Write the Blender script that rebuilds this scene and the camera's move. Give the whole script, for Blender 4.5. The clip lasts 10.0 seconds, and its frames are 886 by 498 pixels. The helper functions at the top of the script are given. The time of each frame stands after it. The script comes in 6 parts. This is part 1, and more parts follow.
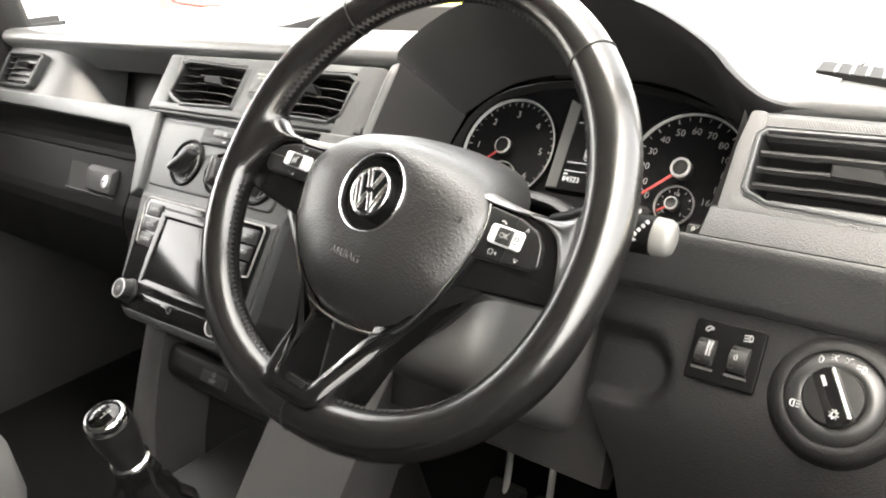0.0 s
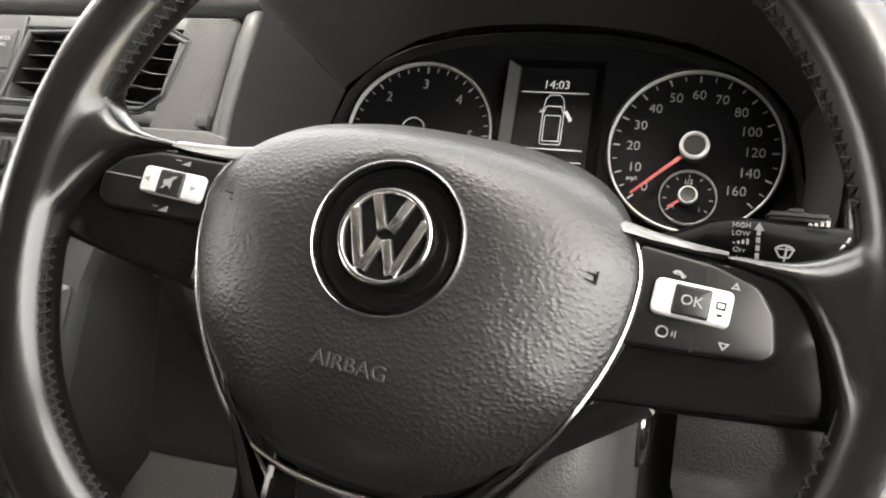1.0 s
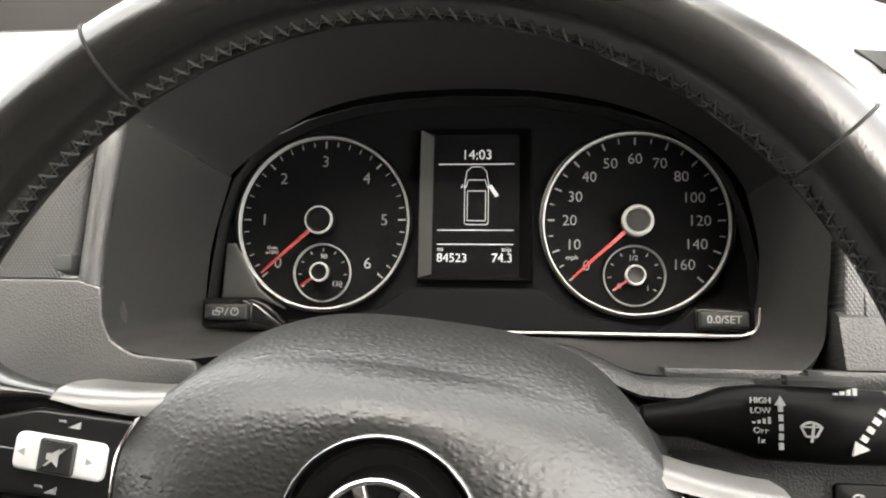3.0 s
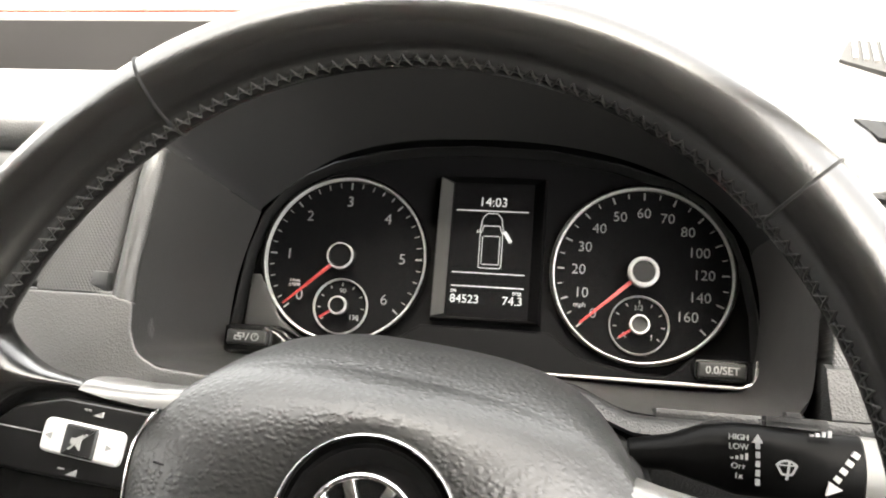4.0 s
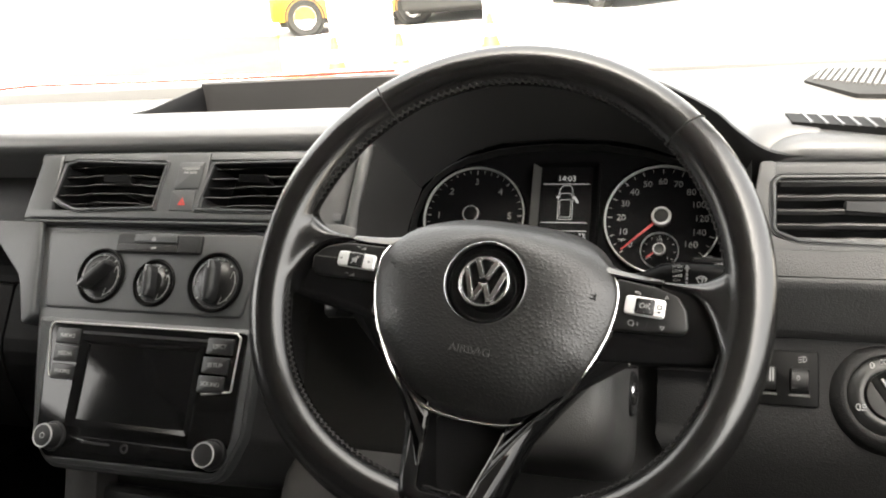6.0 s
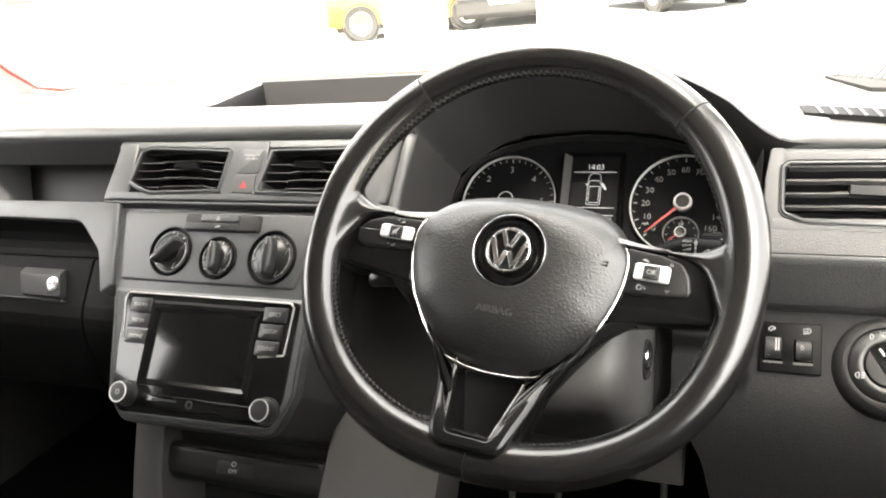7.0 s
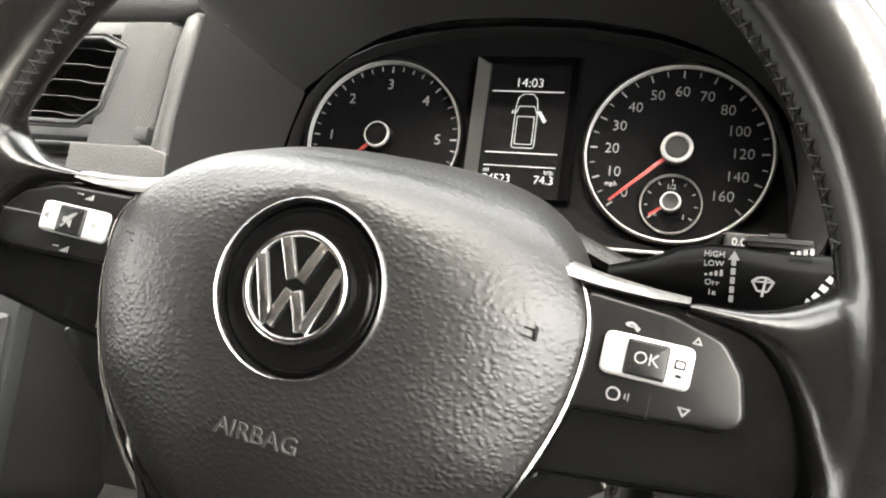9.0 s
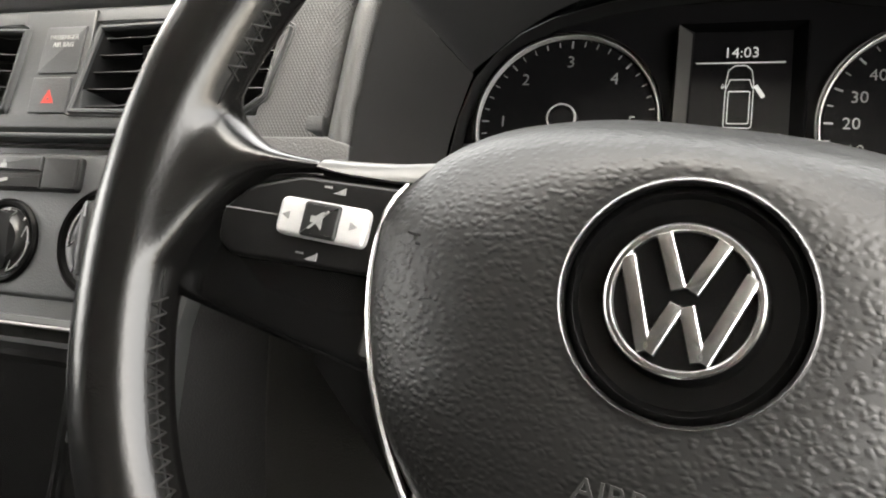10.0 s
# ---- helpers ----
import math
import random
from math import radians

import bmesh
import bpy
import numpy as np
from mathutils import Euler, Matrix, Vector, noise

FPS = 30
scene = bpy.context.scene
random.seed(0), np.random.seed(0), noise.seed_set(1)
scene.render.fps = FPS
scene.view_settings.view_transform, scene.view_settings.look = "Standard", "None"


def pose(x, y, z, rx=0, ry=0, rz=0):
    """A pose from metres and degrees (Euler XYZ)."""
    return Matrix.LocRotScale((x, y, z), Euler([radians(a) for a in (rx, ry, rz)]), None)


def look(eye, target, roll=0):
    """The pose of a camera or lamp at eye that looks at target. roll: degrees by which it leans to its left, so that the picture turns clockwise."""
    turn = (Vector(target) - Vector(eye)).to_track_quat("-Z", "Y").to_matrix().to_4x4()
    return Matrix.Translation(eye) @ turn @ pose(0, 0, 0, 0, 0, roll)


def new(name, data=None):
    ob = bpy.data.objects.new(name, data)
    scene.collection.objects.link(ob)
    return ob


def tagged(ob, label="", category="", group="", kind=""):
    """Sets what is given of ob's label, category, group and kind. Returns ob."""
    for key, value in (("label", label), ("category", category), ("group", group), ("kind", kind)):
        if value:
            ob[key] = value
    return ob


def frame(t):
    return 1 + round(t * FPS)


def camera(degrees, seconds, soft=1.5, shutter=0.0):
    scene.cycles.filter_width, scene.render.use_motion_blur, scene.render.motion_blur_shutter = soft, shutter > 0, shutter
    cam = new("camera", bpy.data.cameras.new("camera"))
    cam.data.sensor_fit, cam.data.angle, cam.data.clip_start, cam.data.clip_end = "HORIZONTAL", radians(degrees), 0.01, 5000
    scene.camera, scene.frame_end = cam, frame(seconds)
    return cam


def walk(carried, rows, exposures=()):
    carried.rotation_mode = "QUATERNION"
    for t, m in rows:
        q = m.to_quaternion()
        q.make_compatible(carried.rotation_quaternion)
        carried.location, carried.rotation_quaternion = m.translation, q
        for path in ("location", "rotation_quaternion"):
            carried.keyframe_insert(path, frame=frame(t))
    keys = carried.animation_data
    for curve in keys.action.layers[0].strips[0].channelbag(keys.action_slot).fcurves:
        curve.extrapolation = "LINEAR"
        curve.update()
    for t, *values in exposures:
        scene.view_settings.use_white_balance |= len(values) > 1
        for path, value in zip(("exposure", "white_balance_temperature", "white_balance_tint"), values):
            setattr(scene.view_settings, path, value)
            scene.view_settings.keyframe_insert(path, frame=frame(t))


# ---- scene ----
cam = camera(57.66, 10.0, soft=2.0)
PATH = [
    (0, (0.3921, -0.3774, 0.1709), (-0.2186, 0.3207, -0.2028), -4.69),
    (0.5, (0.2096, -0.3131, 0.1403), (-0.2318, 0.4914, -0.2571), -1.48),
    (1, (0.1038, -0.2461, 0.1179), (-0.1845, 0.6144, -0.3019), -2.10),
    (1.5, (0.0541, -0.2075, 0.1184), (-0.1283, 0.6386, -0.3824), -5.22),
    (2, (0.0509, -0.1889, 0.1403), (-0.1068, 0.6380, -0.3995), -6.77),
    (2.5, (0.0509, -0.1619, 0.1686), (-0.0850, 0.6813, -0.3515), -5.37),
    (3, (0.0449, -0.1506, 0.1793), (-0.0765, 0.7128, -0.3104), -3.59),
    (3.2, (0.0444, -0.1514, 0.1785), (-0.0741, 0.7172, -0.3027), -3.27),
    (4.5, (0.0822, -0.2411, 0.1830), (-0.1206, 0.6574, -0.2063), -0.98),
    (5, (0.1108, -0.3508, 0.2019), (-0.1269, 0.5446, -0.1745), -2.49),
    (5.5, (0.1267, -0.4346, 0.2180), (-0.1477, 0.4553, -0.1465), -4.38),
    (6.8, (0.1796, -0.5529, 0.2198), (-0.1818, 0.3170, -0.1157), -5.87),
    (7, (0.1853, -0.5600, 0.2176), (-0.1864, 0.3048, -0.1201), -5.94),
    (7.5, (0.1873, -0.5249, 0.2050), (-0.1977, 0.3282, -0.1473), -6.46),
    (8, (0.1992, -0.4120, 0.1820), (-0.1633, 0.4367, -0.2032), -5.92),
    (8.5, (0.1877, -0.2730, 0.1317), (-0.1298, 0.5715, -0.2995), -4.36),
    (9, (0.1184, -0.1953, 0.1202), (-0.1809, 0.6508, -0.3209), -3.71),
    (9.5, (0.0552, -0.1855, 0.1154), (-0.2758, 0.6461, -0.3306), -4.92),
    (10, (0.0124, -0.1679, 0.0976), (-0.3377, 0.6617, -0.3374), -6.61),
]
walk(cam, [(t, look(eye, target, roll)) for t, eye, target, roll in PATH], exposures=[(0.0, 4.5, 7300, 8.5), (0.5, 4.2, 7300, 8.5), (1.0, 4.02, 7300, 8.5), (1.6, 3.95, 7300, 8.5), (2.3, 3.92, 7300, 8.5), (3.0, 4.08, 7300, 8.5), (4.4, 4.42, 7300, 8.5), (5.0, 3.4, 7300, 8.5), (5.6, 3.25, 7300, 8.5), (7.0, 4.4, 7300, 8.5), (8.5, 4.42, 7300, 8.5), (9.0, 4.5, 7300, 8.5), (9.5, 3.88, 7300, 8.5), (10.0, 3.84, 7300, 8.5)])
SKY = 0.2

# ---------------------------------------------------------------- light
world = bpy.data.worlds.new("sky")
scene.world = world
world.use_nodes = True
wn = world.node_tree.nodes
sky = wn.new("ShaderNodeTexSky")
sky.sky_type = "NISHITA"
sky.sun_disc = False
sky.sun_elevation = radians(68)
sky.sun_rotation = radians(180)
sky.air_density, sky.dust_density, sky.ozone_density = 0.8, 5.0, 0.6
haze = wn.new("ShaderNodeHueSaturation")  # thin white cloud
haze.inputs["Saturation"].default_value = 0.25
world.node_tree.links.new(sky.outputs[0], haze.inputs["Color"])
world.node_tree.links.new(haze.outputs[0], wn["Background"].inputs[0])
wn["Background"].inputs[1].default_value = SKY

sun_data = bpy.data.lights.new("sun", "SUN")
sun_data.energy, sun_data.angle, sun_data.color = 4.0, radians(0.6), (1.0, 0.95, 0.88)
sun = new("sun", sun_data)
# high sun a little behind the van: the roof shades the wheel, not the dash top
sun.matrix_world = look((0, -20 * math.cos(radians(68)), 20 * math.sin(radians(68))), (0, 0, 0))

# ---------------------------------------------------------------- materials


def material(name, colour, rough=0.5, metal=0.0, grain=0.0, grain_scale=400.0, wear=0.15, wear_scale=18.0, spec=0.5, kind="pebble", coat=0.0, rough_wear=0.1):
    m = bpy.data.materials.new(name)
    m.use_nodes = True
    nt = m.node_tree
    b = nt.nodes["Principled BSDF"]
    b.inputs["Roughness"].default_value = rough
    b.inputs["Metallic"].default_value = metal
    b.inputs["Specular IOR Level"].default_value = spec
    b.inputs["Coat Weight"].default_value = coat
    tc = nt.nodes.new("ShaderNodeTexCoord")
    ns = nt.nodes.new("ShaderNodeTexNoise")
    ns.inputs["Scale"].default_value = wear_scale
    ns.inputs["Detail"].default_value = 6
    ns.inputs["Roughness"].default_value = 0.65
    nt.links.new(tc.outputs["Object"], ns.inputs["Vector"])
    ramp = nt.nodes.new("ShaderNodeMix")
    ramp.data_type = "RGBA"
    lo = [c * (1 - wear) for c in colour]
    hi = [min(1, c * (1 + wear)) for c in colour]
    ramp.inputs[6].default_value = (*lo, 1)
    ramp.inputs[7].default_value = (*hi, 1)
    nt.links.new(ns.outputs["Fac"], ramp.inputs[0])
    nt.links.new(ramp.outputs[2], b.inputs["Base Color"])
    mr = nt.nodes.new("ShaderNodeMapRange")
    mr.inputs[3].default_value = max(0.02, rough - rough_wear)
    mr.inputs[4].default_value = min(1, rough + rough_wear)
    nt.links.new(ns.outputs["Fac"], mr.inputs[0])
    nt.links.new(mr.outputs[0], b.inputs["Roughness"])
    if grain > 0:
        bump = nt.nodes.new("ShaderNodeBump")
        bump.inputs["Strength"].default_value = 1.0
        bump.inputs["Distance"].default_value = grain
        if kind == "pebble":
            v = nt.nodes.new("ShaderNodeTexVoronoi")
            v.feature = "SMOOTH_F1"
            v.inputs["Smoothness"].default_value = 0.35
            v.inputs["Scale"].default_value = grain_scale
            warp = nt.nodes.new("ShaderNodeTexNoise")
            warp.inputs["Scale"].default_value = grain_scale * 0.7
            add = nt.nodes.new("ShaderNodeVectorMath")
            add.operation = "MULTIPLY_ADD"
            add.inputs[1].default_value = (0.6 / grain_scale,) * 3
            nt.links.new(tc.outputs["Object"], warp.inputs["Vector"])
            nt.links.new(warp.outputs["Color"], add.inputs[0])
            nt.links.new(tc.outputs["Object"], add.inputs[2])
            nt.links.new(add.outputs[0], v.inputs["Vector"])
            sm = nt.nodes.new("ShaderNodeMapRange")
            sm.interpolation_type = "SMOOTHSTEP"
            sm.inputs[1].default_value, sm.inputs[2].default_value, sm.inputs[3].default_value, sm.inputs[4].default_value = 0.1, 0.75, 1.0, 0.0
            nt.links.new(v.outputs["Distance"], sm.inputs[0])
            nt.links.new(sm.outputs[0], bump.inputs["Height"])
        elif kind == "wrinkle":  # leather-like pebbles, a little longer across than high
            mp = nt.nodes.new("ShaderNodeMapping")
            mp.inputs["Scale"].default_value = (0.72, 1.0, 0.8)
            warp = nt.nodes.new("ShaderNodeTexNoise")
            warp.inputs["Scale"].default_value = grain_scale * 0.45
            add = nt.nodes.new("ShaderNodeVectorMath")
            add.operation = "MULTIPLY_ADD"
            add.inputs[1].default_value = (1.1 / grain_scale,) * 3
            v = nt.nodes.new("ShaderNodeTexVoronoi")
            v.feature = "SMOOTH_F1"
            v.inputs["Smoothness"].default_value = 0.45
            v.inputs["Scale"].default_value = grain_scale
            sm = nt.nodes.new("ShaderNodeMapRange")
            sm.interpolation_type = "SMOOTHSTEP"
            sm.inputs[1].default_value, sm.inputs[2].default_value, sm.inputs[3].default_value, sm.inputs[4].default_value = 0.05, 0.70, 1.0, 0.0
            nt.links.new(tc.outputs["Object"], mp.inputs["Vector"])
            nt.links.new(mp.outputs[0], warp.inputs["Vector"])
            nt.links.new(warp.outputs["Color"], add.inputs[0])
            nt.links.new(mp.outputs[0], add.inputs[2])
            nt.links.new(add.outputs[0], v.inputs["Vector"])
            nt.links.new(v.outputs["Distance"], sm.inputs[0])
            nt.links.new(sm.outputs[0], bump.inputs["Height"])
        elif kind == "hatch":
            mul = nt.nodes.new("ShaderNodeMath")
            mul.operation = "MULTIPLY"
            for i, turn in enumerate((32, -32)):
                mp = nt.nodes.new("ShaderNodeMapping")
                mp.inputs["Rotation"].default_value = (0, 0, radians(turn))
                w1 = nt.nodes.new("ShaderNodeTexWave")
                w1.inputs["Scale"].default_value = grain_scale
                w1.inputs["Distortion"].default_value = 0.0
                nt.links.new(tc.outputs["Object"], mp.inputs["Vector"])
                nt.links.new(mp.outputs[0], w1.inputs["Vector"])
                nt.links.new(w1.outputs["Fac"], mul.inputs[i])
            nt.links.new(mul.outputs[0], bump.inputs["Height"])
        else:
            n2 = nt.nodes.new("ShaderNodeTexNoise")
            n2.inputs["Scale"].default_value = grain_scale
            n2.inputs["Detail"].default_value = 3
            nt.links.new(tc.outputs["Object"], n2.inputs["Vector"])
            nt.links.new(n2.outputs["Fac"], bump.inputs["Height"])
        nt.links.new(bump.outputs[0], b.inputs["Normal"])
    return m


def glow(name, colour, strength):
    m = bpy.data.materials.new(name)
    m.use_nodes = True
    b = m.node_tree.nodes["Principled BSDF"]
    b.inputs["Base Color"].default_value = (*[0.3 * c for c in colour], 1)
    b.inputs["Emission Color"].default_value = (*colour, 1)
    b.inputs["Emission Strength"].default_value = strength
    return m


def clear(name, tint=(1, 1, 1)):
    """Thin glass: see-through, with a slight gloss."""
    m = bpy.data.materials.new(name)
    m.use_nodes = True
    nt = m.node_tree
    nt.nodes.remove(nt.nodes["Principled BSDF"])
    tr, gl, mx = (nt.nodes.new(k) for k in ("ShaderNodeBsdfTransparent", "ShaderNodeBsdfGlossy", "ShaderNodeMixShader"))
    tr.inputs[0].default_value = (*tint, 1)
    gl.inputs["Roughness"].default_value = 0.02
    mx.inputs[0].default_value = 0.05
    nt.links.new(tr.outputs[0], mx.inputs[1])
    nt.links.new(gl.outputs[0], mx.inputs[2])
    nt.links.new(mx.outputs[0], nt.nodes["Material Output"].inputs[0])
    return m


M_PAD = material("top pad plastic", (0.055, 0.055, 0.055), 0.36, grain=0.00008, grain_scale=800, wear=0.12, wear_scale=9, spec=0.75)
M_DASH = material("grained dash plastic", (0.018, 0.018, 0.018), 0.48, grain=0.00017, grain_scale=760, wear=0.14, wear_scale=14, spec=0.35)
M_GREY = material("grey console plastic", (0.0325, 0.0340, 0.0345), 0.44, grain=0.00006, grain_scale=900, wear=0.08, wear_scale=12)
M_POD = material("grained pod plastic", (0.036, 0.036, 0.0352), 0.44, grain=0.00012, grain_scale=850, wear=0.1, wear_scale=20)
M_HATCH = material("fine hatched plastic", (0.029, 0.029, 0.0287), 0.44, grain=0.00028, grain_scale=190, kind="hatch", wear=0.08)
M_DARK = material("dark plastic", (0.011, 0.011, 0.011), 0.5, grain=0.00005, grain_scale=900, wear=0.15, spec=0.25)
M_SHAFT = material("black duct", (0.006, 0.006, 0.006), 0.7, wear=0.1, spec=0.2)
M_SLAT = material("black slat plastic", (0.0025, 0.0025, 0.0025), 0.6, wear=0.1, spec=0.05)
M_HOOD = material("black hood lining", (0.0145, 0.0145, 0.0148), 0.60, grain=0.00005, grain_scale=1100, wear=0.15, wear_scale=10, spec=0.25)
M_AIRBAG = material("pebbled airbag skin", (0.0066, 0.0064, 0.0060), 0.42, grain=0.00014, grain_scale=590, wear=0.12, wear_scale=22, rough_wear=0.05, spec=0.65, kind="wrinkle")
M_LEATHER = material("worn black leather", (0.0050, 0.0048, 0.0046), 0.23, grain=0.00002, grain_scale=900, wear=0.18, wear_scale=30, rough_wear=0.02, spec=0.65)
M_THREAD = material("dark grey thread", (0.016, 0.0155, 0.015), 0.6, wear=0.3, wear_scale=400, spec=0.3)
M_PIANO = material("piano black plastic", (0.004, 0.004, 0.004), 0.1, wear=0.3, wear_scale=60, rough_wear=0.05, spec=0.28)
M_SATIN = material("satin black plastic", (0.010, 0.010, 0.010), 0.38, wear=0.2, wear_scale=40, spec=0.4)
M_KEY = material("smooth black key plastic", (0.0065, 0.0065, 0.0065), 0.3, wear=0.15, wear_scale=60, rough_wear=0.06, spec=0.35)
M_CHROME = material("satin chrome", (0.62, 0.62, 0.61), 0.16, metal=1.0, wear=0.05, wear_scale=80, rough_wear=0.06)
M_TAUPE = material("satin grey metal paint", (0.03, 0.0295, 0.028), 0.45, metal=0.1, wear=0.06)
M_SILVER = material("silver paint", (0.62, 0.62, 0.61), 0.36, metal=0.35, wear=0.05, wear_scale=120)
M_EMBOSS = material("smooth raised airbag skin", (0.030, 0.0295, 0.028), 0.36, wear=0.08, spec=0.8)
M_BAND = material("satin grey spoke trim", (0.13, 0.128, 0.124), 0.30, metal=0.35, wear=0.06)
M_CAP = material("light grey plastic", (0.075, 0.074, 0.070), 0.45, wear=0.06)
M_TRAY = material("black tray plastic", (0.006, 0.006, 0.0065), 0.6, wear=0.12, spec=0.25)
M_SHROUD = material("grey grained shroud plastic", (0.050, 0.049, 0.047), 0.45, grain=0.00010, grain_scale=800, wear=0.08, wear_scale=14)
M_LEG = material("grey lower console plastic", (0.037, 0.0362, 0.035), 0.5, grain=0.00010, grain_scale=800, wear=0.08, wear_scale=10)
M_RECESS = material("matt recess plastic", (0.020, 0.0196, 0.0192), 0.42, grain=0.00004, grain_scale=1000, wear=0.12, spec=0.45)
M_EDGE = material("pale satin edge trim", (0.34, 0.335, 0.32), 0.38, metal=0.4, wear=0.06)
# dash plastic again, darkened in colour for the shade low on the dash
M_LOWER_SHADED = material("shaded grained lower plastic", (0.0052, 0.0052, 0.0052), 0.52, grain=0.00013, grain_scale=760, wear=0.14, wear_scale=14, spec=0.18)
# black plastic taken darker still: the glovebox's shade is in this colour
M_LID = material("shaded black lid plastic", (0.0036, 0.0036, 0.0037), 0.55, grain=0.0001, grain_scale=800, wear=0.14, wear_scale=14, spec=0.06)
M_KNEE = material("dark grey knee panel plastic", (0.016, 0.0157, 0.0150), 0.55, grain=0.0001, grain_scale=800, wear=0.12, wear_scale=14, spec=0.2)
M_PLATE = material("black switch plate", (0.0030, 0.0030, 0.0030), 0.3, wear=0.12, rough_wear=0.03, spec=0.04)
M_PILLAR = material("pale grey pillar trim", (0.3, 0.295, 0.285), 0.7, wear=0.06)
M_HUB = material("grey hub cap", (0.006, 0.0059, 0.0056), 0.5, wear=0.06, spec=0.25)
M_BADGE = material("polished badge chrome", (0.80, 0.80, 0.80), 0.20, metal=1.0, wear=0.03, wear_scale=80, rough_wear=0.06)
M_RING = material("satin silver ring", (0.34, 0.34, 0.33), 0.42, metal=0.3, wear=0.05, wear_scale=80)
M_DIAL = material("matt dial face", (0.002, 0.002, 0.0022), 0.7, wear=0.1, wear_scale=60, spec=0.06)
M_WHITE = material("white print", (0.17, 0.17, 0.17), 0.5, wear=0.04)
M_GREYPRINT = material("grey print", (0.22, 0.22, 0.215), 0.5, wear=0.05)
M_RED = material("red needle", (0.27, 0.022, 0.020), 0.4, wear=0.1)
M_LCD = glow("lit display line", (0.85, 0.88, 0.9), 0.028)
M_LCDBACK = material("display glass", (0.003, 0.003, 0.0033), 0.3, wear=0.05, spec=0.08)
M_HAZARD = glow("red lit triangle", (0.9, 0.04, 0.02), 0.015)
# dark glass; its brown base colour imitates a warm cabin reflection
M_SCREEN = material("screen glass with reflection tint", (0.052, 0.044, 0.034), 0.32, wear=0.1, wear_scale=8, rough_wear=0.03, spec=0.55)
M_CARPET = material("black carpet", (0.007, 0.007, 0.007), 0.95, grain=0.0012, grain_scale=500, kind="noise", spec=0.03)
M_CLOTH = material("grey seat cloth", (0.09, 0.088, 0.084), 0.9, grain=0.0004, grain_scale=700, kind="noise", spec=0.2)
# unseen lining, kept dark so that glossy parts reflect little
M_LINING = material("dark grey headliner", (0.045, 0.0445, 0.043), 0.9, wear=0.05)
M_TRIM = material("door trim plastic", (0.022, 0.022, 0.022), 0.6, wear=0.1)
M_BODY = material("red car paint", (0.5, 0.02, 0.015), 0.25, wear=0.06, wear_scale=2, coat=0.6)
M_YELLOW = material("yellow car paint", (0.4, 0.19, 0.008), 0.35, wear=0.05, wear_scale=1.5, coat=0.2)
M_ORANGE = material("orange car paint", (0.35, 0.09, 0.01), 0.35, wear=0.05, wear_scale=1.5, coat=0.2)
M_WHITEPAINT = material("white van paint", (0.8, 0.8, 0.78), 0.3, wear=0.04, wear_scale=1.5, coat=0.5)
M_BLACKPAINT = material("dark car paint", (0.012, 0.013, 0.015), 0.35, wear=0.1, wear_scale=2, coat=0.2)
M_RUBBER = material("tyre rubber", (0.012, 0.012, 0.012), 0.8, wear=0.2, wear_scale=20, spec=0.2)
M_ALLOY = material("alloy rim", (0.65, 0.65, 0.66), 0.3, metal=0.9, wear=0.05)
M_CONCRETE = material("pale sunlit concrete", (0.46, 0.45, 0.43), 0.85, grain=0.004, grain_scale=25, kind="noise", wear=0.16, wear_scale=0.8)
# darker than the yard: the shadowed kerb face is put into the colour
M_KERB = material("kerb concrete with face shade", (0.16, 0.152, 0.13), 0.85, grain=0.003, grain_scale=40, kind="noise", wear=0.2, wear_scale=3)
M_CONE = material("faded yellow cone plastic", (0.26, 0.13, 0.010), 0.6, wear=0.12)
M_CARGLASS = material("dark car glass", (0.02, 0.025, 0.025), 0.08, wear=0.05)
M_GLASS = clear("windscreen glass", (0.97, 0.98, 0.97))
# strong yellow, for the added patch on the yard
M_YELLOW_PATCH = material("flat yellow patch", (0.42, 0.40, 0.016), 0.85, grain=0.003, grain_scale=30, kind="noise", wear=0.12, wear_scale=0.6)
M_LEAF = material("dry leaf litter", (0.045, 0.034, 0.02), 0.9, wear=0.3)

# ---------------------------------------------------------------- building helpers
DASH = pose(0, 0, 0, 54)  # axes: x across, y up the dash face, z towards the driver
TU, TC = math.sin(radians(36)), math.cos(radians(36))


def dp(y, z):
    """World y, z as heights on and off the dash face."""
    return (y * TU + z * TC, -y * TC + z * TU)


def thing(name, m, label, category, group="", kind=""):
    ob = new(name)
    ob.empty_display_size = 0.02
    ob.matrix_world = m
    return tagged(ob, label, category, group, kind)


def at(x, u, n, rz=0.0, rx=0.0, ry=0.0):
    return DASH @ pose(x, u, n, rx, ry, rz)


def mesh_of(bm, name, mat, smooth=38):
    bmesh.ops.remove_doubles(bm, verts=bm.verts, dist=1e-6)
    bmesh.ops.recalc_face_normals(bm, faces=bm.faces)
    me = bpy.data.meshes.new(name)
    bm.to_mesh(me)
    bm.free()
    for p in me.polygons:
        p.use_smooth = True
    me.set_sharp_from_angle(angle=radians(smooth))
    me.materials.append(mat)
    return me


def part(name, bm, mat, parent=None, label="", m=None, smooth=38):
    ob = new(name, mesh_of(bm, name, mat, smooth))
    if parent is not None:
        ob.parent = parent
    if m is not None:
        ob.matrix_basis = m
    return tagged(ob, label)


def again(ob, m, parent=None):
    """The same mesh once more, as an object of its own."""
    o = new(ob.name.split(".")[0], ob.data)
    o.parent = parent or ob.parent
    o.matrix_basis = m
    return o


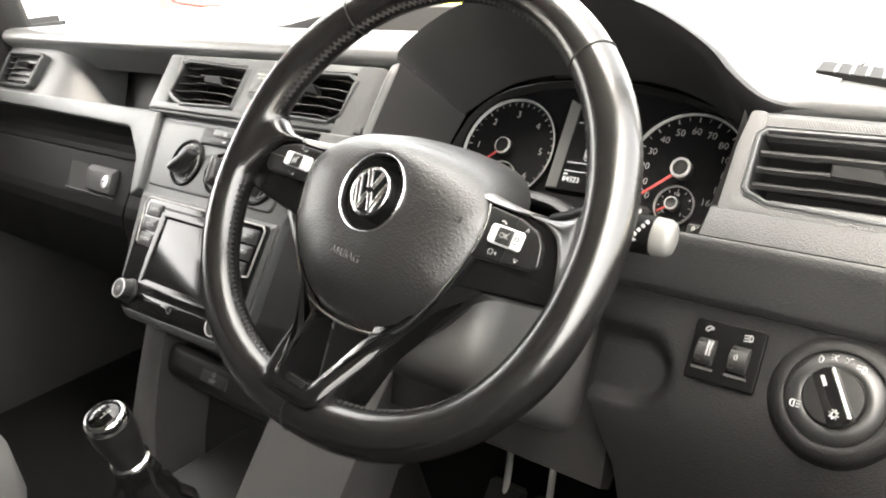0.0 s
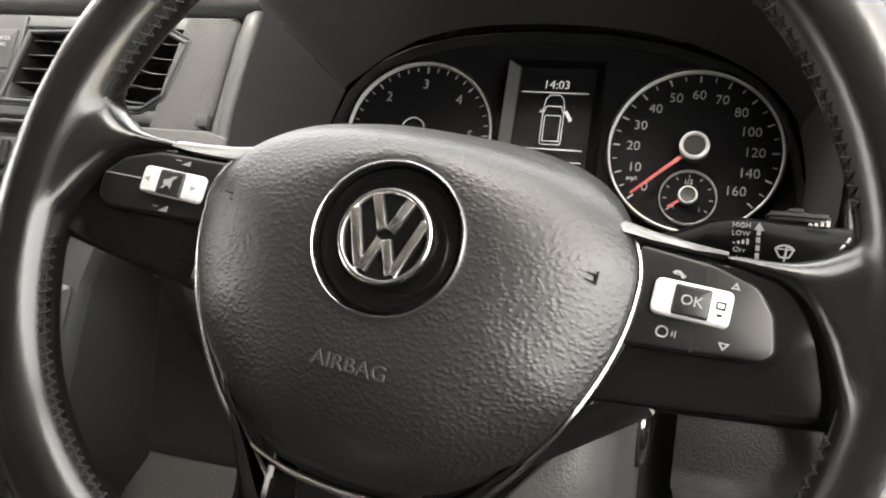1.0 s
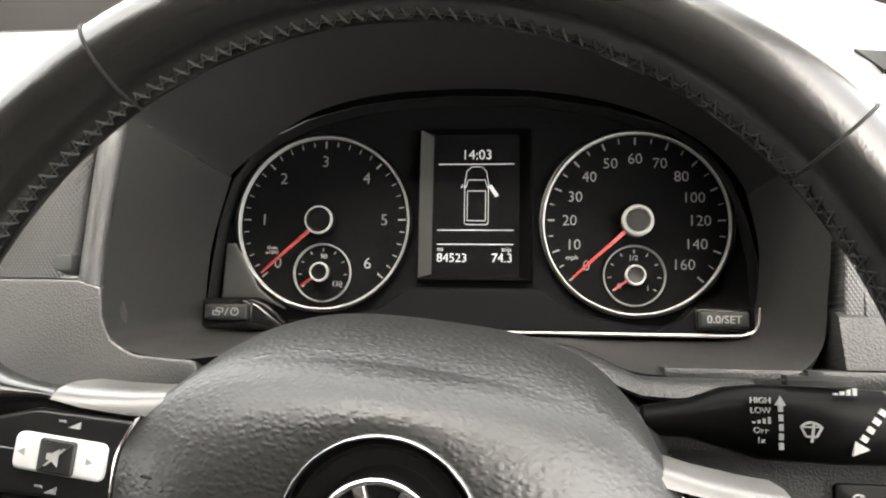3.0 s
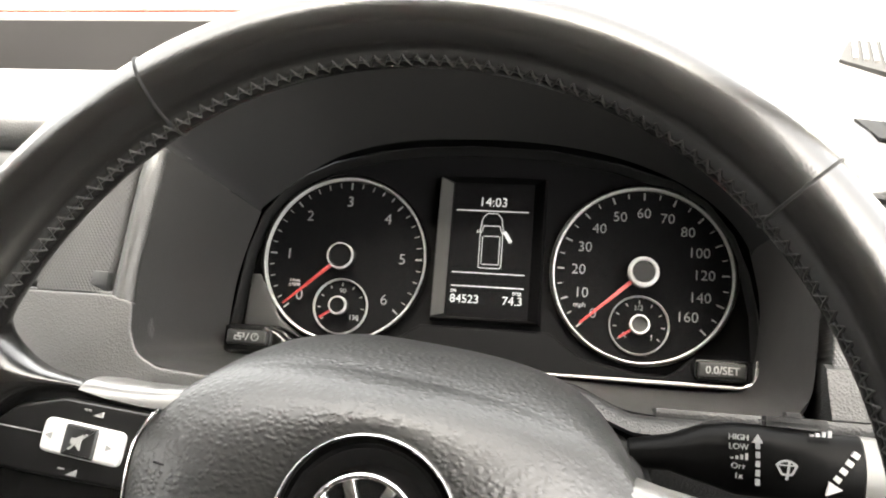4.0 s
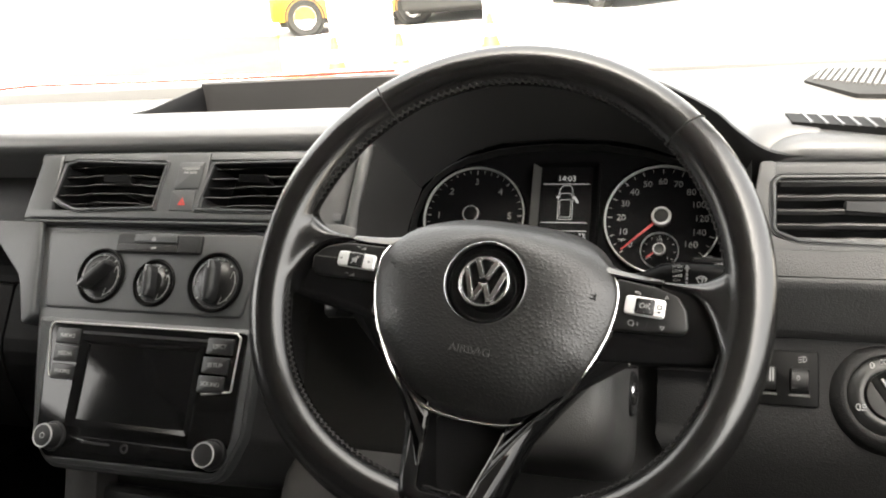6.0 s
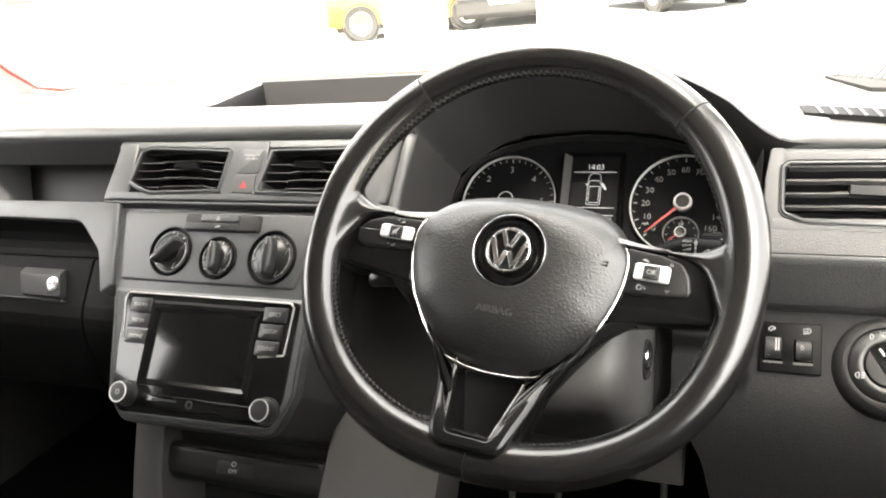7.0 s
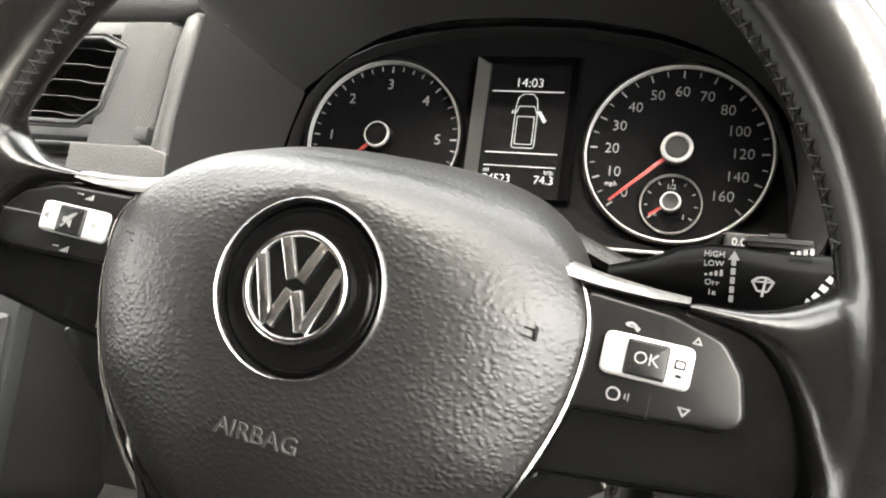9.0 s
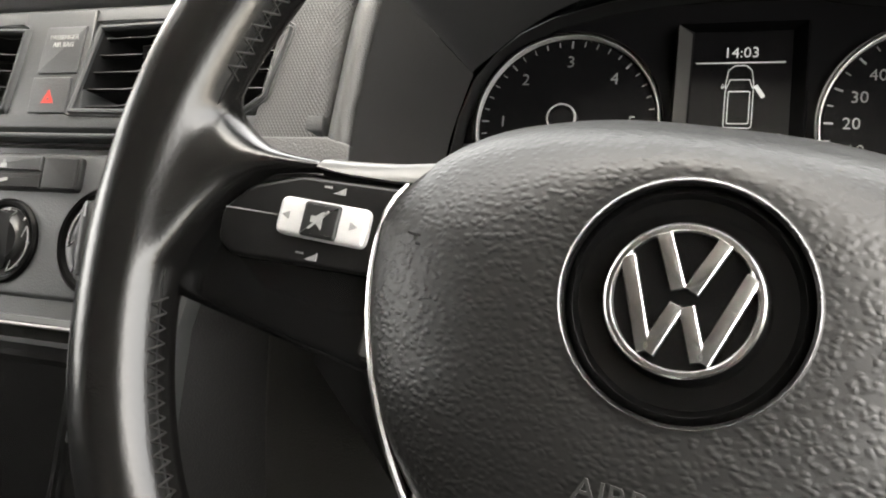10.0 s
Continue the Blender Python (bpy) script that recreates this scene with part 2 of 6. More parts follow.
def round_poly(pts, r, seg=4):
    """A closed outline with its corners rounded."""
    out = []
    n = len(pts)
    rs = r if isinstance(r, (list, tuple)) else [r] * n
    for i in range(n):
        p, a, b = Vector(pts[i]), Vector(pts[i - 1]), Vector(pts[(i + 1) % n])
        if rs[i] <= 0:
            out.append(tuple(p))
            continue
        da, db = (a - p), (b - p)
        ang = da.angle(db)
        cut = min(rs[i] / max(1e-3, math.tan(ang / 2)), 0.48 * da.length, 0.48 * db.length)
        s, e = p + da.normalized() * cut, p + db.normalized() * cut
        for k in range(seg + 1):
            t = k / seg
            q = s * (1 - t) ** 2 + p * 2 * t * (1 - t) + e * t ** 2
            out.append(tuple(q))
    return out


def flowing(pts, n=6, closed=False):
    """Points with a smooth curve drawn through them."""
    P = [Vector(p) for p in pts]
    out = []
    m = len(P)
    for i in range(m if closed else m - 1):
        p0 = P[i - 1] if (closed or i > 0) else P[i]
        p1, p2 = P[i], P[(i + 1) % m]
        p3 = P[(i + 2) % m] if (closed or i + 2 < m) else p2
        for k in range(n):
            t = k / n
            out.append(tuple(0.5 * (2 * p1 + (p2 - p0) * t + (2 * p0 - 5 * p1 + 4 * p2 - p3) * t * t + (3 * p1 - p0 - 3 * p2 + p3) * t ** 3)))
    if not closed:
        out.append(tuple(P[-1]))
    return out


def even(pts, n):
    """A closed outline as n points at even steps, from its highest point nearest the middle."""
    P = [Vector(p) for p in pts]
    i0 = max(range(len(P)), key=lambda i: P[i].y - 0.01 * abs(P[i].x))
    P = P[i0:] + P[:i0 + 1]
    d = [0.0]
    for a, b in zip(P, P[1:]):
        d.append(d[-1] + (b - a).length)
    out, j = [], 0
    for k in range(n):
        w = d[-1] * k / n
        while d[j + 1] < w:
            j += 1
        out.append(tuple(P[j].lerp(P[j + 1], (w - d[j]) / max(1e-9, d[j + 1] - d[j]))))
    return out


def area2(pts):
    return sum(a[0] * b[1] - b[0] * a[1] for a, b in zip(pts, pts[1:] + pts[:1]))


def inset_poly(pts, d):
    """The outline moved inwards by d (outwards: minus)."""
    pts = [Vector(p) for p in pts]
    s = 1 if area2([tuple(p) for p in pts]) > 0 else -1
    out = []
    for i, p in enumerate(pts):
        e1, e2 = (p - pts[i - 1]), (pts[(i + 1) % len(pts)] - p)
        n1, n2 = Vector((-e1.y, e1.x)), Vector((-e2.y, e2.x))
        if n1.length > 0:
            n1.normalize()
        if n2.length > 0:
            n2.normalize()
        b = n1 + n2
        if b.length < 1e-6:
            b = n1
        k = d / max(0.35, 1 + n1.dot(n2)) * 1.0
        out.append(tuple(p + s * b * k))
    return out


def box_poly(x0, y0, x1, y1):
    return [(x0, y0), (x1, y0), (x1, y1), (x0, y1)]


def loft(loops, cap0=True, cap1=True, closed=True):
    bm = bmesh.new()
    rows = [[bm.verts.new(p) for p in loop] for loop in loops]
    n = len(rows[0])
    for a, b in zip(rows, rows[1:]):
        for i in range(n if closed else n - 1):
            j = (i + 1) % n
            bm.faces.new((a[i], a[j], b[j], b[i]))
    if cap0 and closed:
        bm.faces.new(rows[0])
    if cap1 and closed:
        bm.faces.new(rows[-1])
    return bm


def slab(pts, z0, z1, bev=0.0, seg=3):
    """An outline in x, y made solid from z0 to z1, its front edge rounded by bev."""
    loops = [[(x, y, z0) for x, y in pts]]
    if bev > 0:
        for k in range(seg + 1):
            a = k / seg * math.pi / 2
            d = bev * (1 - math.cos(a))
            loops.append([(x, y, z1 - bev + bev * math.sin(a)) for x, y in inset_poly(pts, d)])
    else:
        loops.append([(x, y, z1) for x, y in pts])
    return loft(loops)


def ring(outer, inner, z0, z1, bev=0.0):
    """A frame between two outlines with as many points."""
    loops = [[(x, y, z0) for x, y in outer]]
    if bev > 0:
        loops += [[(x, y, z1 - bev) for x, y in outer], [(x, y, z1) for x, y in inset_poly(outer, bev)], [(x, y, z1) for x, y in inset_poly(inner, -bev)], [(x, y, z1 - bev) for x, y in inner]]
    else:
        loops += [[(x, y, z1) for x, y in outer], [(x, y, z1) for x, y in inner]]
    loops += [[(x, y, z0) for x, y in inner], loops[0]]
    return loft(loops, False, False)


def lathe(profile, seg=40, a0=0.0, a1=2 * math.pi):
    """A profile of (r, z) turned round the z axis."""
    full = abs(a1 - a0 - 2 * math.pi) < 1e-6
    bm = bmesh.new()
    rows = []
    for k in range(seg if full else seg + 1):
        a = a0 + (a1 - a0) * k / seg
        rows.append([bm.verts.new((r * math.cos(a), r * math.sin(a), z)) for r, z in profile])
    for k in range(seg):
        a, b = rows[k], rows[(k + 1) % len(rows)]
        for i in range(len(profile) - 1):
            try:
                bm.faces.new((a[i], b[i], b[i + 1], a[i + 1]))
            except ValueError:
                pass
    bmesh.ops.remove_doubles(bm, verts=bm.verts, dist=1e-7)
    bmesh.ops.dissolve_degenerate(bm, edges=bm.edges, dist=1e-8)
    return bm


def xsolid(profile, x0, x1, bev=0.004, seg=2):
    """A closed outline of (y, z) made solid from x0 to x1, ends rounded."""
    bm = loft([[(x0, y, z) for y, z in profile], [(x1, y, z) for y, z in profile]])
    if bev > 0:
        bmesh.ops.bevel(bm, geom=list(bm.edges), offset=bev, segments=seg, affect="EDGES", clamp_overlap=True, profile=0.6)
    return bm


def block(x0, x1, y0, y1, z0, z1, bev=0.002, seg=2):
    bm = bmesh.new()
    bmesh.ops.create_cube(bm, size=1, matrix=Matrix.LocRotScale(((x0 + x1) / 2, (y0 + y1) / 2, (z0 + z1) / 2), None, (abs(x1 - x0), abs(y1 - y0), abs(z1 - z0))))
    if bev > 0:
        bmesh.ops.bevel(bm, geom=list(bm.edges), offset=bev, segments=seg, affect="EDGES", clamp_overlap=True)
    return bm


def sweep(path, radius, closed=False, seg=8, flat=1.0):
    """A tube along a path of points; radius: a number, or one for each point."""
    pts = [Vector(p) for p in path]
    n = len(pts)
    rad = radius if isinstance(radius, (list, tuple)) else [radius] * n
    loops = []
    for i, p in enumerate(pts):
        a = pts[i - 1] if (closed or i > 0) else p
        b = pts[(i + 1) % n] if (closed or i < n - 1) else p
        d = (b - a).normalized()
        side = d.cross(Vector((0, 0, 1)))
        if side.length < 0.05:
            side = d.cross(Vector((0, 1, 0)))
        side.normalize()
        up = side.cross(d)
        loops.append([tuple(p + rad[i] * (math.cos(t) * side + flat * math.sin(t) * up)) for t in (2 * math.pi * k / seg for k in range(seg))])
    if closed:
        loops.append(loops[0])
    return loft(loops, not closed, not closed)


def merged(bms):
    """Several bmeshes of one part as one."""
    out = bmesh.new()
    for b in bms:
        me = bpy.data.meshes.new("piece")
        b.to_mesh(me)
        b.free()
        out.from_mesh(me)
        bpy.data.meshes.remove(me)
    return out


def moved(bm, m):
    bmesh.ops.transform(bm, matrix=m, verts=bm.verts)
    return bm


def letters(text, size, mat, parent, x, y, z, name="lettering", depth=0.0003, rz=0.0, label="", wide=1.0, bold=0.0, rx=0.0):
    cu = bpy.data.curves.new(name, "FONT")
    cu.body, cu.size, cu.extrude, cu.align_x, cu.align_y, cu.offset = text, size, depth, "CENTER", "CENTER", bold
    cu.resolution_u = 3
    tmp = bpy.data.objects.new(name, cu)
    scene.collection.objects.link(tmp)
    me = bpy.data.meshes.new_from_object(tmp.evaluated_get(bpy.context.evaluated_depsgraph_get()))
    bpy.data.objects.remove(tmp)
    bm = bmesh.new()
    bm.from_mesh(me)
    bmesh.ops.remove_doubles(bm, verts=bm.verts, dist=1e-6)
    bm.to_mesh(me)
    bm.free()
    me.materials.clear()
    me.materials.append(mat)
    ob = new(name, me)
    ob.parent = parent
    ob.matrix_basis = pose(x, y, z, rx, 0, rz) @ Matrix.Diagonal((wide, 1, 1, 1))
    return tagged(ob, label)


def arc(cx, cy, r, a0, a1, n=24):
    return [(cx + r * math.cos(radians(a0 + (a1 - a0) * k / n)), cy + r * math.sin(radians(a0 + (a1 - a0) * k / n))) for k in range(n + 1)]


def circle(r, n=48, cx=0.0, cy=0.0):
    return [(cx + r * math.cos(2 * math.pi * k / n), cy + r * math.sin(2 * math.pi * k / n)) for k in range(n)]


def bar(x0, y0, x1, y1, w, z0, z1, bev=0.0):
    """A flat straight bar from one point to another."""
    d = Vector((x1 - x0, y1 - y0)).normalized() * w / 2
    p = Vector((-d.y, d.x))
    return slab([(x0 + p.x, y0 + p.y), (x0 - p.x, y0 - p.y), (x1 - p.x, y1 - p.y), (x1 + p.x, y1 + p.y)], z0, z1, bev, 2)


# ---------------------------------------------------------------- setting: cabin shell and ground
G = -1.10  # ground
FLOOR = -0.62
HEAD = 0.0  # front edge of the roof


def room_part(name, bm, mat, label, category, smooth=38):
    return tagged(part(name, bm, mat, None, label, None, smooth), category=category, kind="structure")


gb = bmesh.new()
bmesh.ops.create_grid(gb, x_segments=40, y_segments=40, size=400)
moved(gb, pose(0, 100, G))
room_part("ground", gb, M_CONCRETE, "pale sunlit concrete yard reaching to the horizon", "ground")
kb = block(-0.9, 14, 9.9, 10.08, G, G + 0.10, 0.015)
room_part("kerb", moved(kb, Matrix.Rotation(radians(-9), 4, "Z")), M_KERB, "low concrete kerb across the yard, face shade in its colour", "kerb")

# flat patch added for a pale yellow area of unknown origin
room_part("yellow_patch", slab([(-17.0, 17.0), (-9.6, 9.4), (-5.0, 8.7), (-7.8, 13.8)], G + 0.008, G + 0.014), M_YELLOW_PATCH, "flat yellow patch added on the concrete yard", "road marking")
room_part("floor", block(-1.14, 0.45, -1.1, 0.86, FLOOR - 0.05, FLOOR, 0), M_CARPET, "black carpeted cabin floor", "floor")
room_part("wall_front", block(-1.14, 0.45, 0.82, 0.88, FLOOR, -0.06, 0), M_CARPET, "black carpeted firewall of the footwell", "wall")
# bulkhead and headliner are unseen, added to block and darken cabin light
room_part("wall_rear", block(-1.14, 0.45, -1.16, -1.1, G + 0.4, 0.74, 0), M_TRIM, "unseen dark bulkhead closing the cabin behind the seats", "wall")
room_part("ceiling", block(-1.14, 0.40, -1.16, HEAD, 0.74, 0.79, 0.01), M_LINING, "unseen dark grey headliner shading the cabin", "ceiling")
room_part("wall_left", block(-1.18, -1.12, -1.1, 0.36, FLOOR - 0.05, 0.07, 0.01), M_TRIM, "closed dark passenger door trim", "door")
room_part("wall_left_front", block(-1.185, -1.124, 0.33, 0.86, FLOOR - 0.05, -0.01, 0.01), M_TRIM, "dark side panel ahead of the passenger door", "wall")
# two unseen panels, sized to cut the light from the passenger window
room_part("wall_left_rear", block(-1.18, -1.12, -1.1, -0.47, 0.0, 0.76, 0.01), M_TRIM, "unseen dark panel narrowing the passenger window from behind", "wall")
room_part("wall_left_top", block(-1.18, -1.12, -0.80, 0.30, 0.36, 0.76, 0.01), M_TRIM, "unseen dark panel closing the upper passenger window", "wall")
# unseen; its front end sets how much doorway light reaches the rim
room_part("wall_right_rear", block(0.43, 0.49, -1.1, -0.72, -0.03, 0.76, 0.01), M_TRIM, "unseen dark side limiting light behind the driver's doorway", "wall")
room_part("wall_right", block(0.43, 0.49, 0.30, 0.86, FLOOR - 0.1, 0.03, 0.01), M_TRIM, "plain dark side panel ahead of the driver's doorway", "wall")
# unseen, added to keep doorway light off the lower dash
room_part("wall_right_low", block(0.43, 0.49, -1.1, 0.30, FLOOR - 0.1, -0.02, 0.015), M_TRIM, "unseen dark wall added across the lower driver's doorway", "door")


def pillar(name, a, b, r, label):
    p = [Vector(a).lerp(Vector(b), k / 6) + Vector((0, 0, 0.03 * math.sin(math.pi * k / 6))) for k in range(7)]
    room_part(name, sweep(p, r, False, 10, 1.3), M_PILLAR, label, "pillar")


pillar("pillar_left", (-1.13, 0.66, 0.0), (-1.06, HEAD, 0.76), 0.045, "pale grey windscreen pillar by the passenger door")
pillar("pillar_right", (0.40, 0.60, 0.0), (0.37, HEAD, 0.76), 0.045, "pale grey windscreen pillar by the driver's door")
room_part("window_post", sweep([(-1.135, 0.250, -0.01), (-1.130, 0.243, 0.10), (-1.115, 0.205, 0.30), (-1.09, 0.14, 0.56)], [0.052, 0.045, 0.040, 0.038], False, 12), M_SHAFT, "dark grey post ahead of the passenger window", "pillar")
room_part("roof_rail_right", block(0.36, 0.42, -1.1, HEAD, 0.69, 0.76, 0.015), M_LINING, "dark grey roof rail over the open door", "trim")

# windscreen: a gently bowed sheet of glass
gl = []
for k in range(9):
    t = k / 8
    gl.append([(-1.12 + 1.52 * i / 16, 0.88 - (0.88 - HEAD) * t + 0.06 * (1 - ((i - 8) / 8) ** 2), 0.0 + 0.76 * t + 0.02 * math.sin(math.pi * t)) for i in range(17)])
ws = room_part("window_1", loft(gl, closed=False), M_GLASS, "large clear raked windscreen", "windscreen", 80)
ws.visible_shadow = False

# bonnet and scuttle outside the glass
bon = []
for k in range(9):
    t = k / 8
    bon.append([(-1.16 + 1.56 * i / 20, 0.99 + 0.85 * t, -0.004 - 0.11 * t ** 1.5 - 0.10 * abs((i - 10) / 10) ** 3.5) for i in range(21)])
bon += [[(x, y, z - 0.03) for x, y, z in row] for row in reversed(bon)]
bon_t = thing("bonnet", pose(0, 0, 0), "red painted bonnet of the van beyond the windscreen", "bonnet")
part("panel", loft(bon + [bon[0]], False, False, closed=False), M_BODY, bon_t, smooth=60)
room_part("scuttle", block(-1.14, 0.38, 0.90, 0.985, -0.08, -0.035, 0.01), M_DARK, "black plastic scuttle under the windscreen", "trim")

room_part("windscreen_edge", sweep([(-1.092, 0.47, 0.150), (-1.090, 0.53, 0.098), (-1.086, 0.57, 0.066), (-1.078, 0.62, 0.054), (-1.055, 0.71, 0.046), (-1.0, 0.82, 0.029), (-0.89, 0.865, 0.021), (-0.70, 0.88, 0.018), (-0.40, 0.89, 0.018)], 0.0028, False, 8), M_BODY, "thin red painted edge at the foot of the windscreen", "trim")

# ---------------------------------------------------------------- dashboard
dash = thing("dashboard", DASH, "dark grey grained plastic van dashboard with open shelf", "dashboard")


def padprof(y0, y1, front=True, zt=0.052, drop=0.012):
    if front:
        prof = [(0.262, 0.000), (0.238, 0.030), (0.229, 0.038), (0.2245, 0.045), (0.2255, 0.052), (0.231, 0.0585), (0.240, 0.0615), (0.255, 0.0610), (0.30, 0.0555), (y1, zt), (y1, 0.0)]
    else:
        prof = [(y0, -0.03), (y0, zt), (0.5 * (y0 + y1), zt - drop * 0.35), (y1, zt - drop), (y1, -0.03)]
    return [dp(*p) for p in prof]


part("top_pad", xsolid(padprof(0.222, 0.375), -1.115, -0.170, 0.0), M_PAD, dash, "soft dark top pad with rolled front edge", smooth=50)
part("top_pad", xsolid(padprof(0.375, 0.545, False, 0.053), -1.115, -0.572, 0.0), M_PAD, dash)
part("top_pad", xsolid(padprof(0.545, 0.86, False, 0.058, 0.052), -1.115, 0.42, 0.003), M_PAD, dash)
part("top_pad", xsolid([dp(*p) for p in ((0.40, 0.0), (0.40, 0.047), (0.55, 0.052), (0.55, 0.0))], -0.10, 0.19, 0.0), M_PAD, dash)
RIGHTPAD = [dp(*p) for p in ((0.30, 0.012), (0.262, 0.0155), (0.236, 0.0185), (0.2265, 0.0220), (0.2225, 0.0270), (0.2230, 0.0325), (0.2275, 0.0375), (0.237, 0.0415), (0.265, 0.0445), (0.32, 0.0470), (0.55, 0.053), (0.55, 0.0))]
part("gap_back", block(0.19, 0.42, 0.10, 0.155, -0.22, -0.185, 0), M_SHAFT, dash)
pad_loops = []
for x, s in ((0.190, 0.016), (0.198, 0.009), (0.208, 0.004), (0.222, 0.001), (0.240, 0.0), (0.420, 0.0)):
    pad_loops.append([(x, u - 0.3 * s * (1 if i < 10 else 0), n - s * (1 if i < 10 else 0)) for i, (u, n) in enumerate(RIGHTPAD)])
part("top_pad", loft(pad_loops), M_PAD, dash, smooth=50)
part("storage_tray", xsolid([dp(*p) for p in ((0.370, 0.0), (0.370, 0.014), (0.545, 0.014), (0.545, 0.0))], -0.575, -0.10, 0.0), M_TRAY, dash, "sunken black document tray in the dash top")
part("tray_wall", xsolid([dp(*p) for p in ((0.5405, 0.01), (0.5405, 0.061), (0.5455, 0.064), (0.553, 0.061), (0.553, 0.01))], -0.572, -0.10, 0.0), M_TRAY, dash)
part("tray_rib", xsolid([dp(*p) for p in ((0.375, 0.012), (0.375, 0.048), (0.541, 0.058), (0.541, 0.012))], -0.574, -0.5695, 0.001), M_TRAY, dash)

# open shelf in front of the passenger
SH0, SH1 = -1.10, -0.584
part("shelf_floor", xsolid([(0.083, -0.159), (0.083, -0.27), (0.076, -0.27), (0.076, -0.162)], SH0, SH1, 0.001), M_DASH, dash)
part("shelf_back", xsolid([(0.083, -0.262), (0.20, -0.262), (0.20, -0.275), (0.083, -0.275)], SH0, SH1, 0.001), M_DASH, dash)
# grey band under the shelf, running over the glovebox
band = round_poly([(-1.11, 0.083), (-0.556, 0.083), (-0.540, -0.02), (-0.553, -0.035), (-0.572, 0.020), (-0.612, 0.057), (-1.11, 0.063)], [0.004, 0.004, 0.006, 0.006, 0.024, 0.026, 0.004])
part("glovebox_band", slab(band, -0.20, -0.156, 0.003, 3), M_GREY, dash, "grey plastic band over the glovebox")

# vent housing: strips round the two centre vents
part("vent_panel", xsolid([(0.153, -0.24), (0.166, -0.24), (0.167, -0.166), (0.162, -0.1575), (0.153, -0.1555)], -0.576, -0.192, 0.001), M_GREY, dash, "grey fascia panel around the centre vents")
part("vent_panel", xsolid([(0.0852, -0.24), (0.0955, -0.24), (0.0955, -0.1538), (0.0875, -0.1540), (0.0852, -0.1575)], -0.574, -0.192, 0.001), M_GREY, dash)
part("vent_panel", slab([(-0.5830, 0.0853), (-0.545, 0.0853), (-0.545, 0.16), (-0.5730, 0.16)], -0.24, -0.1545, 0.003), M_GREY, dash)
part("vent_panel", slab(box_poly(-0.408, 0.09, -0.353, 0.16), -0.24, -0.1545, 0.001), M_GREY, dash)
hatched = []
for u, x0, x1 in ((0.0838, -0.2330, -0.1908), (0.110, -0.2300, -0.1890), (0.136, -0.2255, -0.1868), (0.1600, -0.2215, -0.1845)):
    hatched.append([(x0, u, -0.24), (x0, u, -0.1537), (x1 - 0.0150, u, -0.1535), (x1 - 0.0110, u, -0.1538), (x1 - 0.0075, u, -0.1550), (x1 - 0.0035, u, -0.1578), (x1, u, -0.1612), (x1, u, -0.24)])
part("hatched_panel", loft(hatched), M_HATCH, dash, "finely hatched grey panel beside the instruments", smooth=50)
part("trim_step", xsolid([(0.0815, -0.20), (0.0850, -0.20), (0.0850, -0.1558), (0.0835, -0.1550), (0.0815, -0.1562)], -0.580, -0.186, 0.0006), M_GREY, dash)

# pod at the left of the instruments: a leaning ridge
ridge = []
for u, x0, x1 in ((0.048, -0.1918, -0.1600), (0.060, -0.1916, -0.1672), (0.075, -0.1912, -0.1694), (0.095, -0.1898, -0.1700), (0.125, -0.1875, -0.1670), (0.150, -0.1853, -0.1642), (0.1625, -0.1840, -0.1630), (0.1665, -0.1835, -0.1628)):
    w = x1 - x0
    n = -0.1480 - (0.006 if u > 0.165 else 0.0018 if u > 0.16 else 0.0)
    ridge.append([(x0, u, -0.24)] + [(x0 + f * w, u, n - d) for f, d in ((0.0, 0.0125), (0.07, 0.0088), (0.17, 0.0054), (0.30, 0.0024), (0.44, 0.0006), (0.55, 0.0), (0.67, 0.0008), (0.78, 0.0030), (0.88, 0.0066), (0.95, 0.0110), (1.0, 0.0180))] + [(x1 - 0.0050, u, -0.24)])
part("pod_ridge", loft(ridge), M_POD, dash, "grained grey edge beside the instruments", smooth=55)
part("pod_base", slab(round_poly([(-0.2400, 0.0825), (-0.1850, 0.0825), (-0.1718, 0.0790), (-0.1706, 0.0640), (-0.1652, 0.0528), (-0.1530, 0.0462), (-0.1200, 0.0438), (-0.1200, 0.0200), (-0.2400, 0.0200)], [0.002, 0.003, 0.003, 0.008, 0.010, 0.010, 0.004, 0.002, 0.002], 3), -0.24, -0.1478, 0.0015), M_POD, dash, smooth=40)

# hood over the instruments
LIP = [(-0.1640, 0.1642), (-0.1665, 0.1745), (-0.1560, 0.1905), (-0.1320, 0.2120), (-0.1000, 0.2300), (-0.0600, 0.2410), (-0.0200, 0.2440), (0.0300, 0.2400), (0.0750, 0.2280), (0.1120, 0.2110), (0.1460, 0.1900), (0.1680, 0.1710), (0.1930, 0.1575), (0.2300, 0.1540)]
REAR = [(-0.1512, 0.1562), (-0.1480, 0.1600), (-0.1410, 0.1660), (-0.1220, 0.1820), (-0.0950, 0.1980), (-0.0550, 0.2080), (-0.0100, 0.2105), (0.0300, 0.2095), (0.0700, 0.2040), (0.1040, 0.1940), (0.1350, 0.1780), (0.1560, 0.1580), (0.1680, 0.1340), (0.1710, 0.1100)]
LIP, REAR = flowing(LIP, 5), flowing(REAR, 5)


def sink(x):
    """How far the lip falls back where it runs into the right pad."""
    t = min(1.0, max(0.0, (x - 0.150) / 0.06))
    return -0.0200 * t * t * (3 - 2 * t)


def eased(i):
    """0 at the left foot of the hood, 1 further up: there it leaves the crease of the recess."""
    t = min(1.0, i / 12)
    return t * t * (3 - 2 * t)


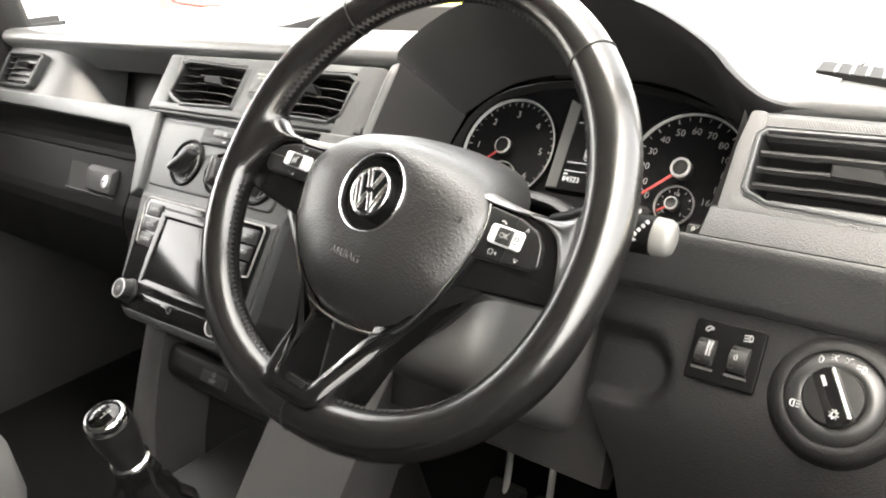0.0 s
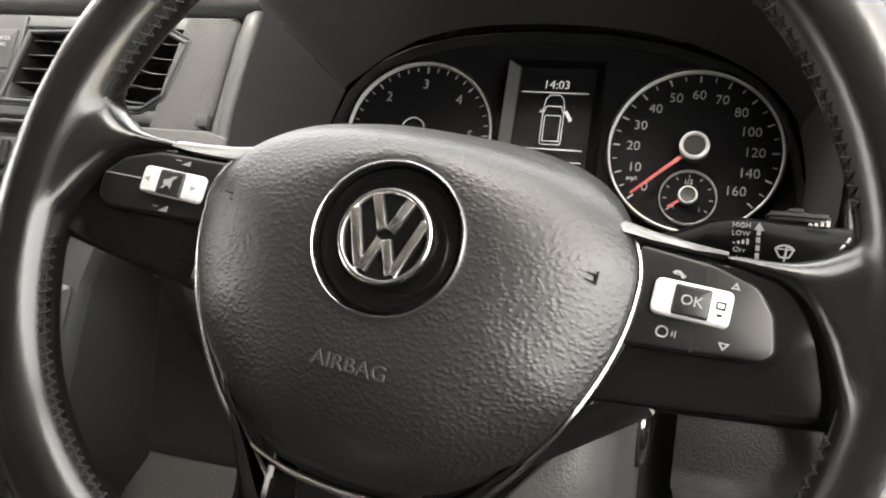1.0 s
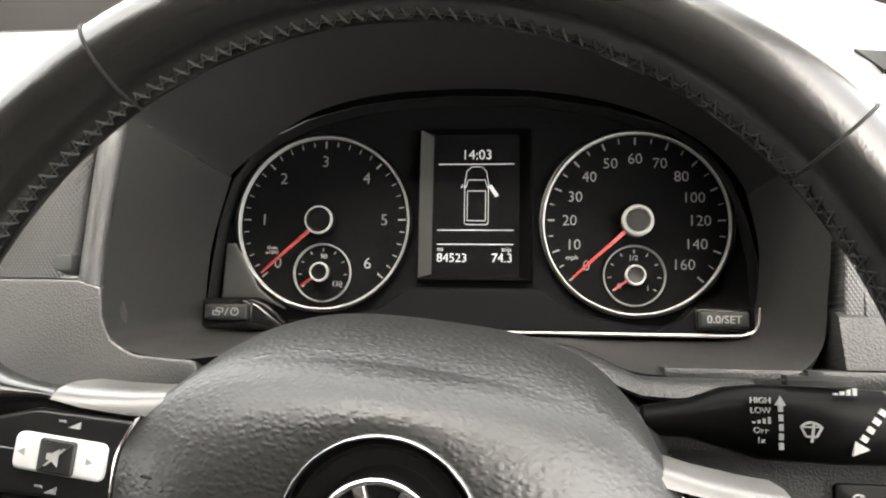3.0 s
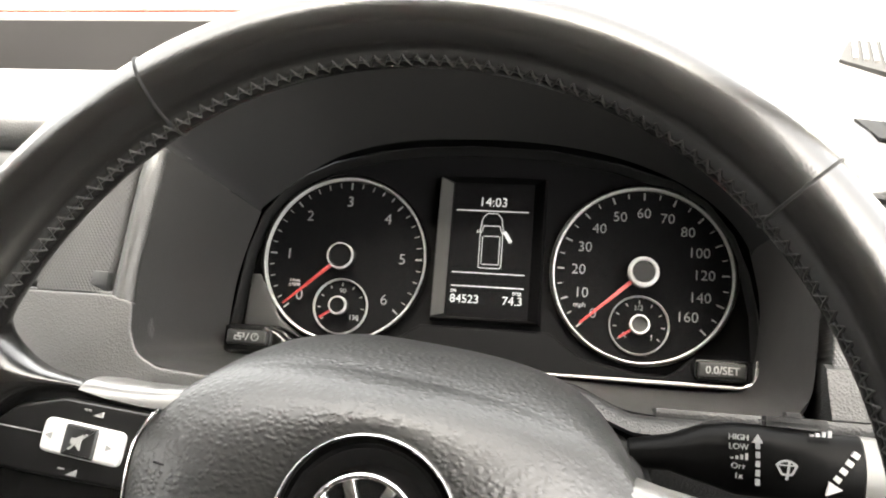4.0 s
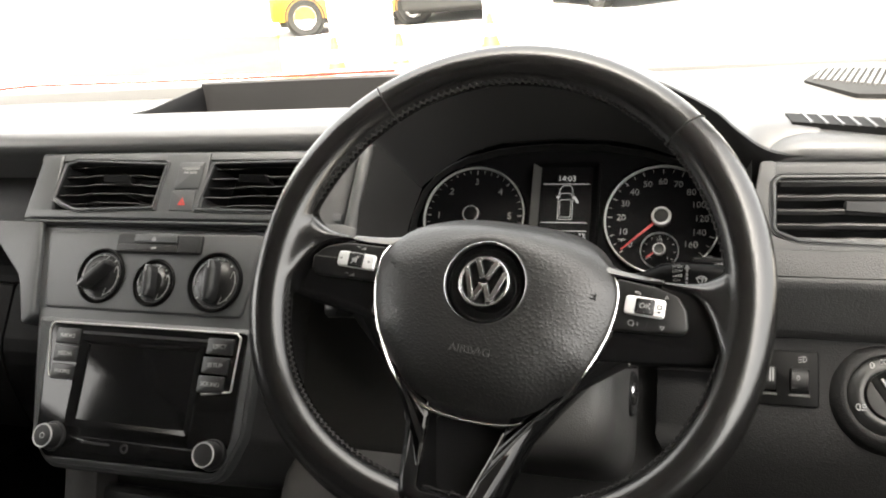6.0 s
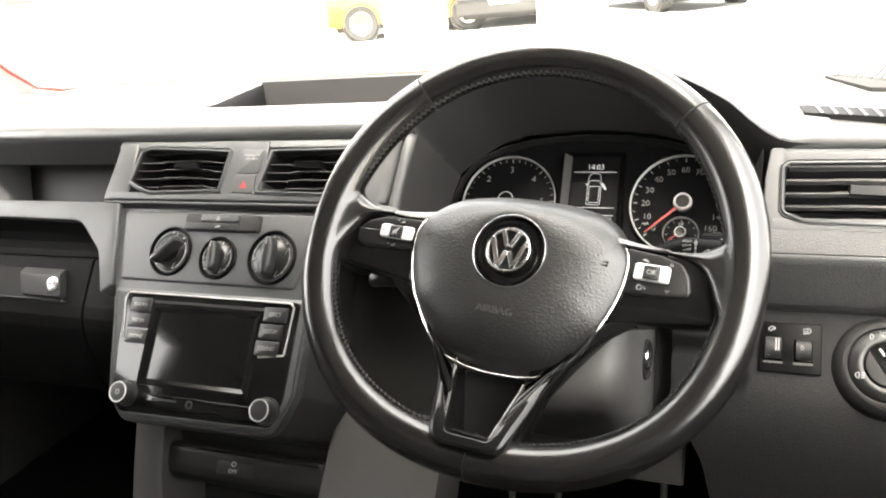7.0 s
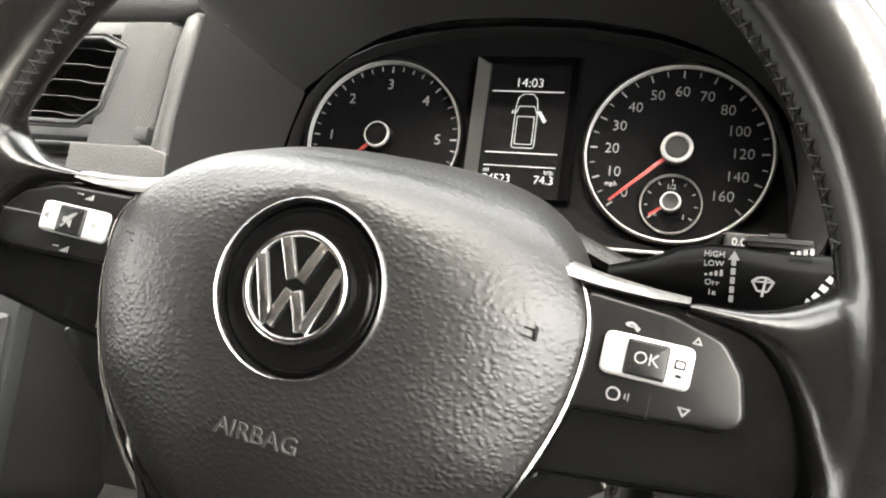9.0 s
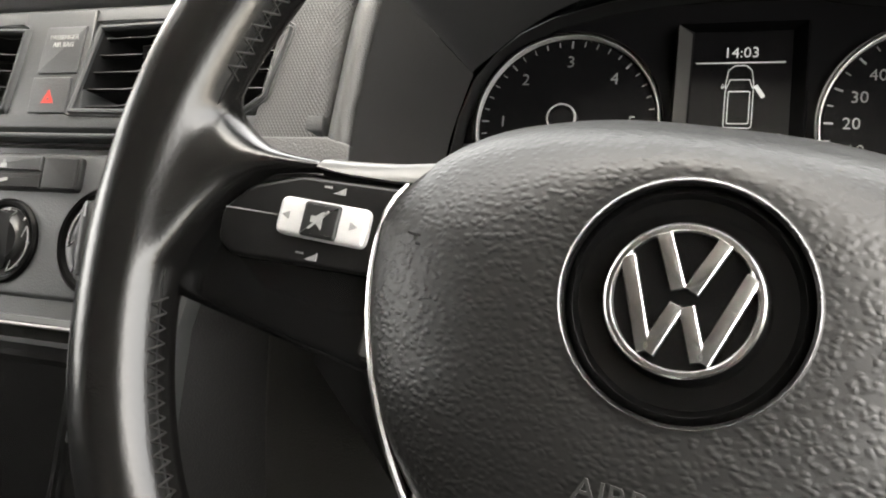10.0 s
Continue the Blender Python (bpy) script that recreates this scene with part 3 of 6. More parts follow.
hood_rows = [[(x, u, -0.254) for x, u in REAR], [(x * 0.6 + X * 0.4, u * 0.55 + U * 0.45, -0.21) for (x, u), (X, U) in zip(REAR, LIP)]]
for n, kx, du in ((-0.170, 0.025, 0.006), (-0.150, 0.015, 0.003)):
    t0 = (-0.149 - n) / 0.107
    hood_rows.append([(X * (1 - kx * eased(i)) + 0.0125 * t0 * (1 - eased(i)), U - du * eased(i) - 0.008 * t0 * (1 - eased(i)), n + sink(X)) for i, (X, U) in enumerate(LIP)])
hood_rows += [[(X, U, -0.1435 + sink(X)) for X, U in LIP], [(X * 1.005, U + 0.0035, -0.147 + sink(X)) for X, U in LIP], [(X * 1.01, U + 0.006, -0.160 + sink(X)) for X, U in LIP]]


def back_row(t):
    row = []
    for X, U in LIP:
        y0 = U * TU + 0.160 * TC
        z0 = U * TC - 0.160 * TU + 0.005
        y = y0 + t * (0.60 - y0)
        zb = 0.045
        z = z0 + (zb - z0) * (t * t * (3 - 2 * t)) if z0 > zb else z0 + (zb + 0.003 - z0) * min(1.0, 8.0 * t)
        u, n = dp(y, z)
        row.append((X * (1.02 + 0.05 * t), u, n))
    return row


hood_top = [hood_rows[-1]] + [back_row(t) for t in (0.08, 0.15, 0.25, 0.35, 0.6, 0.85, 1.0)]
part("hood_top", loft(hood_top, closed=False), M_PAD, dash, "soft dark outside of the instrument hood", smooth=60)
part("instrument_hood", loft(hood_rows, closed=False), M_HOOD, dash, "black hood arching over the instruments", smooth=60)
# one matt shell makes the side walls and floor of the recess, with rounded corners
FRONT = flowing([(-0.1635, 0.1640), (-0.1675, 0.1240), (-0.1705, 0.0950), (-0.1695, 0.0645), (-0.1640, 0.0535), (-0.1520, 0.0470), (-0.1200, 0.0450), (-0.0560, 0.0550), (0.0, 0.0590), (0.0560, 0.0550), (0.0850, 0.0440), (0.1100, 0.0420), (0.1420, 0.0415), (0.1600, 0.0450), (0.1690, 0.0510), (0.1740, 0.0610), (0.1765, 0.0850), (0.1790, 0.1150), (0.1800, 0.1500)], 5)
BACK = flowing([(-0.1510, 0.1560), (-0.1600, 0.1200), (-0.1630, 0.0950), (-0.1630, 0.0720), (-0.1590, 0.0640), (-0.1500, 0.0600), (-0.1200, 0.0590), (-0.0560, 0.0590), (0.0, 0.0590), (0.0560, 0.0590), (0.0850, 0.0590), (0.1100, 0.0590), (0.1400, 0.0595), (0.1530, 0.0610), (0.1610, 0.0650), (0.1660, 0.0740), (0.1690, 0.0900), (0.1700, 0.1150), (0.1640, 0.1450)], 5)


def mouth(x):
    """Front edge of the recess: it lies further in beside the outer vent."""
    t = min(1.0, max(0.0, (x - 0.150) / 0.025))
    return -0.1490 - 0.0130 * t * t * (3 - 2 * t)


shell = []
for t in (0.0, 0.04, 0.25, 0.5, 0.75, 1.0):
    shell.append([((1 - t) * x + t * X, (1 - t) * u + t * U, (1 - t) * mouth(x) - 0.2560 * t) for (x, u), (X, U) in zip(FRONT, BACK)])
part("recess_shell", loft([[(x * 1.004, u - 0.004, mouth(x) - 0.0070) for x, u in FRONT]] + shell, closed=False), M_RECESS, dash, "matt dark recess around the instruments", smooth=60)
# pale lip of the column cover under the recess
lip_path = flowing([(-0.005, 0.0480), (0.022, 0.0560), (0.056, 0.0545), (0.083, 0.0440), (0.095, 0.0415), (0.137, 0.0415)], 6)
part("column_lip", loft([[(x, u - 0.001, -0.158), (x, u + 0.0002, -0.148), (x, u - 0.0010, -0.141), (x, u - 0.0035, -0.137), (x, u - 0.0080, -0.135), (x, u - 0.0095, -0.138), (x, u - 0.0095, -0.158)] for x, u in lip_path]), M_DASH, dash, "grey curved lip under the instruments", smooth=60)

# driver's side fascia at the right: pieces round the outer vent
part("edge_post", slab(round_poly([(0.1805, 0.044), (0.2005, 0.044), (0.1990, 0.1480), (0.1868, 0.1480), (0.1828, 0.12)], 0.004), -0.24, -0.1572, 0.0015), M_HATCH, dash, "grey upright edge beside the outer vent")
part("vent_panel", xsolid([(0.129, -0.24), (0.1500, -0.24), (0.1500, -0.167), (0.1480, -0.1612), (0.1440, -0.1584), (0.129, -0.158)], 0.190, 0.42, 0.001), M_HATCH, dash)
part("vent_panel", xsolid([(0.070, -0.24), (0.081, -0.24), (0.081, -0.1565), (0.070, -0.1555)], 0.190, 0.42, 0.001), M_HATCH, dash)
part("knee_band", xsolid([(0.0725, -0.26), (0.0725, -0.160), (0.070, -0.1555), (0.0464, -0.1478), (0.0464, -0.26)], 0.178, 0.42, 0.0006), M_DASH, dash, "grained dark band under the outer vent", smooth=25)
part("knee_band", xsolid([(0.046, -0.26), (0.046, -0.1478), (0.0425, -0.1474), (0.038, -0.1495), (0.014, -0.1675), (0.007, -0.1730), (0.003, -0.1790), (0.002, -0.26)], 0.100, 0.42, 0.0015), M_DASH, dash, smooth=40)
BEND = [(0.0035, -0.1815), (-0.004, -0.1845), (-0.055, -0.1867), (-0.075, -0.1895), (-0.10, -0.1975), (-0.13, -0.2120), (-0.16, -0.2300), (-0.185, -0.2460), (-0.20, -0.2600)]
part("lower_panel", xsolid([(0.0035, -0.275)] + BEND + [(-0.20, -0.275)], 0.1785, 0.42, 0.0), M_LOWER_SHADED, dash, "grained panel below the light switch, shade in its colour", smooth=30)


def bent(u):
    """The lower panel's face at height u: it turns under towards its foot."""
    for (u0, n0), (u1, n1) in zip(BEND, BEND[1:]):
        if u >= u1:
            return n0 + (n1 - n0) * (u - u0) / (u1 - u0)
    return BEND[-1][1]


# its inner end: a soft hollow beside the column, and a slanting free edge
NX, NU = 22, 40
rows = []
for j in range(NU + 1):
    u = 0.0035 - 0.2035 * j / NU
    xl = 0.108 + 0.030 * max(0.0, (-0.085 - u) / 0.05) if u > -0.135 else 0.138 + 0.25 * (-0.135 - u)
    row = []
    for i in range(NX + 1):
        x = xl + (0.1790 - xl) * i / NX
        n = bent(u)
        dx, du = max(0.0, (x - 0.140) / 0.036), (u + 0.056) / 0.0315
        r = math.hypot(dx, abs(du))
        t = min(1.0, max(0.0, (1.0 - r) / 0.35))
        n -= 0.012 * t * t * (3 - 2 * t)
        row.append((x, u, n))
    rows.append([(xl, u, -0.275), (xl, u, row[0][2] - 0.003)] + row)
part("hollow_panel", loft(rows, closed=False), M_LOWER_SHADED, dash, "panel with a shallow hollow beside the column, shade in its colour", smooth=60)
part("release_catch", merged([block(0.128, 0.176, -0.206, -0.200, -0.272, -0.250, 0.002), block(0.124, 0.134, -0.206, -0.190, -0.268, -0.244, 0.002)]), M_GREY, dash)

# knee panels behind the column
part("knee_panel", xsolid([(0.050, -0.27), (0.050, -0.205), (0.0, -0.215), (-0.12, -0.235), (-0.16, -0.25), (-0.16, -0.27)], -0.245, 0.12, 0.003), M_KNEE, dash, "dark knee panel behind the column")

# centre console body
CF = round_poly([(-0.574, 0.082), (-0.246, 0.082), (-0.266, -0.02), (-0.2650, -0.125), (-0.283, -0.170), (-0.488, -0.174), (-0.514, -0.146), (-0.540, -0.022)], [0.003, 0.003, 0.01, 0.02, 0.025, 0.03, 0.025, 0.01])
CB = [(x * 1.0 + (0.036 if x > -0.39 else -0.012), y - 0.004, -0.265) for x, y in CF]
CM = [(x + (0.0015 if x > -0.39 else -0.001), y, -0.1725) for x, y in CF]
part("console", loft([CM, [(x, y, -0.1675) for x, y in inset_poly(CF, -0.0005)], [(x, y, -0.1640) for x, y in inset_poly(CF, 0.0015)], [(x, y, -0.1630) for x, y in inset_poly(CF, 0.005)]]), M_GREY, dash, "grey plastic centre console", smooth=32)
part("console_side", loft([CB, [(x * 0.9995, y - 0.0005, -0.1727) for x, y, _ in CM]]), M_DASH, dash, "dark flank of the centre console", smooth=32)
# raised surround of the radio, with a ledge above it
RP = round_poly([(-0.536, -0.021), (-0.2690, -0.021), (-0.2680, -0.125), (-0.285, -0.1675), (-0.487, -0.171), (-0.5105, -0.146)], [0.006, 0.006, 0.02, 0.024, 0.028, 0.024])
part("radio_surround", loft([[(x, y, -0.170) for x, y in RP], [(x, y, -0.161) for x, y in inset_poly(RP, 0.0015)], [(x, y, -0.1585) for x, y in inset_poly(RP, 0.006)], [(x, y, -0.1595) for x, y in inset_poly(RP, 0.012)]]), M_GREY, dash, smooth=32)
CP = round_poly([(-0.548, 0.074), (-0.272, 0.074), (-0.2890, -0.012), (-0.532, -0.012)], 0.008)
part("climate_plate", slab(CP, -0.170, -0.1605, 0.003), M_GREY, dash, "grey plate behind the heater knobs")
# legs of the console
part("console_leg", loft([[(x0, u, n0), (x0, u, n1), (x0 + 0.006, u, n1 + 0.006), (x1 - 0.008, u, n1 + 0.006), (x1, u, n1), (x1, u, n0)] for u, x0, x1, n0, n1 in ((-0.168, -0.508, -0.467, -0.36, -0.214), (-0.23, -0.506, -0.465, -0.36, -0.226), (-0.29, -0.502, -0.455, -0.37, -0.238), (-0.35, -0.494, -0.435, -0.38, -0.252), (-0.42, -0.480, -0.400, -0.39, -0.275), (-0.58, -0.440, -0.340, -0.42, -0.33))]), M_LEG, dash, "grey upright side of the lower console", smooth=50)
part("console_leg", xsolid([(-0.090, -0.30), (-0.090, -0.242), (-0.168, -0.230), (-0.31, -0.215), (-0.42, -0.204), (-0.52, -0.195), (-0.52, -0.30)], -0.252, -0.120, 0.004), M_LEG, dash)
part("tray_bin", merged([xsolid([(-0.162, -0.28), (-0.162, -0.246), (-0.190, -0.252), (-0.190, -0.28)], -0.468, -0.252, 0.001), xsolid([(-0.189, -0.285), (-0.189, -0.238), (-0.193, -0.233), (-0.199, -0.2315), (-0.216, -0.2340), (-0.226, -0.2385), (-0.233, -0.250), (-0.233, -0.285)], -0.468, -0.256, 0.003)]), M_DARK, dash, "black bin under the radio")
part("bin_lip", xsolid([(-0.1925, -0.236), (-0.1905, -0.2325), (-0.1940, -0.2305), (-0.1965, -0.2330)], -0.458, -0.262, 0.0005), M_DARK, dash, "thin lip of the bin")
part("bin_button", slab(round_poly(box_poly(-0.395, -0.219, -0.345, -0.202), 0.002), -0.236, -0.2322, 0.001), M_SATIN, dash)
letters("OFF", 0.007, M_GREYPRINT, dash, -0.372, -0.214, -0.2320)
part("bin_mark", lathe([(0.0022, -0.2322), (0.0032, -0.2322), (0.0032, -0.2318), (0.0022, -0.2318), (0.0022, -0.2322)], 16), M_GREYPRINT, dash, m=pose(-0.372, -0.206, 0))
part("console_back", xsolid([(-0.17, -0.37), (-0.17, -0.30), (-0.56, -0.36), (-0.56, -0.37)], -0.50, -0.21, 0), M_DARK, dash)

# glovebox lid with its latch
glove = thing("glovebox", at(-0.82, 0.018, -0.187), "closed black grained glovebox lid with recessed latch", "glovebox")
LID = [(0.0, -0.10), (0.0, -0.004), (-0.002, -0.0015), (-0.005, 0.0), (-0.064, 0.0), (-0.078, -0.0030), (-0.092, -0.0100), (-0.110, -0.0240), (-0.135, -0.0480), (-0.160, -0.0750), (-0.160, -0.10)]
part("lid", xsolid(LID, -0.29, 0.2125, 0.0012), M_LID, glove, "black grained lid", smooth=40)
part("surround", xsolid([(u, n - 0.001) for u, n in LID], 0.2145, 0.270, 0.0012), M_LID, glove, "black panel beside the lid", smooth=40)
LW = [(0.034, -0.0165), (0.1660, -0.0170), (0.1840, -0.0605), (0.0540, -0.0600)]
lt = part("latch_plate", ring(round_poly(LW, 0.003), round_poly(inset_poly(LW, 0.0012), 0.002), -0.004, 0.0008, 0.0004), M_LID, glove, "thin raised edge of the latch recess")
part("latch_well", slab(inset_poly(LW, 0.0013), -0.003, 0.0004), M_SHAFT, lt, "black latch recess")
HP = round_poly([(0.1030, -0.0180), (0.1730, -0.0185), (0.1835, -0.0555), (0.1150, -0.0550)], 0.003)
part("latch_handle", loft([[(x, y, 0.0) for x, y in HP], [(x, y, 0.0040) for x, y in HP], [(x, y - 0.50 * max(0.0, y + 0.034), 0.0092) for x, y in inset_poly(HP, 0.0006)], [(x, y - 0.55 * max(0.0, y + 0.034), 0.0096) for x, y in inset_poly(HP, 0.0016)]]), M_DARK, lt, "dark grey handle", smooth=25)
part("latch_lip", xsolid([(-0.0580, 0.0), (-0.0580, 0.0050), (-0.0592, 0.0062), (-0.0606, 0.0050), (-0.0606, 0.0)], 0.056, 0.184, 0.0006), M_GREY, lt, "grey worn lower lip")
part("lock_cylinder", lathe([(0.0, 0.0128), (0.0078, 0.0128), (0.0092, 0.0118), (0.0096, 0.008)], 32), M_ALLOY, lt, "bright lock cylinder", pose(0.1660, -0.0395, 0))
part("key_slot", block(0.1620, 0.1700, -0.0410, -0.0382, 0.0125, 0.0132, 0), M_DARK, lt)
part("glovebox_brow", xsolid([(0.060, -0.230), (0.060, -0.160), (0.0555, -0.168), (0.0470, -0.180), (0.0370, -0.1875), (0.0270, -0.1910), (0.0190, -0.1915), (0.0190, -0.230)], -1.11, -0.560, 0.0005), M_LID, dash, "black hollow brow over the glovebox", smooth=50)

# ---------------------------------------------------------------- air vents


def air_vent(x, u, n, outline, tab, slats, label, thick=False):
    """A vent with a stepped frame, a dark shaft, slats and a thumb tab."""
    v = thing("air_vent", at(x, u, n), label, "air vent", "dashboard air vents")
    mid, inn = inset_poly(outline, 0.0020), inset_poly(outline, 0.0050)
    part("frame", loft([[(a, b, -0.02) for a, b in outline], [(a, b, -0.0008) for a, b in outline], [(a, b, 0.0006) for a, b in inset_poly(outline, 0.0008)], [(a, b, -0.0006) for a, b in mid], [(a, b, 0.0014) for a, b in inset_poly(outline, 0.0028)], [(a, b, 0.0016) for a, b in inset_poly(outline, 0.0040)], [(a, b, 0.0006) for a, b in inn], [(a, b, -0.012) for a, b in inset_poly(outline, 0.0054)]], False, False), M_GREY, v, "grey stepped frame", smooth=25)
    inn2 = inset_poly(inn, 0.0008)
    part("shaft", loft([[(a, b, -0.001) for a, b in inn2], [(a, b, -0.045) for a, b in inn2]], False, True), M_SHAFT, v, "black shaft")
    y0, y1 = min(p[1] for p in inn2), max(p[1] for p in inn2)

    def span(y):
        xs = []
        for p, q in zip(inn2, inn2[1:] + inn2[:1]):
            if (p[1] - y) * (q[1] - y) < 0:
                xs.append(p[0] + (q[0] - p[0]) * (y - p[1]) / (q[1] - p[1]))
        return min(xs) + 0.0006, max(xs) - 0.0006
    h = 0.0036 if thick else 0.0007
    for k in range(slats):
        y = y0 + (y1 - y0) * (k + (0.62 if thick else 0.5)) / slats
        a, b = span(y)
        rows = []
        for i in range(31):
            t = i / 30
            step = (0.0008 if thick else 0.0020) * (1 / (1 + math.exp(-(t - 0.28) * 70)) - 1 / (1 + math.exp(-(t - 0.84) * 70)))
            yy, xx = y + step, a + (b - a) * t
            rows.append([(xx, yy + h * 0.5, -0.0050), (xx, yy + h * 0.25, -0.0040), (xx, yy - h * 0.25, -0.0038), (xx, yy - h, -0.0052), (xx, yy - h + 0.0048, -0.019), (xx, yy + 0.0052, -0.019)])
        sl = part("slat", loft(rows), M_KEY if thick else M_SLAT, v, smooth=30)
        if not thick:
            # paler strip painted where the slat's front edge catches light
            part("slat_lit_edge", loft([[(p[0][0], p[0][1], -0.0046), (p[1][0], p[1][1] + 0.0001, -0.0036), (p[2][0], p[2][1] + 0.0001, -0.0035), (p[2][0], p[2][1], -0.0046)] for p in rows]), M_SHROUD, sl)
    tx, ty = tab
    part("thumb_tab", loft([[(tx - 0.019, ty - 0.0030, -0.010), (tx + 0.021, ty - 0.0050, -0.010), (tx + 0.013, ty + 0.0055, -0.010), (tx - 0.019, ty + 0.0055, -0.010)],
                            [(tx - 0.019, ty - 0.0030, -0.003), (tx + 0.020, ty - 0.0050, -0.003), (tx + 0.0125, ty + 0.0055, -0.001), (tx - 0.019, ty + 0.0055, -0.001)],
                            [(tx - 0.018, ty - 0.0022, -0.0015), (tx + 0.0185, ty - 0.0042, -0.0015), (tx + 0.0115, ty + 0.0047, 0.0004), (tx - 0.018, ty + 0.0047, 0.0004)]]), M_SATIN if thick else M_PLATE, v)
    return v


VL = round_poly([(-0.0736, -0.0180), (-0.0640, 0.0255), (-0.0480, 0.0310), (0.0755, 0.0262), (0.0665, -0.0296), (-0.0371, -0.0330), (-0.0583, -0.0262)], [0.004, 0.005, 0.006, 0.004, 0.004, 0.008, 0.008], 3)
air_vent(-0.475, 0.125, -0.1535, VL, (0.010, 0.006), 5, "centre air vent with dark wavy slats and thumb tab")
VR = round_poly([(-0.0740, -0.0310), (-0.0590, 0.0265), (0.0560, 0.0285), (0.0755, 0.0200), (0.0640, -0.0215), (0.0480, -0.0325)], [0.004, 0.004, 0.006, 0.004, 0.005, 0.006], 3)
air_vent(-0.2895, 0.125, -0.1535, VR, (-0.006, 0.006), 5, "centre air vent with dark wavy slats beside the wheel")
VO = round_poly([(-0.062, 0.025), (-0.055, 0.0315), (0.085, 0.0325), (0.085, -0.0350), (-0.041, -0.0300), (-0.058, -0.0230), (-0.062, -0.017)], [0.006, 0.006, 0.003, 0.003, 0.006, 0.006, 0.006], 4)
air_vent(0.256, 0.105, -0.1560, VO, (0.014, 0.002), 5, "outer air vent with dark slats by the driver's door", True)
VP = round_poly([(-0.062, -0.026), (-0.058, 0.024), (-0.050, 0.029), (0.060, 0.028), (0.066, 0.022), (0.055, -0.028), (0.048, -0.033), (-0.056, -0.033)], 0.004, 3)
air_vent(-1.000, 0.124, -0.1600, VP, (0.004, 0.006), 5, "passenger air vent with dark slats at the shelf's end")
part("vent_pod", loft([[(-1.09, 0.084, -0.25), (-0.80, 0.084, -0.25), (-0.84, 0.170, -0.25), (-1.09, 0.170, -0.25)], [(-1.09, 0.084, -0.190), (-0.84, 0.084, -0.190), (-0.875, 0.170, -0.195), (-1.09, 0.170, -0.195)], [(-1.09, 0.086, -0.170), (-0.925, 0.086, -0.170), (-0.930, 0.166, -0.174), (-1.09, 0.166, -0.174)]]), M_GREY, dash, "grey rounded pod around the passenger vent", smooth=50)

# centre strip: label over the hazard switch
hz = thing("hazard_switch", at(-0.3765, 0.106, -0.1545), "square grey hazard switch with red triangle", "switch")
part("button", slab(round_poly(box_poly(-0.0145, -0.010, 0.0145, 0.012), 0.001), -0.004, 0.0016, 0.0008), M_GREY, hz)
part("triangle", ring([(-0.0048, -0.004), (0.0048, -0.004), (0.0, 0.0045)], [(-0.0014, -0.0022), (0.0014, -0.0022), (0.0, 0.0006)], 0.001, 0.0019), M_HAZARD, hz, "red lit triangle")
al = thing("airbag_lamp", at(-0.3735, 0.136, -0.1545), "small grey warning lamp panel above the hazard switch", "warning lamp")
part("panel", slab(round_poly([(-0.016, -0.0155), (0.0145, -0.0155), (0.0165, 0.0135), (-0.0135, 0.0135)], 0.001), -0.004, 0.0012, 0.0008), M_GREY, al)
letters("PASSENGER", 0.0042, M_GREYPRINT, al, 0.001, 0.0065, 0.0013)
letters("AIR BAG", 0.0042, M_GREYPRINT, al, 0.001, 0.0020, 0.0013)

# ---------------------------------------------------------------- heater controls
hb = thing("heater_buttons", at(-0.3985, 0.0608, -0.1600), "dark row of push buttons above the heater knobs", "button panel")
part("base", slab(round_poly(box_poly(-0.0525, -0.0105, 0.0525, 0.0105), 0.004), -0.003, 0.003, 0.0015), M_DARK, hb)
part("upper_button", slab(round_poly(box_poly(-0.029, 0.0008, 0.024, 0.0098), 0.001), 0.002, 0.0052, 0.001), M_GREY, hb, "grey raised button")
part("lower_button", slab(round_poly(box_poly(-0.050, -0.0095, 0.024, -0.0008), 0.001), 0.002, 0.0040, 0.001), M_DARK, hb)
part("side_button", slab(round_poly(box_poly(0.026, -0.0095, 0.0505, 0.0095), 0.002), 0.002, 0.0045, 0.001), M_DARK, hb)
part("icon", merged([bar(-0.007, 0.0035, -0.002, 0.0035, 0.003, 0.005, 0.0054), bar(-0.0055, 0.0062, -0.0035, 0.0062, 0.0016, 0.005, 0.0054)]), M_WHITE, hb)
part("icon", bar(-0.007, -0.0055, -0.001, -0.0045, 0.002, 0.0038, 0.0043), M_GREYPRINT, hb)


hp = thing("climate_control", at(0, 0, -0.1605), "three black rotary heater knobs in the grey console", "heater controls")


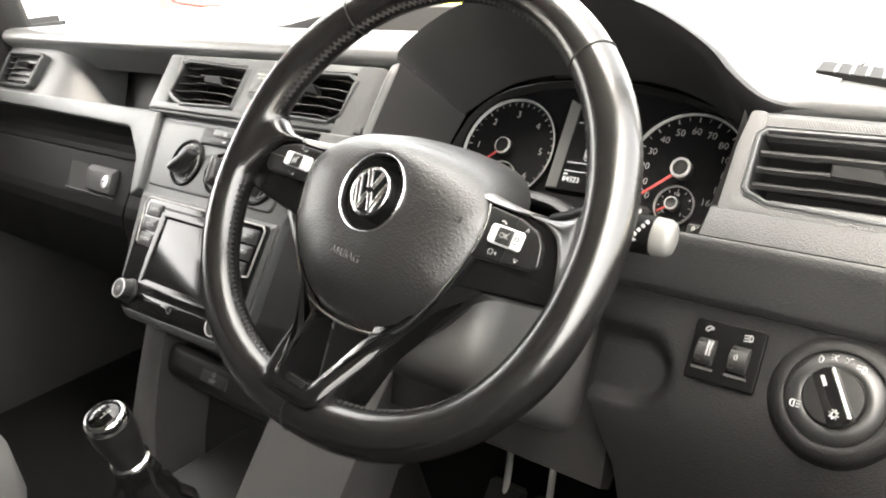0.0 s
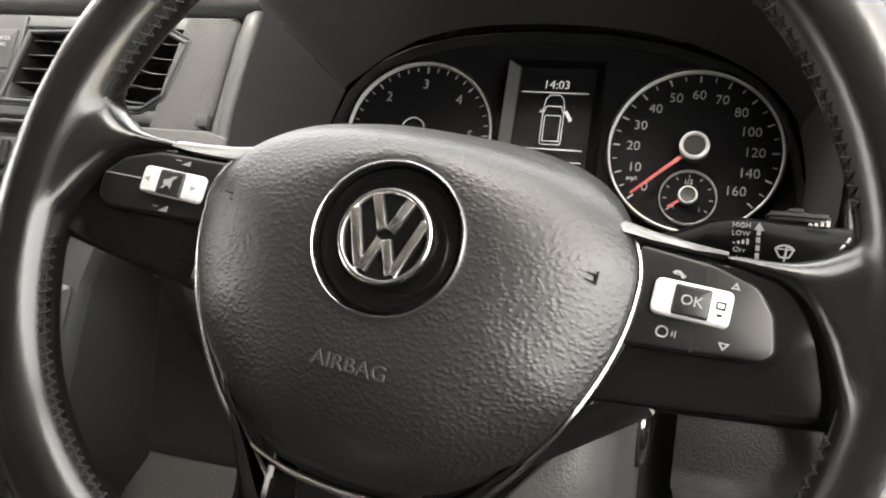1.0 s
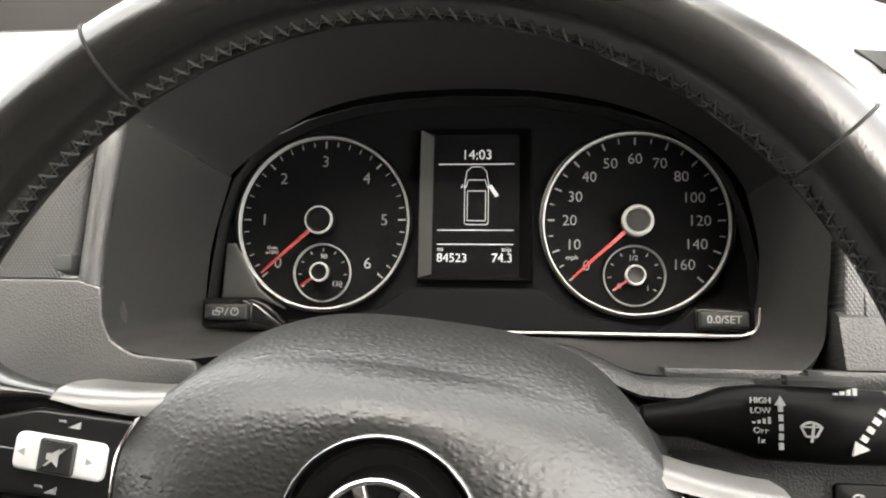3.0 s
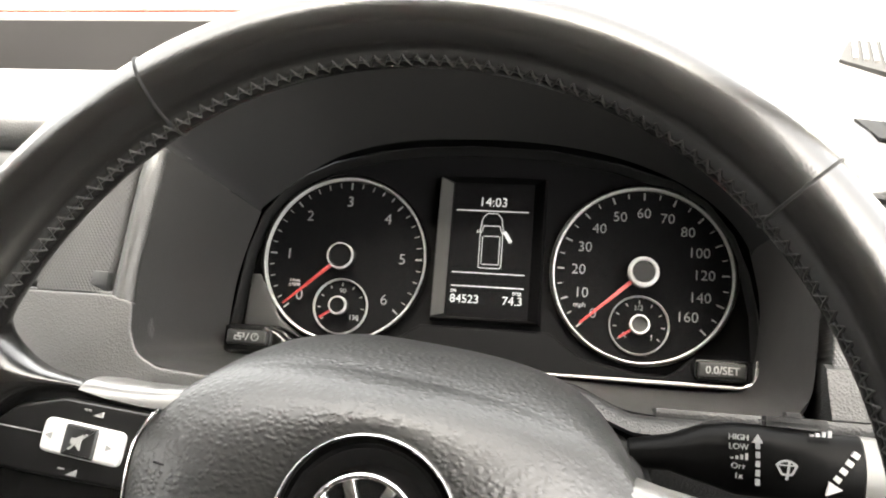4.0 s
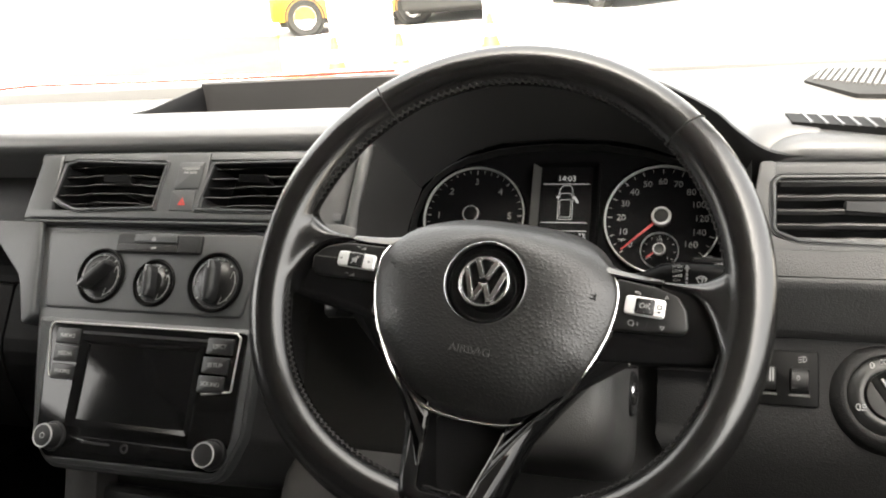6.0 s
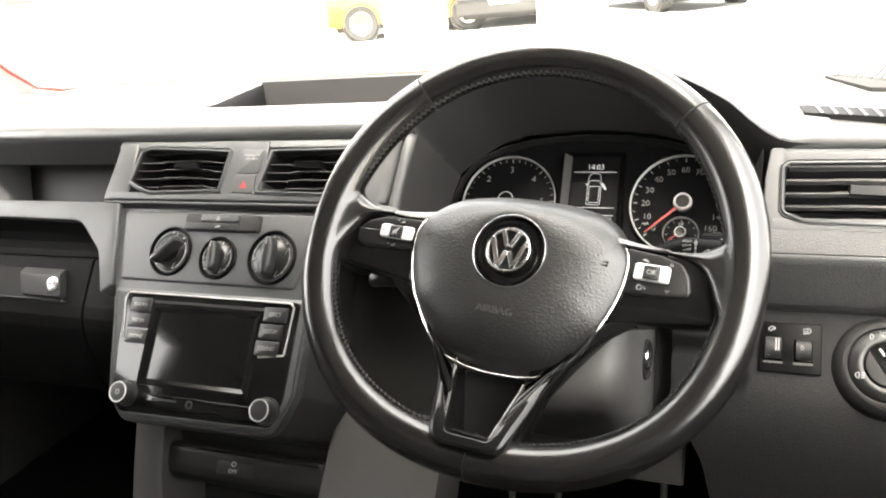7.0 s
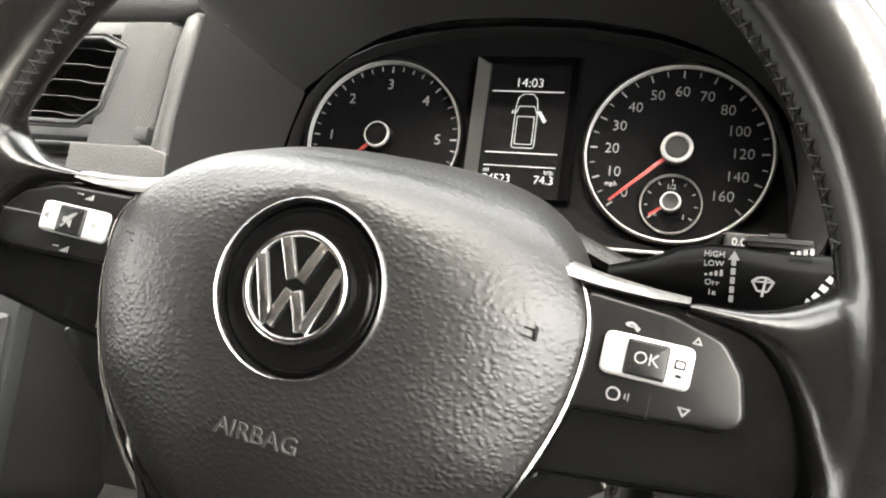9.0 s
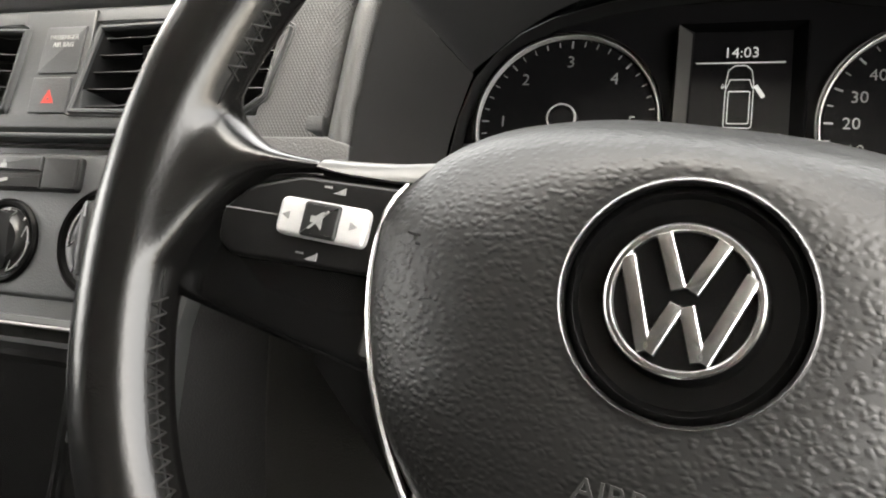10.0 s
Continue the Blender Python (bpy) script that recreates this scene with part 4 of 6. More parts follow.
def heater_knob(x, u, r, turn, label):
    k = part("knob", lathe([(r + 0.0012, -0.003), (r + 0.001, 0.0015), (r - 0.0005, 0.0028), (r - 0.0025, 0.0022), (r - 0.0045, -0.001), (r - 0.006, -0.0015), (r * 0.62, -0.0005), (r * 0.62, -0.003)], 56), M_PLATE, hp, label, pose(x, u, 0))
    part("dish", lathe([(r * 0.84, -0.002), (r * 0.82, 0.0008), (r * 0.60, 0.0016), (r * 0.50, 0.0040), (0, 0.0044)], 48), M_KEY, k)
    g = r * 0.70
    grip = round_poly([(-g, -0.16 * r), (-g * 0.55, -0.25 * r), (g * 0.55, -0.25 * r), (g, -0.14 * r), (g, 0.14 * r), (g * 0.55, 0.25 * r), (-g * 0.55, 0.25 * r), (-g, 0.16 * r)], 0.003)
    part("grip", loft([[(x_, y_, 0.003) for x_, y_ in grip], [(x_ * 0.99, y_ * 0.85, 0.012) for x_, y_ in grip], [(x_ * 0.93, y_ * 0.55, 0.0150) for x_, y_ in grip], [(x_ * 0.80, y_ * 0.25, 0.0158) for x_, y_ in grip]]), M_SATIN, k, "", pose(0, 0, 0, 0, 0, turn))
    part("pointer", bar(g * 0.55, 0, g * 0.95, 0, 0.0014, 0.0125, 0.0160), M_WHITE, k, "", pose(0, 0, 0, 0, 0, turn))
    for a in range(-135, 136, 45):
        part("tick", bar(r * 0.74, 0, r * 0.82, 0, 0.0012, 0.0, 0.0016), M_GREYPRINT, k, "", pose(0, 0, 0, 0, 0, 90 + a))
    part("printed_arc", ring(arc(0, 0, r * 0.785, 70, 190), arc(0, 0, r * 0.765, 70, 190), 0.0, 0.0019), M_GREYPRINT, k)
    part("printed_arc", ring(arc(0, 0, r * 0.785, -70, 30), arc(0, 0, r * 0.765, -70, 30), 0.0, 0.0019), M_GREYPRINT, k)
    return k


heater_knob(-0.4655, 0.0248, 0.0290, 222, "black temperature knob")
heater_knob(-0.3972, 0.0196, 0.0245, 95, "small black fan knob")
heater_knob(-0.3245, 0.0230, 0.0305, 92, "large black air direction knob")

# ---------------------------------------------------------------- radio
rad = thing("car_radio", at(-0.391, -0.098, -0.1585), "black touchscreen car radio with silver trim, screen off", "car radio")
RF = round_poly([(-0.125, 0.072), (0.116, 0.072), (0.115, -0.030), (0.106, -0.062), (-0.096, -0.066), (-0.112, -0.048)], [0.006, 0.006, 0.012, 0.012, 0.014, 0.012])
part("faceplate", slab(RF, -0.010, 0.0012, 0.0012), M_PIANO, rad, "gloss black faceplate")
S_OUT = box_poly(-0.078, -0.034, 0.070, 0.056)
S_IN = box_poly(-0.059, -0.023, 0.058, 0.0475)
part("screen_bezel", loft([[(x, y, 0.001) for x, y in S_OUT], [(x, y, 0.0035) for x, y in S_OUT], [(x, y, 0.0035) for x, y in inset_poly(S_OUT, 0.003)], [(x, y, -0.0005) for x, y in S_IN]], False, False), M_PIANO, rad, smooth=20)
part("screen", slab(S_IN, -0.004, -0.0002), M_SCREEN, rad, "dark switched-off screen")
trim_pts = [(-0.083, 0.012, 0), (-0.112, 0.0145, 0), (-0.1215, 0.062, 0), (-0.117, 0.0705, 0), (0.104, 0.0705, 0), (0.109, 0.066, 0), (0.107, 0.014, 0), (0.074, 0.0095, 0)]
fine = []
for p, q in zip(trim_pts, trim_pts[1:]):
    fine += [tuple(Vector(p).lerp(Vector(q), t)) for t in (0.03, 0.2, 0.4, 0.6, 0.8, 0.97)]
part("trim", moved(sweep(fine, 0.0010, False, 8, 1.2), pose(0, 0, 0.0015)), M_EDGE, rad, "silver trim line")
part("disc_slot", block(-0.080, 0.075, 0.0595, 0.0635, -0.002, 0.0014, 0.0006), M_DARK, rad)
for i, (wl, wr) in enumerate((("RADIO", "EJECT"), ("MEDIA", "SETUP"), ("PHONE", "SOUND"))):
    y = 0.0565 - 0.0185 * i
    xl, xr = -0.0960 + 0.0012 * i, 0.0880 - 0.002 * i
    bl = part("button", slab(round_poly(box_poly(xl - 0.0145, y - 0.008, xl + 0.0145, y + 0.008), 0.0012), 0.0, 0.0034, 0.001), M_SATIN, rad)
    letters(wl, 0.0062, M_GREYPRINT, bl, xl, y, 0.0035, "lettering", 0.0001)
    br = part("button", slab(round_poly(box_poly(xr - 0.0145, y - 0.008, xr + 0.0145, y + 0.008), 0.0012), 0.0, 0.0034, 0.001), M_SATIN, rad)
    letters(wr, 0.0062, M_WHITE, br, xr, y, 0.0035, "lettering", 0.0001)
for x in (-0.0885, 0.0985):
    kn = part("knob", lathe([(0.0148, 0.0), (0.0148, 0.003), (0.0142, 0.0042), (0.0126, 0.0046), (0.0122, 0.015), (0.0116, 0.0168), (0.0100, 0.0172)], 40), M_SATIN, rad, "", pose(x, -0.0455, 0.0))
    part("knob_ring", lathe([(0.0118, 0.0166), (0.0115, 0.0178), (0.0105, 0.0178), (0.0102, 0.0168)], 40), M_RING, kn, "satin silver ring")
    part("knob_cap", lathe([(0.0104, 0.0167), (0.006, 0.0172), (0, 0.0174)], 32), M_SATIN, kn)
part("power_icon", lathe([(0.0022, 0.0), (0.0029, 0.0), (0.0029, 0.0003), (0.0022, 0.0003), (0.0022, 0.0)], 20), M_GREYPRINT, rad, "", pose(-0.0885, -0.0455, 0.0174))
part("lower_flap", slab(round_poly(box_poly(-0.068, -0.058, 0.080, -0.043), 0.002), 0.0, 0.0026, 0.001), M_PIANO, rad)
part("card_slot", block(-0.052, -0.018, -0.0490, -0.0468, 0.002, 0.0030, 0.0003), M_DARK, rad)
part("aux_socket", lathe([(0.0046, 0.002), (0.0046, 0.0036), (0.0028, 0.0036), (0.0025, 0.0005), (0, 0.0005)], 24), M_DARK, rad, "", pose(0.0, -0.0495, 0))

# ---------------------------------------------------------------- light switches
sp = thing("switch_panel", at(0.2085, -0.030, -0.1845), "black panel with two thumbwheel dimmers", "switch panel")
part("plate", slab(round_poly(box_poly(-0.0255, -0.0225, 0.0255, 0.0225), 0.003), -0.004, 0.0022, 0.0012), M_PLATE, sp)
for x in (-0.0136, 0.0109):
    part("well", block(x - 0.0076, x + 0.0076, -0.0125, 0.0075, 0.0005, 0.0024, 0.0004), M_PIANO, sp)
    wh = part("thumbwheel", moved(lathe([(0.0, -0.0065), (0.0105, -0.0065), (0.0112, -0.006), (0.0112, 0.006), (0.0105, 0.0065), (0.0, 0.0065)], 36), pose(x, -0.001, -0.0035, 0, 90, 0)), M_DARK, sp)
    part("rib", merged([block(x - 0.0062, x - 0.002, -0.0085 + 0.0035 * k, -0.0075 + 0.0035 * k, 0.005, 0.0078 - 0.0004 * abs(k - 2), 0.0002) for k in range(5)]), M_DARK, wh)
    part("edge_line", block(x - 0.0080, x + 0.0080, -0.0145, -0.0128, 0.002, 0.0030, 0.0003), M_TAUPE, sp)
part("dial_mark", merged([block(-0.0098, -0.0086, -0.004, 0.007, 0.006, 0.0080, 0), block(-0.0120, -0.0108, -0.004, 0.007, 0.006, 0.0080, 0)]), M_WHITE, sp)
letters("0", 0.006, M_WHITE, sp, 0.0095, -0.0005, 0.0078)
part("dimmer_icon", merged([ring(arc(-0.0150, 0.0150, 0.0032, 10, 200, 12), arc(-0.0150, 0.0150, 0.0023, 10, 200, 12), 0.002, 0.0026), bar(-0.0165, 0.0135, -0.0125, 0.0175, 0.0009, 0.002, 0.0026)]), M_WHITE, sp)
part("headlamp_icon", merged([ring(arc(0.0140, 0.0158, 0.0026, -90, 90, 10), arc(0.0140, 0.0158, 0.0020, -90, 90, 10), 0.002, 0.0026), bar(0.0140, 0.0132, 0.0140, 0.0184, 0.0006, 0.002, 0.0026), bar(0.0102, 0.0170, 0.0132, 0.0178, 0.0006, 0.002, 0.0026), bar(0.0102, 0.0150, 0.0132, 0.0158, 0.0006, 0.002, 0.0026), bar(0.0102, 0.0130, 0.0132, 0.0138, 0.0006, 0.002, 0.0026)]), M_WHITE, sp)

ls = thing("light_switch", at(0.2852, -0.0392, -0.1860), "round black rotary headlight switch in the lower dash", "light switch")
part("bezel", lathe([(0.0470, -0.012), (0.0440, -0.0005), (0.0410, 0.0030), (0.0370, 0.0055), (0.0340, 0.0066), (0.0322, 0.0062), (0.0316, 0.0030)], 72), M_LOWER_SHADED, ls, "grained raised bezel", smooth=60)
part("gap", lathe([(0.0322, 0.0032), (0.0300, 0.0032)], 64), M_SHAFT, ls, "black gap")
part("disc", lathe([(0.0309, 0.001), (0.0308, 0.0045), (0.0300, 0.0056), (0.0250, 0.0078), (0.0205, 0.0090), (0.0195, 0.0080)], 72), M_SATIN, ls, "smooth black printed disc", smooth=60)
part("knob", lathe([(0.0196, 0.006), (0.0194, 0.0105), (0.0182, 0.0122), (0.010, 0.0128), (0, 0.0130)], 48), M_KEY, ls)
gp = round_poly([(-0.0185, -0.0085), (0.0180, -0.0085), (0.0195, 0.0000), (0.0180, 0.0085), (-0.0185, 0.0085), (-0.0200, 0.0)], 0.003)
gk = part("grip", loft([[(x, y, 0.011) for x, y in gp], [(x, y * 0.95, 0.0160 - 0.35 * y) for x, y in gp], [(x * 0.97, y * 0.80 - 0.0006, 0.0175 - 0.42 * y) for x, y in gp], [(x * 0.90, y * 0.55 - 0.0016, 0.0178 - 0.42 * y) for x, y in gp]]), M_KEY, ls, "", pose(0, 0, 0, 0, 0, 120), smooth=30)
part("grip_ridge", sweep([(-0.0165, -0.0066, 0.0205), (-0.008, -0.0066, 0.0212), (0.008, -0.0066, 0.0212), (0.0165, -0.0066, 0.0205)], 0.0013, False, 8), M_RING, gk, "bright ridge along the grip")
part("grip_line", bar(0.0075, 0.0016, 0.0145, 0.0016, 0.0022, 0.0150, 0.0182), M_WHITE, gk)
part("knob_icon", merged([bar(-0.0114 + 0.0012 * math.cos(a), 0.0020 + 0.0012 * math.sin(a), -0.0114 + 0.0034 * math.cos(a), 0.0020 + 0.0034 * math.sin(a), 0.0010, 0.0150, 0.0181) for a in (k * math.pi / 4 for k in range(8))]), M_WHITE, gk)
letters("0", 0.0075, M_WHITE, ls, -0.0135, 0.0228, 0.0076)
part("fog_icon", merged([ring(arc(-0.0232, -0.0102, 0.0028, 90, 270, 10), arc(-0.0232, -0.0102, 0.002, 90, 270, 10), 0.0068, 0.0086), bar(-0.0228, -0.0128, -0.0228, -0.0076, 0.0008, 0.0068, 0.0086)] + [bar(-0.0214, -0.0122 + 0.0020 * k, -0.0186, -0.0122 + 0.0020 * k, 0.0008, 0.0068, 0.0092) for k in range(3)]), M_WHITE, ls)
part("side_light_icon", merged([ring(arc(-0.0035, 0.0262, 0.0021, 90, 270, 8), arc(-0.0035, 0.0262, 0.0014, 90, 270, 8), 0.0066, 0.0082), ring(arc(0.0012, 0.0262, 0.0021, -90, 90, 8), arc(0.0012, 0.0262, 0.0014, -90, 90, 8), 0.0066, 0.0082)] + [bar(-0.0078, 0.0246 + 0.0016 * k, -0.0060, 0.0246 + 0.0016 * k, 0.0006, 0.0066, 0.0082) for k in range(3)] + [bar(0.0038, 0.0246 + 0.0016 * k, 0.0056, 0.0246 + 0.0016 * k, 0.0006, 0.0066, 0.0082) for k in range(3)]), M_WHITE, ls)
part("headlamp_icon", merged([ring(arc(0.0122, 0.0228, 0.0026, -90, 90, 10), arc(0.0122, 0.0228, 0.0018, -90, 90, 10), 0.0066, 0.0082), bar(0.0122, 0.0204, 0.0122, 0.0252, 0.0008, 0.0066, 0.0082)] + [bar(0.0082, 0.0208 + 0.0020 * k, 0.0110, 0.0208 + 0.0020 * k, 0.0008, 0.0066, 0.0082) for k in range(3)]), M_WHITE, ls)

# defroster slots and speaker grille in the dash top
df = thing("defroster_vent", pose(0.216, 0.296, 0.0484, 2.6, 0, -22), "black slotted demister vent in the dash top", "vent")
part("slot_base", slab([(0.010, -0.029), (0.190, -0.029), (0.190, 0.0), (-0.006, 0.0)], -0.006, 0.0014), M_SHAFT, df, "black slots")
for k in range(13):
    part("rib", bar(0.0265 + 0.0128 * k, -0.029, 0.0095 + 0.0128 * k, 0.0, 0.0024, 0.0008, 0.0022), M_PAD, df)
gr = thing("speaker_grille", pose(0.266, 0.520, 0.0515, 0, 0, -14), "fine ribbed grey speaker grille in the dash top", "speaker grille")
part("grille_base", slab(round_poly([(0.0, 0.0), (-0.008, -0.080), (0.050, -0.150), (0.16, -0.150), (0.16, 0.0)], 0.008), -0.006, 0.0012), M_SHAFT, gr)
for k in range(22):
    part("rib", block(0.0015 + 0.0066 * k, 0.0048 + 0.0066 * k, -0.078 - 0.0030 * min(k, 18), -0.003, 0.0006, 0.0030, 0), M_PAD, gr)

# ---------------------------------------------------------------- instrument cluster
CN = -0.272
cl = thing("instrument_cluster", at(0, 0, CN), "black instrument cluster with two round dials and display", "instrument cluster")
CO = round_poly([(-0.168, 0.060), (0.1745, 0.060), (0.1725, 0.080), (0.1710, 0.107), (0.1658, 0.1312), (0.1566, 0.1552), (0.1405, 0.1762), (0.1208, 0.1888), (0.085, 0.200), (0.040, 0.2075), (-0.010, 0.2090), (-0.045, 0.2070), (-0.072, 0.2035), (-0.105, 0.1948), (-0.1252, 0.1851), (-0.1400, 0.1728), (-0.1523, 0.1560), (-0.1604, 0.130), (-0.1636, 0.1042)], 0.012, 4)
part("face", slab(inset_poly(CO, -0.008), -0.012, -0.0015), M_DIAL, cl, "matt black face")
part("bezel", loft([[(x, y, -0.004) for x, y in CO], [(x, y, 0.009) for x, y in CO], [(x, y, 0.010) for x, y in inset_poly(CO, 0.0010)], [(x, y, 0.007) for x, y in inset_poly(CO, 0.0022)], [(x, y, -0.001) for x, y in inset_poly(CO, 0.0036)]], False, False), M_SATIN, cl, "thin gloss black bezel", smooth=50)
# raised lower bank between the dials with a silver edge
bank = [(-0.118, 0.062), (0.124, 0.062), (0.118, 0.0665), (0.100, 0.0670), (0.066, 0.0735), (0.045, 0.088), (-0.037, 0.088), (-0.058, 0.0735), (-0.094, 0.0670), (-0.112, 0.0665)]
part("lower_bank", slab(bank, -0.002, 0.010, 0.002), M_DIAL, cl)
edge = []
for p in [(-0.160, 0.0775), (-0.156, 0.0790), (-0.132, 0.0790), (-0.124, 0.0755), (-0.108, 0.0628), (-0.09, 0.0620), (0.0, 0.0616), (0.09, 0.0620), (0.112, 0.0635), (0.124, 0.0700), (0.132, 0.0775), (0.158, 0.0795), (0.164, 0.0770)]:
    edge.append(p)
low = [(x, 0.0600) for x, y in reversed(edge)]
part("edge_block", slab([p for p in edge if p[0] > -0.115] + [p for p in low if p[0] > -0.115], 0.004, 0.0285), M_DIAL, cl)
edge_line = round_poly([(-0.104, 0.0612), (0.1560, 0.0612), (0.1652, 0.0640), (0.1662, 0.0775), (0.1662, 0.0780), (-0.104, 0.0780)], [0, 0.006, 0.006, 0, 0, 0], 4)
edge_line = [p for p in edge_line if p[1] < 0.0776]
part("silver_edge", sweep([(x, y, 0.0300) for x, y in edge_line], [0.0004] + [0.0013] * (len(edge_line) - 2) + [0.0006], False, 8), M_BAND, cl, "pale satin lower edge")
part("corner_block", slab([p for p in edge if p[0] < -0.100] + [p for p in low if p[0] < -0.100], 0.004, 0.0305, 0.0025), M_PIANO, cl)
# the grey colour imitates a reflection on the gloss black corner
part("corner_face", slab([(-0.1575, 0.0800), (-0.1330, 0.0800), (-0.1240, 0.0765), (-0.1170, 0.0740), (-0.1330, 0.0860), (-0.1500, 0.1150), (-0.1560, 0.1150)], -0.001, 0.006, 0.001), M_TAUPE, cl, "sloping gloss black corner face, reflection in its grey")
for x, word in ((-0.1425, ""), (0.1460, "0.0/SET")):
    fr = part("button_frame", slab(round_poly(box_poly(x - 0.0152, 0.0640, x + 0.0152, 0.0765), 0.003), 0.02, 0.0325, 0.001), M_PIANO, cl)
    part("button", slab(round_poly(box_poly(x - 0.0135, 0.0655, x + 0.0135, 0.0750), 0.002), 0.03, 0.0355, 0.0015), M_DARK, fr)
    if word:
        letters(word, 0.0062, M_WHITE, fr, x, 0.0702, 0.0356, bold=0.00008)
    else:
        part("icon", merged([ring(box_poly(x - 0.008, 0.0682, x - 0.0035, 0.0712), box_poly(x - 0.0073, 0.0688, x - 0.0042, 0.0706), 0.035, 0.0358), ring(box_poly(x - 0.006, 0.0698, x - 0.0015, 0.0728), box_poly(x - 0.0053, 0.0704, x - 0.0022, 0.0722), 0.035, 0.0358), bar(x - 0.0005, 0.0682, x + 0.0015, 0.0728, 0.0007, 0.035, 0.0358), ring(circle(0.0026, 16, x + 0.0055, 0.0705), circle(0.0019, 16, x + 0.0055, 0.0705), 0.035, 0.0358), bar(x + 0.0055, 0.0705, x + 0.0055, 0.0722, 0.0005, 0.035, 0.0358)]), M_WHITE, fr)


def dial(x, y, r, label, numbers, per, ticks, size, wide_ticks):
    """A round dial: face, chromed ring, printed scale, numerals, needle and hub."""
    d = part("dial", lathe([(r - 0.0005, -0.001), (r - 0.001, 0.0002), (0, 0.0002)], 72), M_DIAL, cl, label, pose(x, y, 0))
    part("chrome_ring", lathe([(r + 0.0012, -0.001), (r + 0.0012, 0.003), (r + 0.0007, 0.0042), (r + 0.0001, 0.0040), (r - 0.0002, 0.0002)], 80), M_RING, d, "thin chrome ring")
    part("outer_rim", lathe([(r + 0.0014, 0.0), (r + 0.0018, 0.0044), (r + 0.0030, 0.0046), (r + 0.0040, -0.001)], 72), M_PIANO, d)
    made = {}
    for k in range(ticks + 1):
        big = k % wide_ticks == 0
        l, w = (0.0046, 0.0010) if big else (0.0032, 0.0006)
        m = pose(0, 0, 0, 0, 0, 222 - 264 * k / ticks)
        if big in made:
            again(made[big], m)
        else:
            made[big] = part("tick", bar(r - 0.0018, 0, r - 0.0018 - l, 0, w, 0.0002, 0.0006), M_WHITE, d, "", m)
    for k, w in enumerate(numbers):
        a = radians(222 - per * k)
        rr = r * (0.72 if len(w) < 3 else 0.69)
        letters(w, size, M_WHITE, d, rr * math.cos(a), rr * math.sin(a), 0.0003, "numeral", 0.0002, bold=-0.00010)
    return d


def needle(d, r0, r1, a, w):
    ca, sa = math.cos(radians(a)), math.sin(radians(a))
    n = Vector((-sa, ca))
    b0, b1 = Vector((ca, sa)) * r0, Vector((ca, sa)) * r1
    pts = [tuple(b0 + n * w), tuple(b0 - n * w), tuple(b1 - n * w * 0.45), tuple(b1 + n * w * 0.45)]
    part("needle", slab(pts, 0.0085, 0.0100, 0.0003), M_RED, d, "red pointer")


rev = dial(-0.0940, 0.1295, 0.0548, "rev counter dial", [str(k) for k in range(7)], 44.0, 30, 0.0104, 5)
needle(rev, 0.007, 0.050, 222, 0.0011)
part("hub", lathe([(0.0088, 0.004), (0.0086, 0.0128), (0.0080, 0.0138), (0.0072, 0.0136), (0.0068, 0.0122), (0.0, 0.0120)], 40), M_DIAL, rev)
part("hub_ring", lathe([(0.0089, 0.0118), (0.0086, 0.0140), (0.0079, 0.0140), (0.0076, 0.0128)], 40), M_RING, rev, "thin silver ring")
spd = dial(0.1020, 0.1295, 0.0555, "speedometer dial", ["0", "10", "20", "30", "40", "50", "60", "70", "80", "100", "120", "140", "160"], 22.0, 24, 0.0093, 2)
needle(spd, 0.007, 0.051, 222, 0.0013)
part("hub", lathe([(0.0092, 0.004), (0.0090, 0.0122), (0.0070, 0.0124), (0.0, 0.0124)], 40), M_HUB, spd, "grey hub")
part("hub_ring", lathe([(0.0096, 0.0120), (0.0092, 0.0146), (0.0078, 0.0150), (0.0070, 0.0140)], 40), M_RING, spd)
letters("mph", 0.0044, M_GREYPRINT, spd, -0.0385, -0.0215, 0.0004)
letters("1/min", 0.0032, M_GREYPRINT, rev, -0.0335, -0.0165, 0.0004)
letters("x1000", 0.0032, M_GREYPRINT, rev, -0.0335, -0.0195, 0.0004)


def small_dial(parent, x, y, texts, hub_mat):
    part("small_ring", lathe([(0.0187, 0.0), (0.0187, 0.0030), (0.0183, 0.0036), (0.0179, 0.0030), (0.0178, 0.0)], 56), M_RING, parent, "small chrome ring", pose(x, y, 0))
    part("small_face", lathe([(0.0175, 0.0006), (0.0, 0.0006)], 40), M_DIAL, parent, "", pose(x, y, 0))
    for k in range(9):
        part("tick", bar(0.0160, 0, 0.0138, 0, 0.0007, 0.0006, 0.0010), M_WHITE, parent, "", pose(x, y, 0, 0, 0, 215 - 250 * k / 8))
    for w, tx, ty in texts:
        letters(w, 0.0046, M_WHITE, parent, x + tx, y + ty, 0.0008, "numeral", 0.0002)
    part("small_hub", lathe([(0.0060, 0.002), (0.0058, 0.0090), (0.0052, 0.0100), (0.0046, 0.0096), (0.0, 0.0094)], 32), hub_mat, parent, "", pose(x, y, 0))
    part("small_hub_ring", lathe([(0.0062, 0.0082), (0.0059, 0.0102), (0.0051, 0.0102), (0.0049, 0.0094)], 32), M_RING, parent, "", pose(x, y, 0))
    a = radians(215)
    part("needle", bar(x + 0.005 * math.cos(a), y + 0.005 * math.sin(a), x + 0.0150 * math.cos(a), y + 0.0150 * math.sin(a), 0.0014, 0.0060, 0.0072), M_RED, parent)


